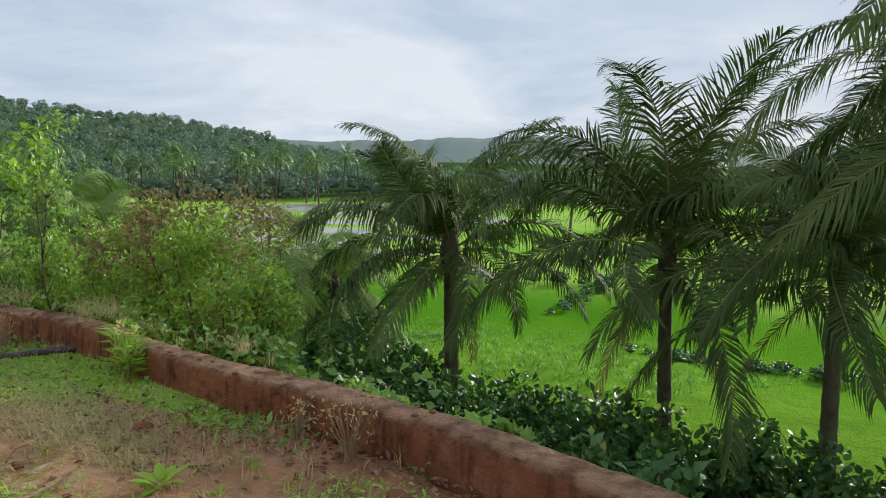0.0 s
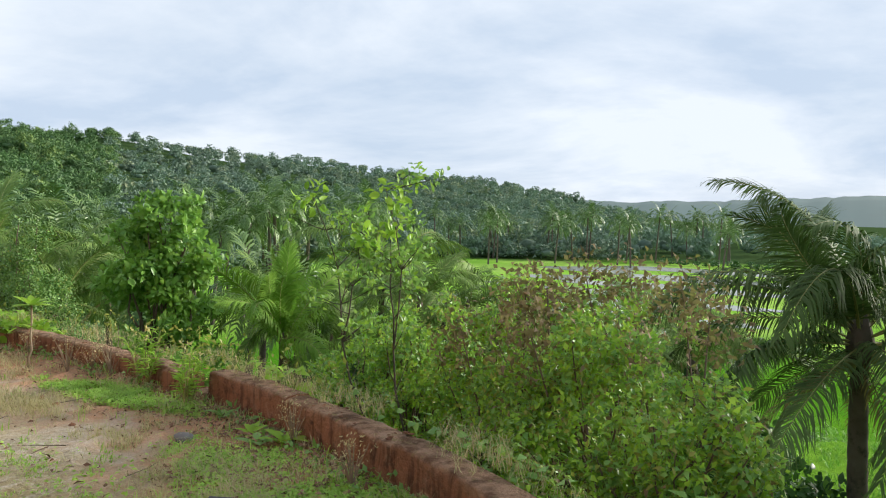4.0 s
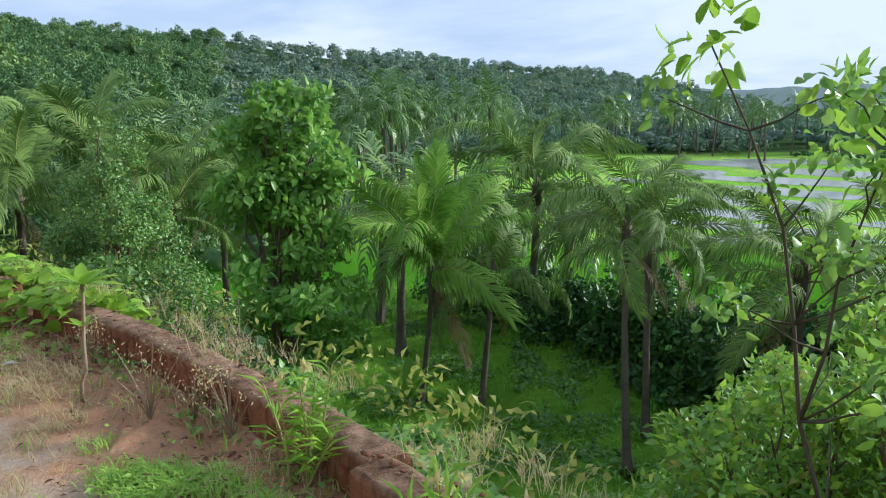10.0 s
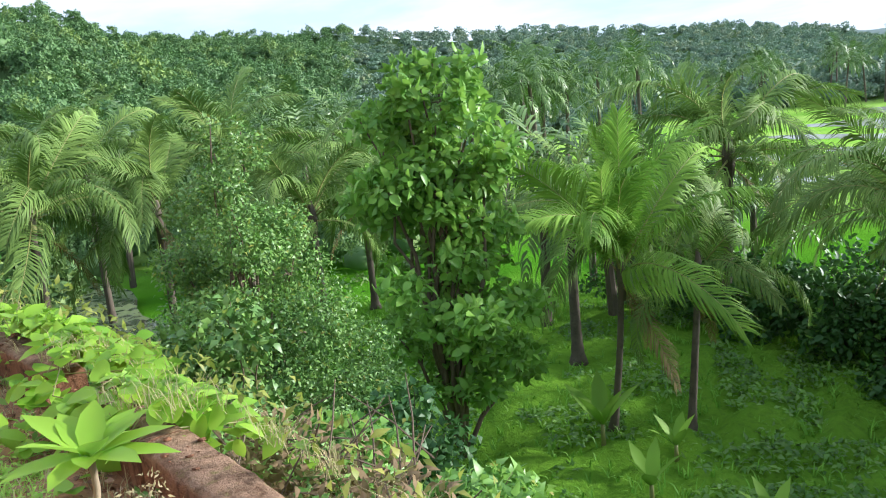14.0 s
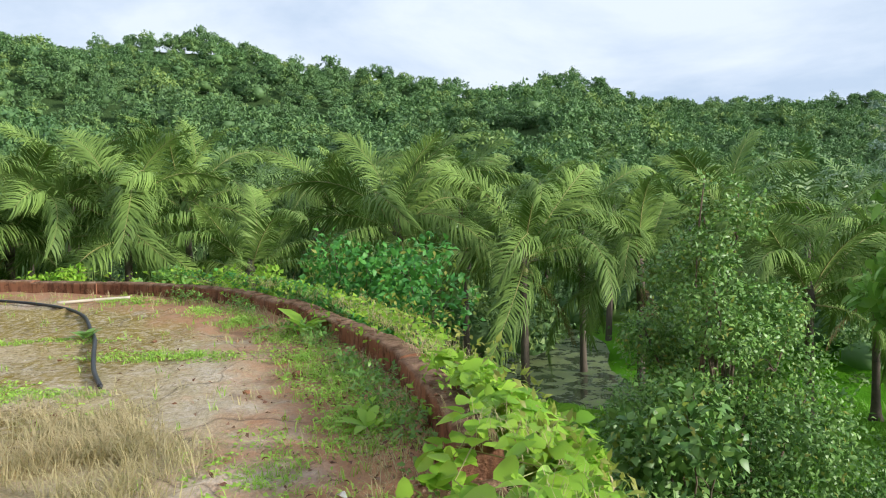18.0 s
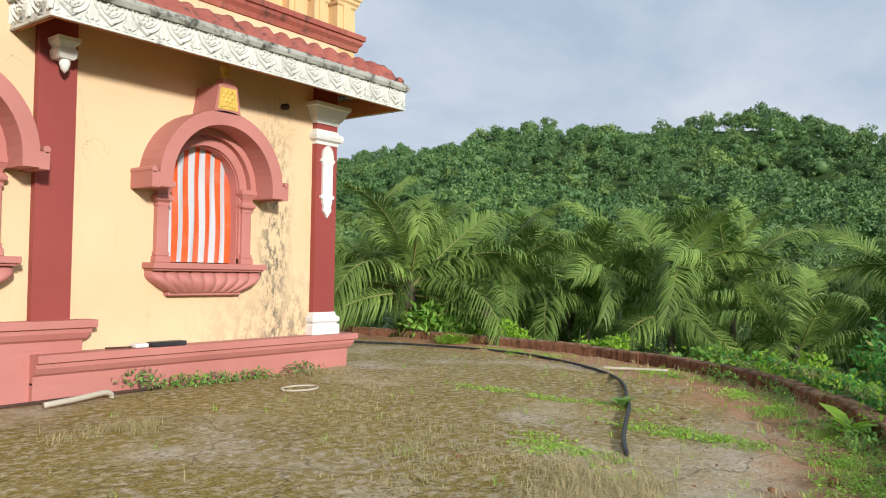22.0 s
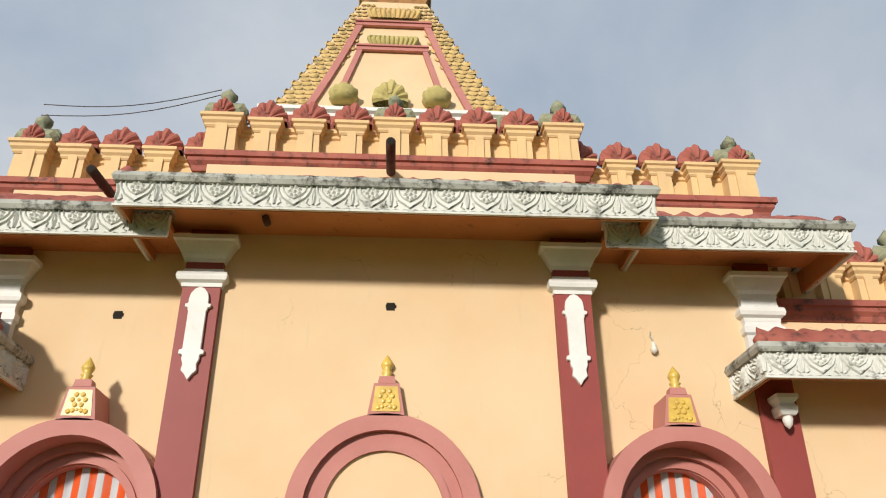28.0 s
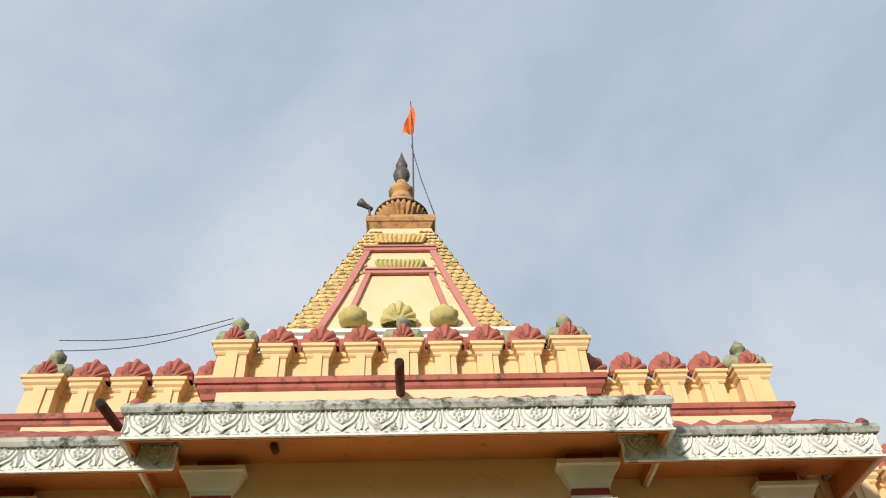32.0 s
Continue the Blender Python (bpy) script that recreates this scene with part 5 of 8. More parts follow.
    part("gilt_finial", bm, M["gold"], c, "gilded pot finial", smooth=True)
    if clothed:
        bm = bmesh.new()
        k = 26
        rows = []
        for j in range(11):
            v_ = j / 10
            rows.append([bm.verts.new((cx - (hw + 0.02) + 2 * (hw + 0.02) * i / k + 0.012 * math.sin(v_ * 5 + i), yw - 0.16 + 0.018 * math.sin(i * 1.3 + v_ * 2.5) + 0.02 * math.sin(v_ * 6), sill + 0.015 + (spring + hw - sill) * v_)) for i in range(k + 1)])
        for a, b in zip(rows, rows[1:]):
            for i in range(k):
                bm.faces.new((a[i], a[i + 1], b[i + 1], b[i]))
        lining = bmesh.new()
        ring_bm(lining, cx, spring, hw - 0.012, hw + 0.006, yw - 0.30, yw + 0.01, 24, spring - sill)
        part("reveal", lining, M["pink"], e, "pink painted window reveal")
        part("curtain", bm, M["cloth"], e, "orange and white striped cloth hung in the window", smooth=True)
        # sheet behind the cloth, added as the dark of an unlit room
        bm = bmesh.new()
        box(bm, cx - hw - 0.1, cx + hw + 0.1, yw - 0.5, yw - 0.42, sill - 0.1, spring + hw + 0.1)
        part("shutter_back", bm, M["dark_void"], e, "near-black sheet added for the unlit inside of the window")
    return e


def frame_bm(cx, yw, hw, sill, spring):
    bm = bmesh.new()
    ring_bm(bm, cx, spring, hw, hw + 0.09, yw - 0.02, yw + 0.055, 24, spring - sill)
    ring_bm(bm, cx, spring, hw + 0.09, hw + 0.24, yw - 0.02, yw + 0.03, 24, 0.0)
    return bm


window(XM, YC, 0.70, 1.73, 2.94, 0.12, False, 1.13)
for sx in (1, -1):
    def X(x):
        return x if sx == 1 else mirror(x)
    window(X(-3.36), Y2, 0.65, 1.73, 2.88, 0.52, True, 1.08)
    window(X(-7.04), Y2, 0.60, 1.70, 2.82, 0.52, True, 1.05)

# small things on the walls
for x, y, z, r in ((XM - 0.02, YC, 5.50, 0.055), (mirror(-3.30), Y2, 5.45, 0.055)):
    # no hollow is cut: a near-black patch paints the hole's shade
    bm = bmesh.new()
    box(bm, x - r, x + r, y - 0.05, y + 0.004, z - r, z + r)
    box(bm, x - r - 0.02, x + r + 0.01, y - 0.05, y + 0.003, z - r * 0.4, z + r * 0.5)
    part("putlog_hole", bm, M["dark_void"], temple, "square hole in the wall, its inner shade a near-black patch")
for x, y, z in ((-8.50, Y2 + 0.05, 4.26), (XM + 1.6, YC + 0.5, 6.47)):
    bm = bmesh.new()
    tube(bm, [(x, y - 0.1, z), (x, y + 0.06, z - 0.01)], 0.05, 10)
    part("vent_pipe", bm, M["rust"], temple, "short dark pipe stub", smooth=True)
lamp = thing("wall_lamp", (-3.28, Y2, 5.18), "bare white bulb hanging from a wire on the cream wall", "lamp")
bm = bmesh.new()
tube(bm, [(-3.28, Y2 + 0.012, 5.34), (-3.26, Y2 + 0.03, 5.28), (-3.30, Y2 + 0.03, 5.22), (-3.29, Y2 + 0.04, 5.17)], 0.012, 6)
part("wire", bm, M["pale_pipe"], lamp, smooth=True)
bm = bmesh.new()
lathe(bm, -3.29, Y2 + 0.05, [(0.02, 5.02), (0.045, 5.05), (0.05, 5.09), (0.03, 5.13), (0.03, 5.18)], 10)
part("bulb", bm, M["bulb"], lamp, smooth=True)
tray = thing("tray", (-6.35, Y2 + 0.2, 0.56), "black plastic box with a white board on the plinth ledge", "box")
bm = bmesh.new()
box(bm, -6.62, -6.10, Y2 + 0.12, Y2 + 0.30, 0.565, 0.625)
part("box", bm, M["black_pipe"], tray, bevel=0.01)
bm = bmesh.new()
box(bm, -6.05, -5.86, Y2 + 0.12, Y2 + 0.28, 0.565, 0.62)
part("board", bm, M["paper"], tray, bevel=0.01)
bm = bmesh.new()
tube(bm, [(-5.84, Y2 + 0.2, 0.575), (-5.45, Y2 + 0.26, 0.59)], 0.014, 6)
part("rod", bm, M["rust"], tray)

# ---- the tower ----
TX, TY = XM + 0.14, -14.8
TOWER = [(2.48, 7.0), (2.48, 10.1), (2.38, 10.6), (2.25, 11.0), (1.88, 12.0), (1.52, 13.0), (1.32, 13.6), (1.05, 14.4), (0.76, 15.25)]


def tower_half(z):
    return float(np.interp(z, [q[1] for q in TOWER], [q[0] for q in TOWER]))


tower = thing("tower", (TX, TY, 7.0), "tapering cream temple tower with yellow scales, pink frames, orange flag", "tower")
bm = bmesh.new()
rows = [[bm.verts.new((TX + sx_ * h, TY + sy_ * h, z)) for sx_, sy_ in ((1, 1), (-1, 1), (-1, -1), (1, -1))] for h, z in TOWER]
for a, b in zip(rows, rows[1:]):
    for i in range(4):
        bm.faces.new((a[i], a[(i + 1) % 4], b[(i + 1) % 4], b[i]))
bm.faces.new(rows[-1])
part("tower_body", bm, M["cream"], tower, "cream plastered tower body")
bm = bmesh.new()
h = tower_half(10.75)
sweep(bm, [(TX + h, TY - h), (TX + h, TY + h), (TX - h, TY + h), (TX - h, TY - h)], [(-0.1, 10.6), (0.10, 10.6), (0.13, 10.66), (0.13, 10.72), (0.2, 10.76), (0.2, 10.84), (-0.1, 10.84)], True)
part("tower_ledge", bm, M["white"], tower, "white moulded ledge round the tower foot")
bm = bmesh.new()
sweep(bm, [(TX + h, TY - h), (TX + h, TY + h), (TX - h, TY + h), (TX - h, TY - h)], [(-0.1, 9.9), (0.12, 9.9), (0.12, 10.3), (0.2, 10.42), (0.2, 10.6), (-0.1, 10.6)], True)
part("tower_band", bm, M["red"], tower, "brick-red band round the tower foot")


def on_face(side, u, z, out=0.0):
    """A place on one face of the tower: u across, z up, out from it."""
    hh = tower_half(z)
    if side == 0:
        return (TX - u, TY + hh + out, z)
    if side == 1:
        return (TX - hh - out, TY - u, z)
    return (TX + hh + out, TY + u, z)


for side in (0, 1, 2):
    for end in (1, -1):
        bm = bmesh.new()
        z = 10.9
        row_i = 0
        while z < 15.15:
            hh = tower_half(z)
            bw = min(0.62, hh * 0.42)
            for c in range(3):
                off = (c + (0.5 if row_i % 2 else 0.0)) * bw / 3
                u = end * (hh - 0.02 - off)
                r = bw / 5.2
                pts = [(0, 0.0)] + [(r * math.cos(a_), -r * 1.05 * math.sin(a_)) for a_ in (0, PI / 4, PI / 2, 3 * PI / 4, PI)]
                mid_v = bm.verts.new(on_face(side, u, z - r * 0.45, 0.06))
                rim = [bm.verts.new(on_face(side, u + a_, z + b_, 0.03)) for a_, b_ in pts[1:]]
                top_v = bm.verts.new(on_face(side, u, z + r * 0.5, 0.01))
                for i in range(len(rim) - 1):
                    bm.faces.new((mid_v, rim[i], rim[i + 1]))
                bm.faces.new((top_v, rim[0], mid_v))
                bm.faces.new((mid_v, rim[-1], top_v))
                if side == 0:
                    part("scale", bm, M["scale"], tower)
                    bm = bmesh.new()
            z += 0.155
            row_i += 1
        if side:
            tagged(part("scale_band", bm, M["scale"], tower), "ochre corner band of overlapping lichened scales", kind="stuff")
        else:
            bm.free()
    for k_in, wid, ztop, mt in ((0.70, 0.075, 14.1, "pink"), (0.50, 0.06, 13.1, "pink")):
        bm = bmesh.new()
        zs = np.linspace(10.9 if k_in > 0.6 else 11.35, ztop, 14)
        for end in (1, -1):
            rr = []
            for z in zs:
                t_ = (z - 10.9) / 4.3
                u0 = end * tower_half(z) * (k_in - 0.05 * t_)
                rr.append([bm.verts.new(on_face(side, u0 - wid * end, z, 0.0)), bm.verts.new(on_face(side, u0 - wid * end, z, 0.09)), bm.verts.new(on_face(side, u0 + wid * end, z, 0.09)), bm.verts.new(on_face(side, u0 + wid * end, z, 0.0))])
            for a, b in zip(rr, rr[1:]):
                for j in range(3):
                    bm.faces.new((a[j], a[j + 1], b[j + 1], b[j]))
        u0 = tower_half(ztop) * (k_in - 0.05)
        for za, zb_, o in ((ztop - 0.02, ztop + 0.10, 0.10), (ztop + 0.10, ztop + 0.16, 0.14)):
            q = [bm.verts.new(on_face(side, uu, zz, oo)) for zz in (za, zb_) for uu, oo in ((-u0 - 0.12, 0), (-u0 - 0.12, o), (u0 + 0.12, o), (u0 + 0.12, 0))]
            for f in ((0, 1, 5, 4), (1, 2, 6, 5), (2, 3, 7, 6), (4, 5, 6, 7), (3, 2, 1, 0)):
                bm.faces.new([q[i] for i in f])
        part("tower_frame", bm, M[mt], tower, "raised moulded frame on the tower face")
    # fluted cushions, pots and a fan
    for zc_, wc, hc in ((13.5, 0.58, 0.36), (14.68, 0.64, 0.42)):
        bm = bmesh.new()
        k = 89
        rows = []
        for j in range(6):
            v_ = j / 5
            rows.append([bm.verts.new(on_face(side, wc * u * (0.85 + 0.15 * math.sin(PI * v_)), zc_ - hc / 2 + hc * v_, 0.03 + 0.16 * math.sin(PI * (0.1 + 0.8 * v_)) * (0.55 + 0.45 * abs(math.sin(PI * 5.5 * (u + 1)))))) for u in np.linspace(-1, 1, k)])
        for a, b in zip(rows, rows[1:]):
            for i in range(k - 1):
                bm.faces.new((a[i], a[i + 1], b[i + 1], b[i]))
        part("fluted_cushion", bm, M["pale_stucco"] if zc_ < 14.5 else M["scale"], tower, "fluted stucco cushion, lichened", smooth=True)
    if side == 0:
        for u in (0.92, -0.92):
            x, y, z = on_face(0, u, 11.2, 0.12)
            bm = bmesh.new()
            lathe(bm, x, y, [(0.22, z - 0.1), (0.26, z - 0.03), (0.29, z + 0.06), (0.27, z + 0.17), (0.16, z + 0.22), (0.10, z + 0.26), (0.13, z + 0.31), (0.07, z + 0.36), (0.0, z + 0.4)], 20, 10, 0.14)
            part("stucco_pot", bm, M["pale_stucco"], tower, "ribbed ochre stucco pot", smooth=True)
        x, y, z = on_face(0, 0.0, 11.05, 0.12)
        o = new("stucco_fan", ANTE.copy())
        o.data.materials[0] = M["pale_stucco"]
        o.parent = tower
        o["label"] = "yellow stucco fan at the tower foot"
        o.location = Vector((x, y, z)) - Vector(root_of(tower))
        o.scale = (1.3, 1.2, 1.5)
for sx_ in (1, -1):
    bm = bmesh.new()
    x, y, z = TX + sx_ * 2.28, TY + 2.3, 10.35
    lathe(bm, x, y, [(0.2, z - 0.4), (0.24, z), (0.34, z + 0.14), (0.34, z + 0.3), (0.22, z + 0.42), (0.1, z + 0.47), (0.13, z + 0.56), (0.05, z + 0.68), (0.0, z + 0.75)], 14, 7, 0.15)
    part("corner_pot", bm, M["mossy"], tower, "dark mossy ribbed corner pot", smooth=True)
bm = bmesh.new()
hs = 0.85
sweep(bm, [(TX + hs, TY - hs), (TX + hs, TY + hs), (TX - hs, TY + hs), (TX - hs, TY - hs)], [(-0.5, 15.25), (-0.14, 15.25), (-0.08, 15.36), (-0.04, 15.43), (0.0, 15.45), (0.03, 15.55), (0.0, 15.66), (-0.5, 15.70)], True)
box(bm, TX - 0.6, TX + 0.6, TY - 0.6, TY + 0.6, 15.3, 15.72)
part("tower_slab", bm, M["dome"], tower, "carved ochre slab, black with lichen")
bm = bmesh.new()
lathe(bm, TX, TY, [(0.42, 15.68), (0.39, 15.94), (0.47, 16.02), (0.57, 16.13), (0.64, 16.26), (0.67, 16.38)], 112, 28, 0.13)
part("ribbed_dome", bm, M["dome"], tower, "ribbed orange-ochre dome", smooth=True)
bm = bmesh.new()
lathe(bm, TX, TY, [(0.56, 16.36), (0.70, 16.37), (0.725, 16.40), (0.70, 16.44), (0.56, 16.45)], 40)
part("dome_rim", bm, M["rust"], tower, "dark weathered rim of the dome", smooth=True)
bm = bmesh.new()
lathe(bm, TX, TY, [(0.60, 16.43), (0.58, 16.52), (0.46, 16.72), (0.35, 16.92), (0.29, 17.10), (0.27, 17.22), (0.34, 17.28), (0.355, 17.37), (0.30, 17.46), (0.20, 17.54), (0.16, 17.66), (0.13, 17.80)], 32, 16, 0.06)
part("dome_cap", bm, M["dome"], tower, "ochre petalled dome cap", smooth=True)
bm = bmesh.new()
lathe(bm, TX, TY, [(0.12, 17.72), (0.15, 17.82), (0.21, 17.92), (0.24, 18.06), (0.21, 18.20), (0.13, 18.30), (0.16, 18.38), (0.175, 18.47), (0.14, 18.56), (0.09, 18.72), (0.045, 18.90), (0.0, 19.08)], 20)
part("pot_finial", bm, M["dark_metal"], tower, "dark metal pot finial", smooth=True)
bm = bmesh.new()
tube(bm, [(TX - 0.33, TY + 0.55, 15.98), (TX - 0.33, TY + 0.5, 18.28), (TX - 0.27, TY + 0.4, 20.95)], [0.025, 0.022, 0.014], 7)
part("flagpole", bm, M["dark_metal"], tower, "thin metal flagpole", smooth=True)
bm = bmesh.new()
rows = []
for j in range(9):
    v_ = j / 8
    z = 20.72 - 1.25 * v_
    wv = 0.07 + 0.24 * math.sin(PI * 0.5 * min(1.0, v_ * 1.5)) + (0.02 if j % 2 else 0)
    rows.append([bm.verts.new((TX - 0.27 + 0.16 * max(0.0, v_ - 0.45) + (u - 0.5) * wv, TY + 0.4 + 0.09 * math.sin(u * 5 + v_ * 4), z - 0.25 * u * (1 - v_ * 0.5))) for u in np.linspace(0, 1, 6)])
for a, b in zip(rows, rows[1:]):
    for i in range(5):
        bm.faces.new((a[i], a[i + 1], b[i + 1], b[i]))
part("flag", bm, M["orange_cloth"], tower, "limp faded orange flag", smooth=True)
bm = bmesh.new()
tube(bm, [(TX - 0.27, TY + 0.42, 18.9), (TX - 0.55, TY + 0.6, 17.2), (TX - 0.86, TY + 0.78, 15.72)], 0.014, 5)
part("stay_wire", bm, M["dark_metal"], tower, "thin dark wire from the pole", smooth=True)
for k_, (za, zb_) in enumerate(((8.95, 9.3), (8.75, 9.2))):
    bm = bmesh.new()
    ca, cb = Vector((mirror(-5.1), -9.95, za)), Vector((XM + 2.7, -9.9, zb_))
    tube(bm, [ca.lerp(cb, i / 8) - Vector((0, 0, 0.16 * math.sin(PI * i / 8))) for i in range(9)], 0.008, 5)
    tagged(part("cable", bm, M["dark_metal"], None), "thin dark cable slung between the parapets", "cable", "cables on the roof")
horn = thing("horn_speaker", (TX + 0.86, TY + 0.86, 15.66), "small dark horn loudspeaker on the tower slab", "loudspeaker")
bm = bmesh.new()
tube(bm, [(TX + 0.72, TY + 0.84, 15.85), (TX + 0.82, TY + 0.87, 15.9), (TX + 0.95, TY + 0.9, 15.98), (TX + 1.05, TY + 0.93, 16.05)], [0.05, 0.06, 0.085, 0.12], 12)
part("horn", bm, M["dark_metal"], horn, smooth=True)
bm = bmesh.new()
tube(bm, [(TX + 0.78, TY + 0.86, 15.62), (TX + 0.80, TY + 0.86, 15.9)], 0.03, 6)
part("bracket", bm, M["dark_metal"], horn)


# ---- palms ----
def frond_data(L, lift, droop, nleaf, llen, hang, seed, wid=0.052, twist=0.0):
    """Leaflets and stalk of one coconut frond that leaves the origin along +x."""
    r_ = np.random.default_rng(seed)
    ns = 22
    s_ = np.linspace(0, 1, ns)
    th = np.radians(lift - droop * s_ ** 1.35)
    ds = L / (ns - 1)
    px = np.concatenate([[0], np.cumsum(np.cos(th[:-1]) * ds)])
    pz = np.concatenate([[0], np.cumsum(np.sin(th[:-1]) * ds)])
    sway = 0.22 * L * twist * s_ ** 2
    spine = np.stack([px, sway, pz], -1)
    q = np.repeat(np.linspace(0.10, 1.0, nleaf), 2)
    sd = np.tile([1.0, -1.0], nleaf)
    keep = r_.random(2 * nleaf) > 0.05
    q, sd = q[keep], sd[keep]
    n = len(q)
    q = np.clip(q + r_.normal(size=n) * 0.004, 0.08, 1)
    p = np.stack([np.interp(q, s_, spine[:, k]) for k in range(3)], -1)
    a = np.interp(q, s_, th)
    T = np.stack([np.cos(a), 0 * a, np.sin(a)], -1)
    N = np.stack([-np.sin(a), 0 * a, np.cos(a)], -1)
    S = np.stack([0 * a, sd, 0 * a], -1)
    ll = llen * np.interp(q, [0.08, 0.2, 0.45, 0.7, 0.9, 1.0], [0.45, 0.85, 1.0, 0.92, 0.62, 0.4]) * (0.85 + 0.25 * r_.random(n))
    # neighbours sag alike, as if in loose sheaves
    sheaf = np.interp(q * 17 + sd * 40, np.arange(-60, 80), r_.normal(size=140))
    fwd = (0.45 + 0.9 * q ** 1.5 + 0.10 * r_.normal(size=n))[:, None]
    hg = (hang * np.clip(0.85 + 0.42 * sheaf + 0.22 * r_.normal(size=n), 0.15, 2.0))[:, None]
    d1 = unit(S * 0.8 + T * fwd + N * 0.2 + 0.07 * r_.normal(size=(n, 3)))
    d2 = unit(d1 + np.array([0, 0, -1.0]) * hg * 0.75)
    d3 = unit(d2 + np.array([0, 0, -1.0]) * hg * 1.1)
    wv = unit(T * 0.8 - S * 0.35)
    w = wid * (0.8 + 0.4 * r_.random(n))[:, None]
    m1 = p + d1 * ll[:, None] * 0.34
    m2 = m1 + d2 * ll[:, None] * 0.34
    tip = m2 + d3 * ll[:, None] * 0.34
    v = np.stack([p - wv * w * 0.3, p + wv * w * 0.3, m1 - wv * w * 0.5, m1 + wv * w * 0.5, m2 - wv * w * 0.36, m2 + wv * w * 0.36, tip], 1).reshape(-1, 3)
    k = np.arange(n)[:, None] * 7
    t = np.concatenate([k + np.array([c]) for c in ((0, 1, 3), (0, 3, 2), (2, 3, 5), (2, 5, 4), (4, 5, 6))])
    # stalk
    rr = np.interp(s_, [0, 0.1, 1], [0.045, 0.026, 0.006])
    ring = [spine + np.stack([0 * s_, rr * math.cos(c), rr * math.sin(c)], -1) for c in (PI / 2, PI * 7 / 6, PI * 11 / 6)]
    sv = np.stack(ring, 1).reshape(-1, 3)
    st = []
    for i in range(ns - 1):
        for j in range(3):
            b0_, b1_ = i * 3 + j, i * 3 + (j + 1) % 3
            st += [(b0_, b1_, b1_ + 3), (b0_, b1_ + 3, b0_ + 3)]
    return (v, t), (sv, np.array(st))


def mesh_of(name, pieces):
    """A mesh from (verts, tris, material) pieces, no object yet."""
    v, t = join([(p[0], p[1]) for p in pieces])
    me = bpy.data.meshes.new(name)
    me.vertices.add(len(v))
    me.vertices.foreach_set("co", np.asarray(v, np.float32).ravel())
    me.loops.add(t.size)
    me.loops.foreach_set("vertex_index", np.asarray(t, np.int32).ravel())
    me.polygons.add(len(t))
    me.polygons.foreach_set("loop_start", np.arange(0, t.size, 3, dtype=np.int32))
    mi = np.concatenate([np.full(len(p[1]), i) for i, p in enumerate(pieces)]).astype(np.int32)
    me.polygons.foreach_set("material_index", mi)
    me.update(calc_edges=True)
    for p in pieces:
        me.materials.append(p[2])
    return me


YOUNG_AGES = [(87, 18, 0.3), (82, 34, 0.5), (76, 50, 0.8), (66, 66, 1.1), (50, 84, 1.5), (24, 84, 1.8), (-6, 62, 1.9)]
AGES = [(80, 62, 0.5), (66, 100, 0.9), (54, 122, 1.3), (40, 126, 1.7), (24, 116, 2.0), (4, 92, 2.1), (-16, 62, 2.1)]
FROND = {}
for kind_, lf, ln in (("palm_leaf", "palm_leaf", 4.3), ("palm_young", "palm_young", 3.9)):
    FROND[kind_] = []
    for i, (lift, droop, hang) in enumerate(AGES if kind_ == "palm_leaf" else YOUNG_AGES):
        for s_ in (0, 1):
            a, b = frond_data(ln * (0.92 if i == 0 else 1.0), lift + 5 * s_, droop + 14 * s_, 96, 0.98, hang, 40 + i * 3 + s_, 0.04, twist=(-1) ** s_ * 0.5)
            FROND[kind_].append(mesh_of("frond", [(*a, M[lf]), (*b, M["rachis"])]))
a, b = frond_data(3.2, -40, 35, 44, 0.7, 1.3, 91, 0.035)
# fronds for the backlit palms, their shaded side painted into the leaflets
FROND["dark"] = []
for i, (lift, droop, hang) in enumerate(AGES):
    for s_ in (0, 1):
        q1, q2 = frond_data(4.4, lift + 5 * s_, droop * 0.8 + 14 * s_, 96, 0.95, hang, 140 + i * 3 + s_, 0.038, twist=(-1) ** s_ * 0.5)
        FROND["dark"].append(mesh_of("frond", [(*q1, M["palm_backlit"]), (*q2, M["rachis"])]))
FROND["dry"] = [mesh_of("frond", [(*a, M["palm_dry"]), (*b, M["palm_dry"])])]


def palm_trunk(base, hub, r0, r1, mat, parent):
    bm = bmesh.new()
    base, hub = Vector(base), Vector(hub)
    n = 26
    pts, rad_ = [], []
    for i in range(n + 1):
        v = i / n
        p = base.lerp(hub, v)
        p.x += (hub.x - base.x) * 0.25 * math.sin(PI * v)
        flare = 1 + 0.9 * math.exp(-v * 16)
        pts.append(p)
        rad_.append((r0 + (r1 - r0) * v) * flare * (1.0 + (0.05 if i % 2 else -0.02)))
    tube(bm, pts, rad_, 10)
    return part("trunk", bm, mat, parent, "ringed grey-brown palm trunk", smooth=True)


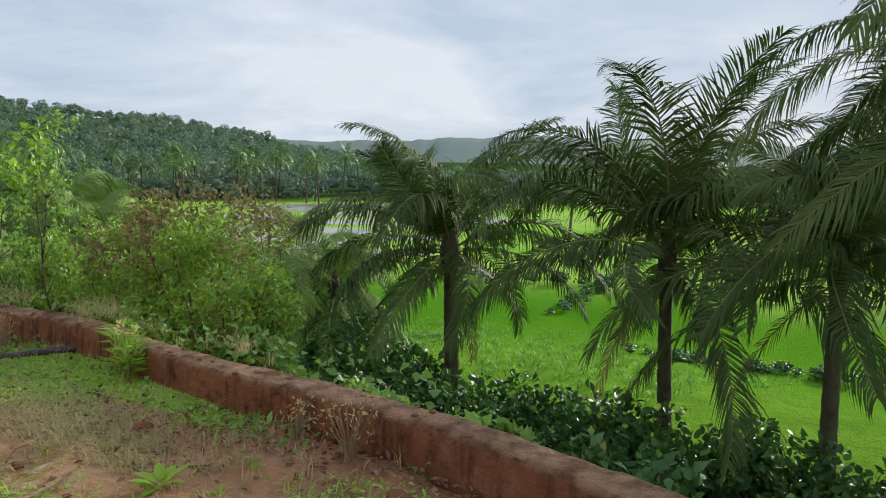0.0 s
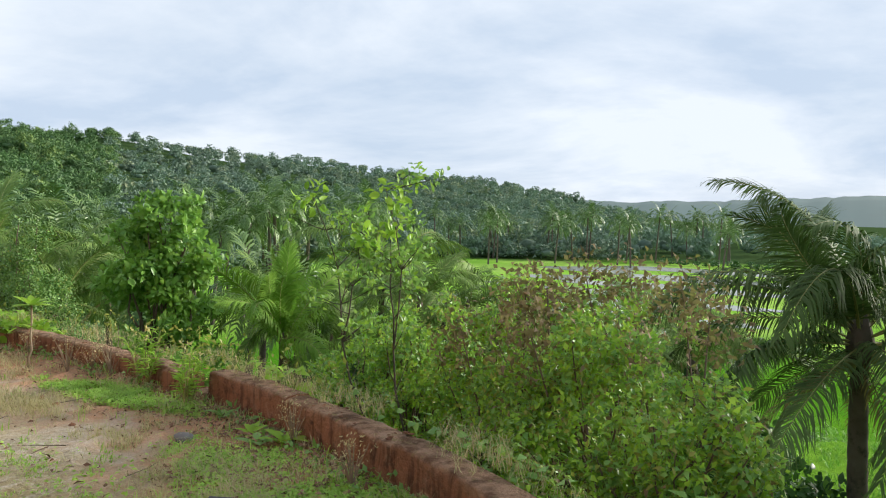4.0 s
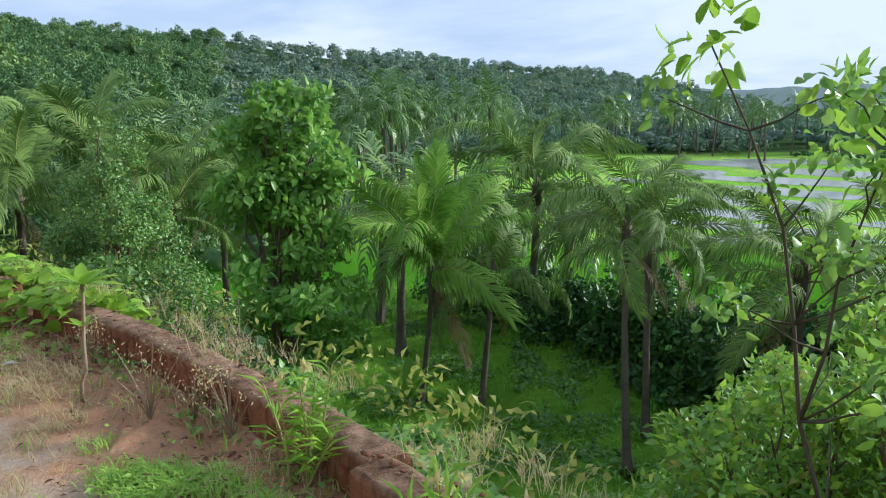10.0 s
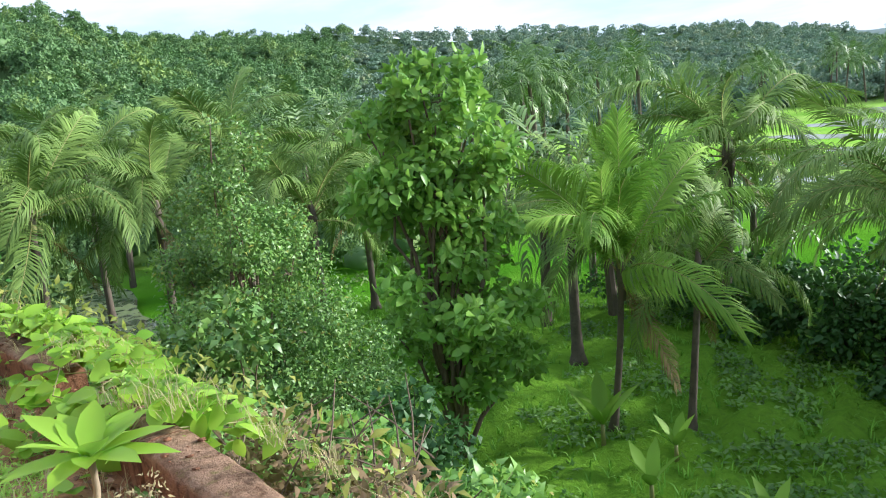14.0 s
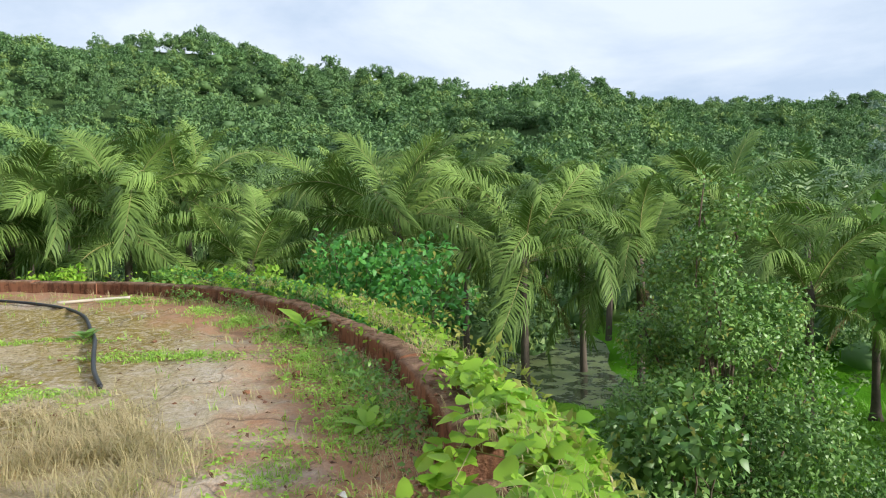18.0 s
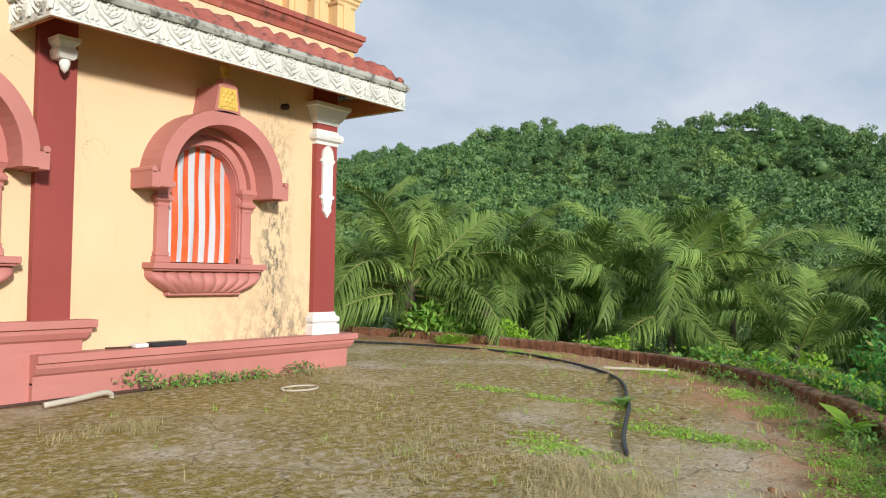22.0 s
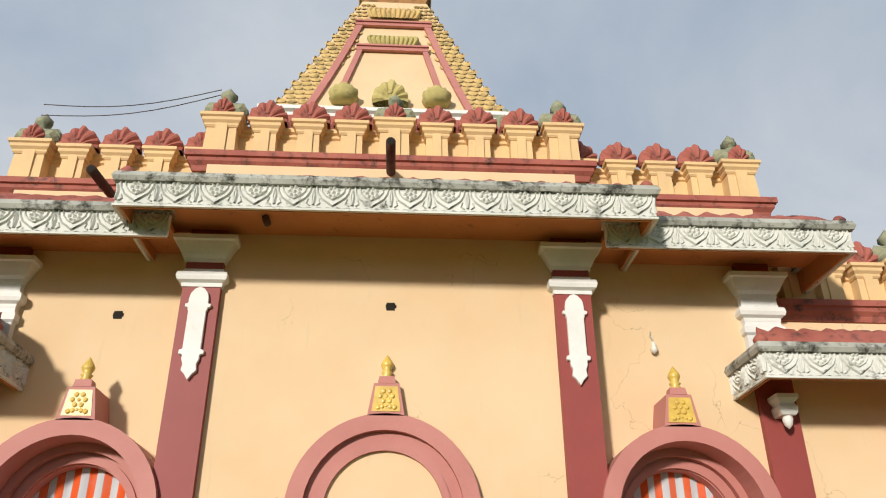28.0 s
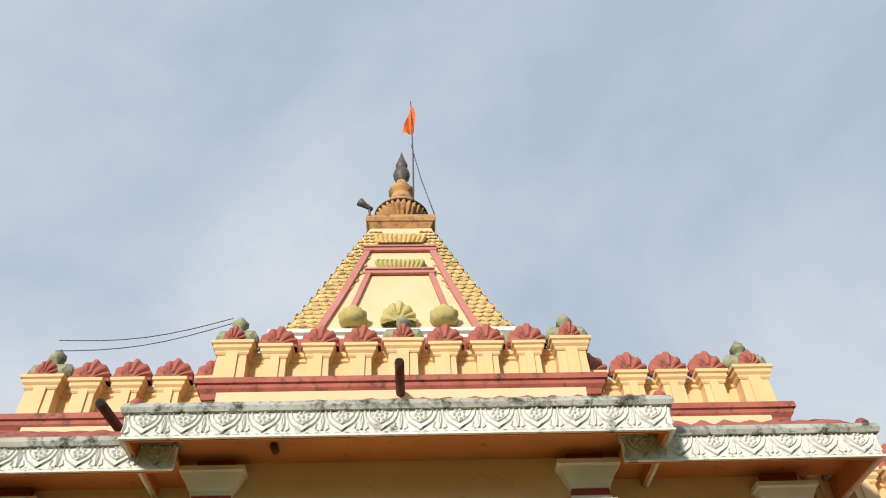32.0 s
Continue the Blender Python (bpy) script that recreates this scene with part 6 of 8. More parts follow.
def palm(base, hub, label, seed, n=22, size=1.0, young=False, old=1.0, lean=0.9, dark=False, dry=1, r=0.115, nuts=False, group="coconut palms below the wall"):
    r_ = random.Random(seed)
    p = thing("coconut_palm", base, label, "palm tree", group)
    base_v = Vector(base)
    palm_trunk(base, hub, r * 1.15, r * 0.85, M["trunk"], p)
    bm = bmesh.new()
    hv = Vector(hub)
    lathe(bm, hv.x, hv.y, [(r * 0.85, hv.z - 0.6), (r * 1.2, hv.z - 0.3), (r * 1.3, hv.z - 0.05), (r * 0.95, hv.z + 0.2), (r * 0.35, hv.z + 0.5)], 12, 6, 0.3)
    part("crown_heart", bm, M["trunk"], p, "fibrous brown crown heart", smooth=True)
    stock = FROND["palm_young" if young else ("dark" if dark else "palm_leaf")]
    for i in range(n):
        age = (i + 0.5) / n
        k = min(len(AGES) - 1, int(age ** lean * len(AGES) * old))
        o = new("frond", stock[k * 2 + r_.randrange(2)])
        o.parent = p
        az = i * 137.508 + r_.uniform(-14, 14) + seed * 31
        tilt = r_.uniform(-7, 7)
        sc = size * r_.uniform(0.88, 1.1) * (0.85 if k == 0 else 1.0)
        o.matrix_local = Matrix.Translation(hv - base_v + Vector((0, 0, 0.12 - 0.3 * age))) @ Euler((radians(r_.uniform(-12, 12)), radians(tilt), radians(az)), "ZYX").to_matrix().to_4x4() @ Matrix.Rotation(radians(r_.uniform(-38, 38)), 4, "X") @ Matrix.Scale(sc, 4)
    for i in range(dry):
        o = new("frond", FROND["dry"][0])
        o.parent = p
        o["label"] = "dry brown hanging frond"
        o.matrix_local = Matrix.Translation(hv - base_v + Vector((0, 0, -0.3))) @ Euler((0, radians(r_.uniform(-5, 15)), radians(r_.uniform(0, 360))), "ZYX").to_matrix().to_4x4() @ Matrix.Scale(size * 0.8, 4)
    if nuts:
        for i in range(6):
            bm = bmesh.new()
            bmesh.ops.create_icosphere(bm, subdivisions=2, radius=0.11)
            bmesh.ops.scale(bm, verts=bm.verts[:], vec=(1, 1, 1.2))
            aa = i * 2.1
            bmesh.ops.translate(bm, verts=bm.verts[:], vec=hv + Vector((0.24 * math.cos(aa), 0.24 * math.sin(aa), -0.32 - 0.08 * (i % 3))))
            part("coconut", bm, M["rachis"], p, "green coconut", smooth=True)
    return p


def polar(az, r, z):
    return (-r * math.sin(radians(az)), r * math.cos(radians(az)), z)


def floor_at(x, y):
    return float(land_z(x, y))


def palm_at(x, y, hub_z, label, seed, dx=0.0, dy=0.0, **kw):
    palm((x, y, floor_at(x, y) - 0.05), (x + dx, y + dy, hub_z), label, seed, **kw)


PL = "coconut palm with feathery arching fronds below the wall"
palm_at(-8.6, 9.8, -1.75, "young bright green coconut palm with a dark trunk", 3, 0.25, 0.2, n=17, size=0.82, young=True, old=0.8, dry=2, r=0.06)
palm_at(-7.5, 10.7, -2.0, "short coconut palm with a pale flared trunk", 5, 0.0, 0.4, n=9, size=0.62, old=0.8, dry=1, r=0.065)
palm_at(-11.7, 12.1, -1.4, PL, 8, -0.2, 0.3, n=13, size=0.8, dry=0, old=0.8)
palm_at(-11.0, 16.9, -0.5, "tall coconut palm beside the paddy field", 11, 0.3, 0, n=20, size=0.95, dry=1)
palm_at(-3.3, 10.1, -0.35, "slender grey coconut palm on the orchard edge", 14, -0.2, 0.0, n=14, size=0.52, dry=2, old=0.8, r=0.062)
palm_at(-3.95, 11.9, -0.9, "slender coconut palm with a dark trunk on the orchard edge", 15, -0.1, 0.0, n=9, size=0.44, dry=1, old=0.8, r=0.07)
palm_at(-1.6, 13.5, -1.4, PL, 16, n=15, size=0.8, dry=1, old=0.85)
palm_at(-6.2, 15.5, -1.2, PL, 19, 0.3, n=14, size=0.85, old=0.85)
palm_at(6.15, 10.9, -0.1, "stocky coconut palm with backlit dark put into its leaves, dry hanging fronds", 21, -0.1, -0.3, n=28, size=0.95, lean=0.95, dark=True, old=0.95, dry=4, r=0.17, nuts=True)
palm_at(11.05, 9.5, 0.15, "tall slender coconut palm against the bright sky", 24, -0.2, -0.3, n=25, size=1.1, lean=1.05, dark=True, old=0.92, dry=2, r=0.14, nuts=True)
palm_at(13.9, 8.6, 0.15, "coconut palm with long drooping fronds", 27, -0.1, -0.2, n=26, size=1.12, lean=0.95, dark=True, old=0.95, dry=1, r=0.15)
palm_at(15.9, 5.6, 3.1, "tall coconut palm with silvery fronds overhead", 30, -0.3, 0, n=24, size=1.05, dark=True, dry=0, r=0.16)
palm_at(17.5, 13.0, 1.2, PL, 33, n=20, size=1.0)
palm_at(-0.3, 17.0, -2.2, PL, 35, n=18, size=0.8)
palm_at(2.6, 12.0, -1.5, "small palm half hidden by bushes", 36, n=16, size=0.75, dry=0)
palm_at(-21.6, 2.52, -0.3, "coconut palm with a dark trunk beside the pond", 38, 0.1, 0, n=18, size=1.06, old=0.86, dry=1, nuts=True)
# palms beyond the curving wall
for i, (az, r, hz, sz) in enumerate([(92.4, 23, 0.4, 1.0), (103, 22, -0.5, 0.75), (111, 23, 0.7, 1.05), (118, 24, 0.7, 1.0), (124, 22, 0.6, 1.0), (129.6, 20.5, 1.2, 1.0), (107, 28, 1.2, 1.0), (97, 29, 1.0, 1.0), (114, 30, 1.4, 1.0), (121.5, 29, 1.3, 1.0),
                                       (87.5, 29, 0.8, 0.95), (127, 28, 1.6, 1.0), (133.5, 24, 1.2, 1.0), (75, 24, -0.9, 0.95), (69, 28, -0.2, 1.05), (64, 22, -1.4, 0.9), (79, 31, 0.4, 0.95), (60, 27, -1.6, 0.9)]):
    x, y, _ = polar(az, r, 0)
    palm_at(x, y, hz, "broad coconut palm rising behind the boundary wall" if az > 85 else "coconut palm in the orchard", 50 + i * 3, n=17, size=sz * 1.06, old=0.86, lean=1.0, dry=i % 2, group="coconut palms beyond the wall")

# far palms share three crowns
FARC = []
for j in range(3):
    pcs = []
    for i in range(17):
        lift, droop, hang = AGES[min(6, int(((i + 0.5) / 17) ** 0.85 * 7))]
        (v, t), (sv, st) = frond_data(3.3, lift, droop, 16, 0.85, hang, 200 + i + j * 40, 0.11)
        az = radians(i * 137.5 + 40 * j + 9 * math.sin(i * 5.0))
        Rm = np.array([[math.cos(az), -math.sin(az), 0], [math.sin(az), math.cos(az), 0], [0, 0, 1]])
        pcs.append((v @ Rm.T, t, M["palm_leaf"]))
    FARC.append(mesh_of("crown", [(*join([(p[0], p[1]) for p in pcs]), M["palm_far"])]))
bm = bmesh.new()
tube(bm, [(0, 0, -1), (0.03, 0.02, -0.5), (0, 0, 0)], [0.14, 0.11, 0.10], 7)
FART = bpy.data.meshes.new("trunk")
bm.to_mesh(FART)
bm.free()
FART.materials.append(M["trunk"])


def far_palm(x, y, h, seed, size=1.0):
    r_ = random.Random(seed)
    z = floor_at(x, y)
    p = thing("coconut_palm", (x, y, z - 0.1), "distant slender coconut palm in the grove", "palm tree", "far palm grove")
    p.rotation_euler = (radians(r_.uniform(-5, 5)), radians(r_.uniform(-5, 5)), r_.uniform(0, 6))
    c = new("crown", FARC[r_.randrange(3)])
    c.parent, c.location, c.scale = p, (0, 0, h), (size, size, size)
    t = new("trunk", FART)
    t.parent, t.location, t.scale = p, (0, 0, h), (1.2, 1.2, h)


r_f = random.Random(12)
for az0, az1, ra, rb, ha, hb, n in ((39, 54, 46, 75, 6.5, 9.0, 24), (96, 112, 38, 55, 5.5, 8.0, 24), (112, 134, 34, 55, 4.5, 7.0, 26), (84, 97, 38, 55, 5.0, 7.0, 12), (55, 84, 34, 60, 4.0, 7.0, 26), (14, 40, 120, 165, 6, 9, 36), (-30, 14, 60, 150, 5, 9, 20), (30, 48, 20, 34, 2.6, 4.2, 7)):
    for i in range(n):
        az, r = r_f.uniform(az0, az1), r_f.uniform(ra, rb)
        x, y, _ = polar(az, r, 0)
        far_palm(x, y, r_f.uniform(ha, hb), r_f.randrange(9999), r_f.uniform(0.85, 1.1))

# ---- woods on the hills ----
def clump_soup(p, way, face, size):
    """Leaf sprays as pointed three-cornered patches."""
    side = unit(np.cross(way, face))
    v = np.stack([p - way * size * 0.45 - side * size * 0.3, p - way * size * 0.3 + side * size * 0.34 + face * size * 0.1, p + way * size * 0.62], 1).reshape(-1, 3)
    return v, np.arange(len(p) * 3).reshape(-1, 3)


def crown_template(n, clump, seed, nb=20, flat=0.6):
    """A tree crown of radius about 1: leaf sprays over many small billows, round a dark lumpy body."""
    r_ = np.random.default_rng(seed)
    c = unit(r_.normal(size=(nb, 3)) + np.array([0, 0, 0.45])) * np.array([0.74, 0.74, flat]) * (0.45 + 0.55 * r_.random((nb, 1)) ** 0.6)
    rb_ = (0.8 + 0.6 * r_.random(nb)) / nb ** 0.5
    k = r_.integers(0, nb, n)
    d = unit(r_.normal(size=(n, 3)) + np.array([0, 0, 0.4]))
    p = c[k] + d * rb_[k][:, None] * (0.5 + 0.65 * r_.random((n, 1)))
    way = unit(d * 0.5 + r_.normal(size=(n, 3)) * 0.8)
    v, t = clump_soup(p, way, unit(d + 0.3 * r_.normal(size=(n, 3))), clump * (0.6 + 0.8 * r_.random((n, 1))))
    lobe = np.repeat(k, 3)
    bm_ = bmesh.new()
    q = bmesh.ops.create_icosphere(bm_, subdivisions=1, radius=0.46)["verts"]
    for u in q:
        u.co *= 1 + 0.3 * r_.uniform(-1, 1)
        u.co.z = u.co.z * flat - 0.12
    bm_.verts.index_update()
    cv = np.array([u.co[:] for u in bm_.verts])
    ct = np.array([[u.index for u in f.verts] for f in bm_.faces])
    bm_.free()
    v, t = join([(v, t), (cv, ct)])
    lobe = np.concatenate([lobe, np.zeros(len(cv), int)])
    return v, t, np.concatenate([[0.0], r_.random(nb - 1)])[lobe]


def wood(name, label, spots, templates, mat, seed):
    """Many crowns as one mesh: spots are x, y, radius, squash."""
    r_ = np.random.default_rng(seed)
    out, tones = [], []
    for x, y, rad_, sq in spots:
        v, t, lt = templates[r_.integers(len(templates))]
        a = r_.random() * 2 * PI
        Rm = np.array([[math.cos(a), -math.sin(a), 0], [math.sin(a), math.cos(a), 0], [0, 0, 1]])
        z = floor_at(x, y)
        out.append((v @ Rm.T * np.array([rad_, rad_, rad_ * sq]) + np.array([x, y, z + rad_ * sq * 0.62]), t))
        tones.append(0.35 * lt + 0.65 * r_.random())
    v, t = join(out)
    ob = soup(name, v, t, mat)
    ob.data.attributes.new("tone", "FLOAT", "POINT").data.foreach_set("value", np.concatenate(tones).astype(np.float32))
    return tagged(ob, label, "woodland", kind="stuff")


TN = [crown_template(520, 0.15, 300 + i, 14 + 3 * i, 0.5 + 0.05 * i) for i in range(7)]
TF = [crown_template(850, 0.10, 340 + i, 26 + 4 * i, 0.55 + 0.06 * i) for i in range(6)]
TM = [crown_template(130, 0.25, 320 + i, 10 + i, 0.6) for i in range(5)]
r_t = np.random.default_rng(21)


def spread(az0, az1, step, f0, f1, rmin, rmax):
    """Places over a hillside between parts f0 and f1 of the way from its foot to its ridge."""
    res = []
    az = az0
    while az < az1:
        f, R = np.interp(az, AZ, FOOT), np.interp(az, AZ, DIST)
        r = f + (R - f) * f0
        end = f + (R - f) * f1
        while r < end:
            a2 = az + r_t.normal() * 0.4 * step / r * 57
            r2 = r + r_t.normal() * step * 0.35
            res.append((-r2 * math.sin(radians(a2)), r2 * math.cos(radians(a2)), (rmin + (rmax - rmin) * r_t.random() ** 1.6) * (1 + 0.3 * (r_t.random() > 0.95)), r_t.uniform(0.7, 1.15)))
            r += step * r_t.uniform(0.8, 1.25)
        az += step / max(60.0, f + (R - f) * 0.45) * 57.3
    return res


wood("hill_woodland", "dense green broadleaf trees on the near hill", spread(60, 146, 4.0, 0.25, 1.0, 1.9, 4.0) + spread(60, 146, 3.4, 0.97, 1.06, 1.6, 3.4), TN, M["wood_near"], 1)
wood("hill_woodland", "lush broadleaf trees at the foot of the hill", spread(60, 146, 3.5, 0.0, 0.27, 1.6, 3.8), TF, M["wood_near"], 6)
wood("hill_woodland", "wooded ridge across the valley, haze put into its bluish green", spread(22, 60, 4.6, 0.0, 1.06, 1.8, 3.6), TM, M["wood_mid"], 2)
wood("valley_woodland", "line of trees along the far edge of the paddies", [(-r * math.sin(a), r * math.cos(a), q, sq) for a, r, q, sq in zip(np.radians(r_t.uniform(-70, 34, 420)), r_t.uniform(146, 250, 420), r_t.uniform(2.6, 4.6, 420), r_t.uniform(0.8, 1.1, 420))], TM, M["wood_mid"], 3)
wood("valley_woodland", "trees scattered round the orchard edge", [(*polar(a, r, 0)[:2], q, 1.0) for a, r, q in zip(r_t.uniform(56, 138, 70), r_t.uniform(33, 46, 70), r_t.uniform(1.6, 2.8, 70))], TF, M["wood_near"], 4)
wood("valley_woodland", "distant trees behind the yard", [(*polar(a, r, 0)[:2], q, 1.0) for a, r, q in zip(r_t.uniform(146, 290, 160), r_t.uniform(60, 160, 160), r_t.uniform(3, 5, 160))], TM, M["wood_near"], 5)

# far ridge across the end of the valley, its haze carried by the colour
fa = np.radians(np.linspace(-75, 40, 240))
el = 1.35 + 0.28 * np.sin(fa * 5 + 1) + 0.15 * np.sin(fa * 13) + 0.05 * np.sin(fa * 57) + 0.03 * rng.normal(size=fa.size)
el *= smooth01(0.75, 0.45, fa) * 0.9 + 0.1
top = 1.6 + 1700 * np.tan(np.radians(el))
fx, fy = -np.sin(fa), np.cos(fa)
rows = [np.stack([fx * r, fy * r, z], -1) for r, z in ((1150, -8 + 0 * top), (1350, top * 0.35), (1550, top * 0.75), (1700, top), (1900, top * 0.5))]
v = np.concatenate(rows)
n = fa.size
t = np.array([q for j in range(4) for i in range(n - 1) for q in ((j * n + i, j * n + i + 1, (j + 1) * n + i + 1), (j * n + i, (j + 1) * n + i + 1, (j + 1) * n + i))])
tagged(soup("backdrop", v, t, M["wood_far"], smooth=True), "wooded ridge on the horizon, haze put into its blue-green", "hills", kind="structure")


# ---- bushes and broadleaf trees ----
def leaves_at(centers, n, length, width, up=0.35, seed=0, droop=0.25, hollow=0.0, blade=leaf_soup):
    """Leaves filling blobs (x, y, z, rx, ry, rz)."""
    r_ = np.random.default_rng(seed)
    c = np.array(centers, float)
    vol = (c[:, 3] * c[:, 4] * c[:, 5]) ** 0.72
    k = r_.choice(len(c), n, p=vol / vol.sum())
    d = unit(r_.normal(size=(n, 3)))
    rad_ = (hollow + (1 - hollow) * r_.random((n, 1)) ** 0.5) * (0.9 + 0.35 * r_.random((n, 1)) ** 3)
    p = c[k, :3] + d * rad_ * c[k, 3:]
    way = unit(d * 0.7 + r_.normal(size=(n, 3)) * 0.6 + np.array([0, 0, 0.05]))
    face = unit(d * 0.6 + np.array([0, 0, 1.0]) * up + r_.normal(size=(n, 3)) * 0.35)
    return blade(p, way, face, length * (0.65 + 0.7 * r_.random(n)), width * (0.7 + 0.6 * r_.random(n)), 0.18, droop)


def twigs(base, centers, r0, seed, parent, mat=None, extra=2):
    """Branches from a foot to each blob, with side twigs."""
    r_ = random.Random(seed)
    base = Vector(base)
    for c in centers:
        tip = Vector(c[:3]) + Vector((0, 0, c[5] * 0.6))
        bm = bmesh.new()
        pts = []
        for i in range(7):
            v_ = i / 6
            p = base.lerp(tip, v_) + Vector((r_.uniform(-1, 1), r_.uniform(-1, 1), 0)) * 0.07 * math.sin(PI * v_) * (tip - base).length * 0.5
            p.z += 0.12 * (tip.z - base.z) * math.sin(PI * v_)
            pts.append(p)
        tube(bm, pts, [r0 * (1 - 0.8 * i / 6) for i in range(7)], 6)
        for e in range(extra):
            i = r_.randrange(2, 6)
            q = pts[i] + Vector((r_.uniform(-1, 1) * c[3], r_.uniform(-1, 1) * c[4], r_.uniform(0, 0.9) * c[5])) * 0.9
            tube(bm, [pts[i], pts[i].lerp(q, 0.5) + Vector((0, 0, 0.04)), q], [r0 * 0.4, r0 * 0.28, r0 * 0.1], 5)
        part("branch", bm, mat or M["bark"], parent, smooth=True)


def shrub(name, base, label, category, centers, specs, r0=0.03, seed=0, mat=None, group="", extra=2, up=0.35):
    """specs: (leaf count, length, width, material[, part name])."""
    t = thing(name, base, label, category, group)
    twigs(base, centers[::max(1, len(centers) // 22)], r0, seed, t, mat, extra)
    for i, sp in enumerate(specs):
        v, tr = leaves_at(centers, sp[0], sp[1], sp[2], up=up, seed=seed * 7 + i, hollow=0.4, blade=broad_blade if sp[1] > 0.15 else leaf_soup)
        soup(sp[4] if len(sp) > 4 else "crown", v, tr, M[sp[3]], t)
    return t


def blobs(cx, cy, z0, z1, r0, r1, n, seed, flat=0.8, lump=1.0):
    """Blobs heaped from z0 up to z1, r0 wide below and r1 above."""
    r_ = random.Random(seed)
    res = []
    for i in range(n):
        v_ = (i + 0.5) / n
        rr = r0 + (r1 - r0) * v_
        a, d = r_.uniform(0, 2 * PI), rr * math.sqrt(r_.random()) * 0.85
        s_ = rr * r_.uniform(0.38, 0.6) * lump
        res.append((cx + d * math.cos(a), cy + d * math.sin(a), z0 + (z1 - z0) * v_, s_, s_, s_ * flat))
    return res


# the small-leaved tree and the broad-leaved tree beside it
fz = floor_at(-8.3, 3.0)
cs = blobs(-8.3, 3.0, fz + 0.9, 0.2, 1.85, 1.35, 46, 3, 0.7, 0.55) + blobs(-8.3, 3.0, 0.1, 1.65, 1.1, 0.4, 24, 4, 0.9, 0.6) + [(-7.2, 3.3, -0.9, 0.6, 0.6, 0.5), (-6.9, 3.1, -1.6, 0.7, 0.7, 0.5), (-9.5, 2.6, -1.2, 0.6, 0.6, 0.5)]
shrub("small_leaved_tree", (-8.3, 3.0, fz), "bushy tree with small dark glossy leaves on the bank", "tree", cs, [(38000, 0.064, 0.034, "small_leaf"), (5200, 0.07, 0.038, "bush_leaf"), (1500, 0.066, 0.034, "yellow_leaf")], 0.035, 5)
fz = floor_at(-9.9, 7.2)
cs = blobs(-9.9, 7.2, fz + 1.3, 0.0, 1.8, 2.2, 36, 8, 0.6, 0.44) + blobs(-9.9, 7.2, -0.2, 2.3, 2.2, 0.9, 42, 9, 0.65, 0.46)
shrub("broad_leaved_tree", (-9.9, 7.2, fz), "tree with large drooping bright green leaves on the bank", "tree", cs, [(5200, 0.21, 0.12, "broad_leaf"), (4200, 0.17, 0.09, "bush_leaf")], 0.06, 9, extra=2, up=0.25)
# two thin saplings with sparse big leaves, and the mixed bush at their feet
for sx_, sy_, tx_, ty_, zt_, sd in ((3.68, 0.95, 3.40, 0.92, 2.16, 1), (3.3, 1.0, 2.36, 0.92, 2.12, 2)):
    zf = floor_at(sx_, sy_)
    t = thing("sapling", (sx_, sy_, zf), "thin sapling with sparse pale green leaves against the sky", "tree", "saplings behind the wall")
    r_ = random.Random(sd)
    b, e = Vector((sx_, sy_, zf)), Vector((tx_, ty_, zt_))
    pts = [b.lerp(e, i / 8) + Vector((0.05 * math.sin(i * 1.3), 0.05 * math.cos(i), 0)) for i in range(9)]
    bm = bmesh.new()
    tube(bm, pts, [0.015 - 0.0014 * i for i in range(9)], 7)
    part("trunk", bm, M["sapling_bark"], t, smooth=True)
    fork = pts[4] + Vector((0.2 if sd == 2 else -0.16, 0.1, (e.z - pts[4].z) * 0.72))
    pts2 = [pts[4].lerp(fork, i / 4) + Vector((0.02 * math.sin(i * 2.1), 0, 0.03 * math.sin(i * 0.8))) for i in range(5)]
    bm = bmesh.new()
    tube(bm, pts2, [0.0095 - 0.0016 * i for i in range(5)], 6)
    part("branch", bm, M["sapling_bark"], t, smooth=True)
    cl = [(e.x, e.y, e.z - 0.04, 0.2, 0.2, 0.17), (fork.x, fork.y, fork.z, 0.16, 0.16, 0.14)]
    for i in range(18):
        src = pts[r_.randrange(3, 9)] if i % 3 else pts2[r_.randrange(1, 5)]
        q = src + Vector((r_.uniform(-0.4, 0.4), r_.uniform(-0.4, 0.4), r_.uniform(0.08, 0.34)))
        bm = bmesh.new()
        tube(bm, [src, src.lerp(q, 0.3) + Vector((0, 0, -0.01)), src.lerp(q, 0.65) + Vector((r_.uniform(-0.03, 0.03), 0.02, 0.0)), q], [0.006, 0.0048, 0.0036, 0.002], 5)
        part("branch", bm, M["sapling_bark"], t, smooth=True)
        cl.append((q.x, q.y, q.z, 0.13, 0.13, 0.1))
    v, tr = leaves_at(cl[:2], 54, 0.105, 0.058, 0.4, sd + 55, blade=broad_blade)
    soup("crown", v, tr, M["creeper"], t, "larger light green leaves at the tip")
    v, tr = leaves_at(cl[2:], 400, 0.064, 0.036, 0.5, sd + 60, blade=broad_blade)
    soup("crown", v, tr, M["bush_leaf"], t)
    v, tr = leaves_at(cl[2:], 110, 0.064, 0.036, 0.5, sd + 70, blade=broad_blade)
    soup("crown", v, tr, M["creeper"], t)
BUSH = [(5.9, 0.35, 0.0, 1.25, 22), (5.0, 1.1, -0.1, 1.3, 24), (4.1, 1.6, -0.3, 1.0, 22), (6.7, -0.1, 0.0, 0.85, 16), (3.1, 1.8, -0.6, 0.85, 20), (2.3, 2.3, -1.4, 0.35, 16), (5.6, 2.2, -0.6, 0.9, 18), (4.4, 2.8, -1.4, 0.3, 18), (2.55, 1.55, -0.8, 0.45, 20)]
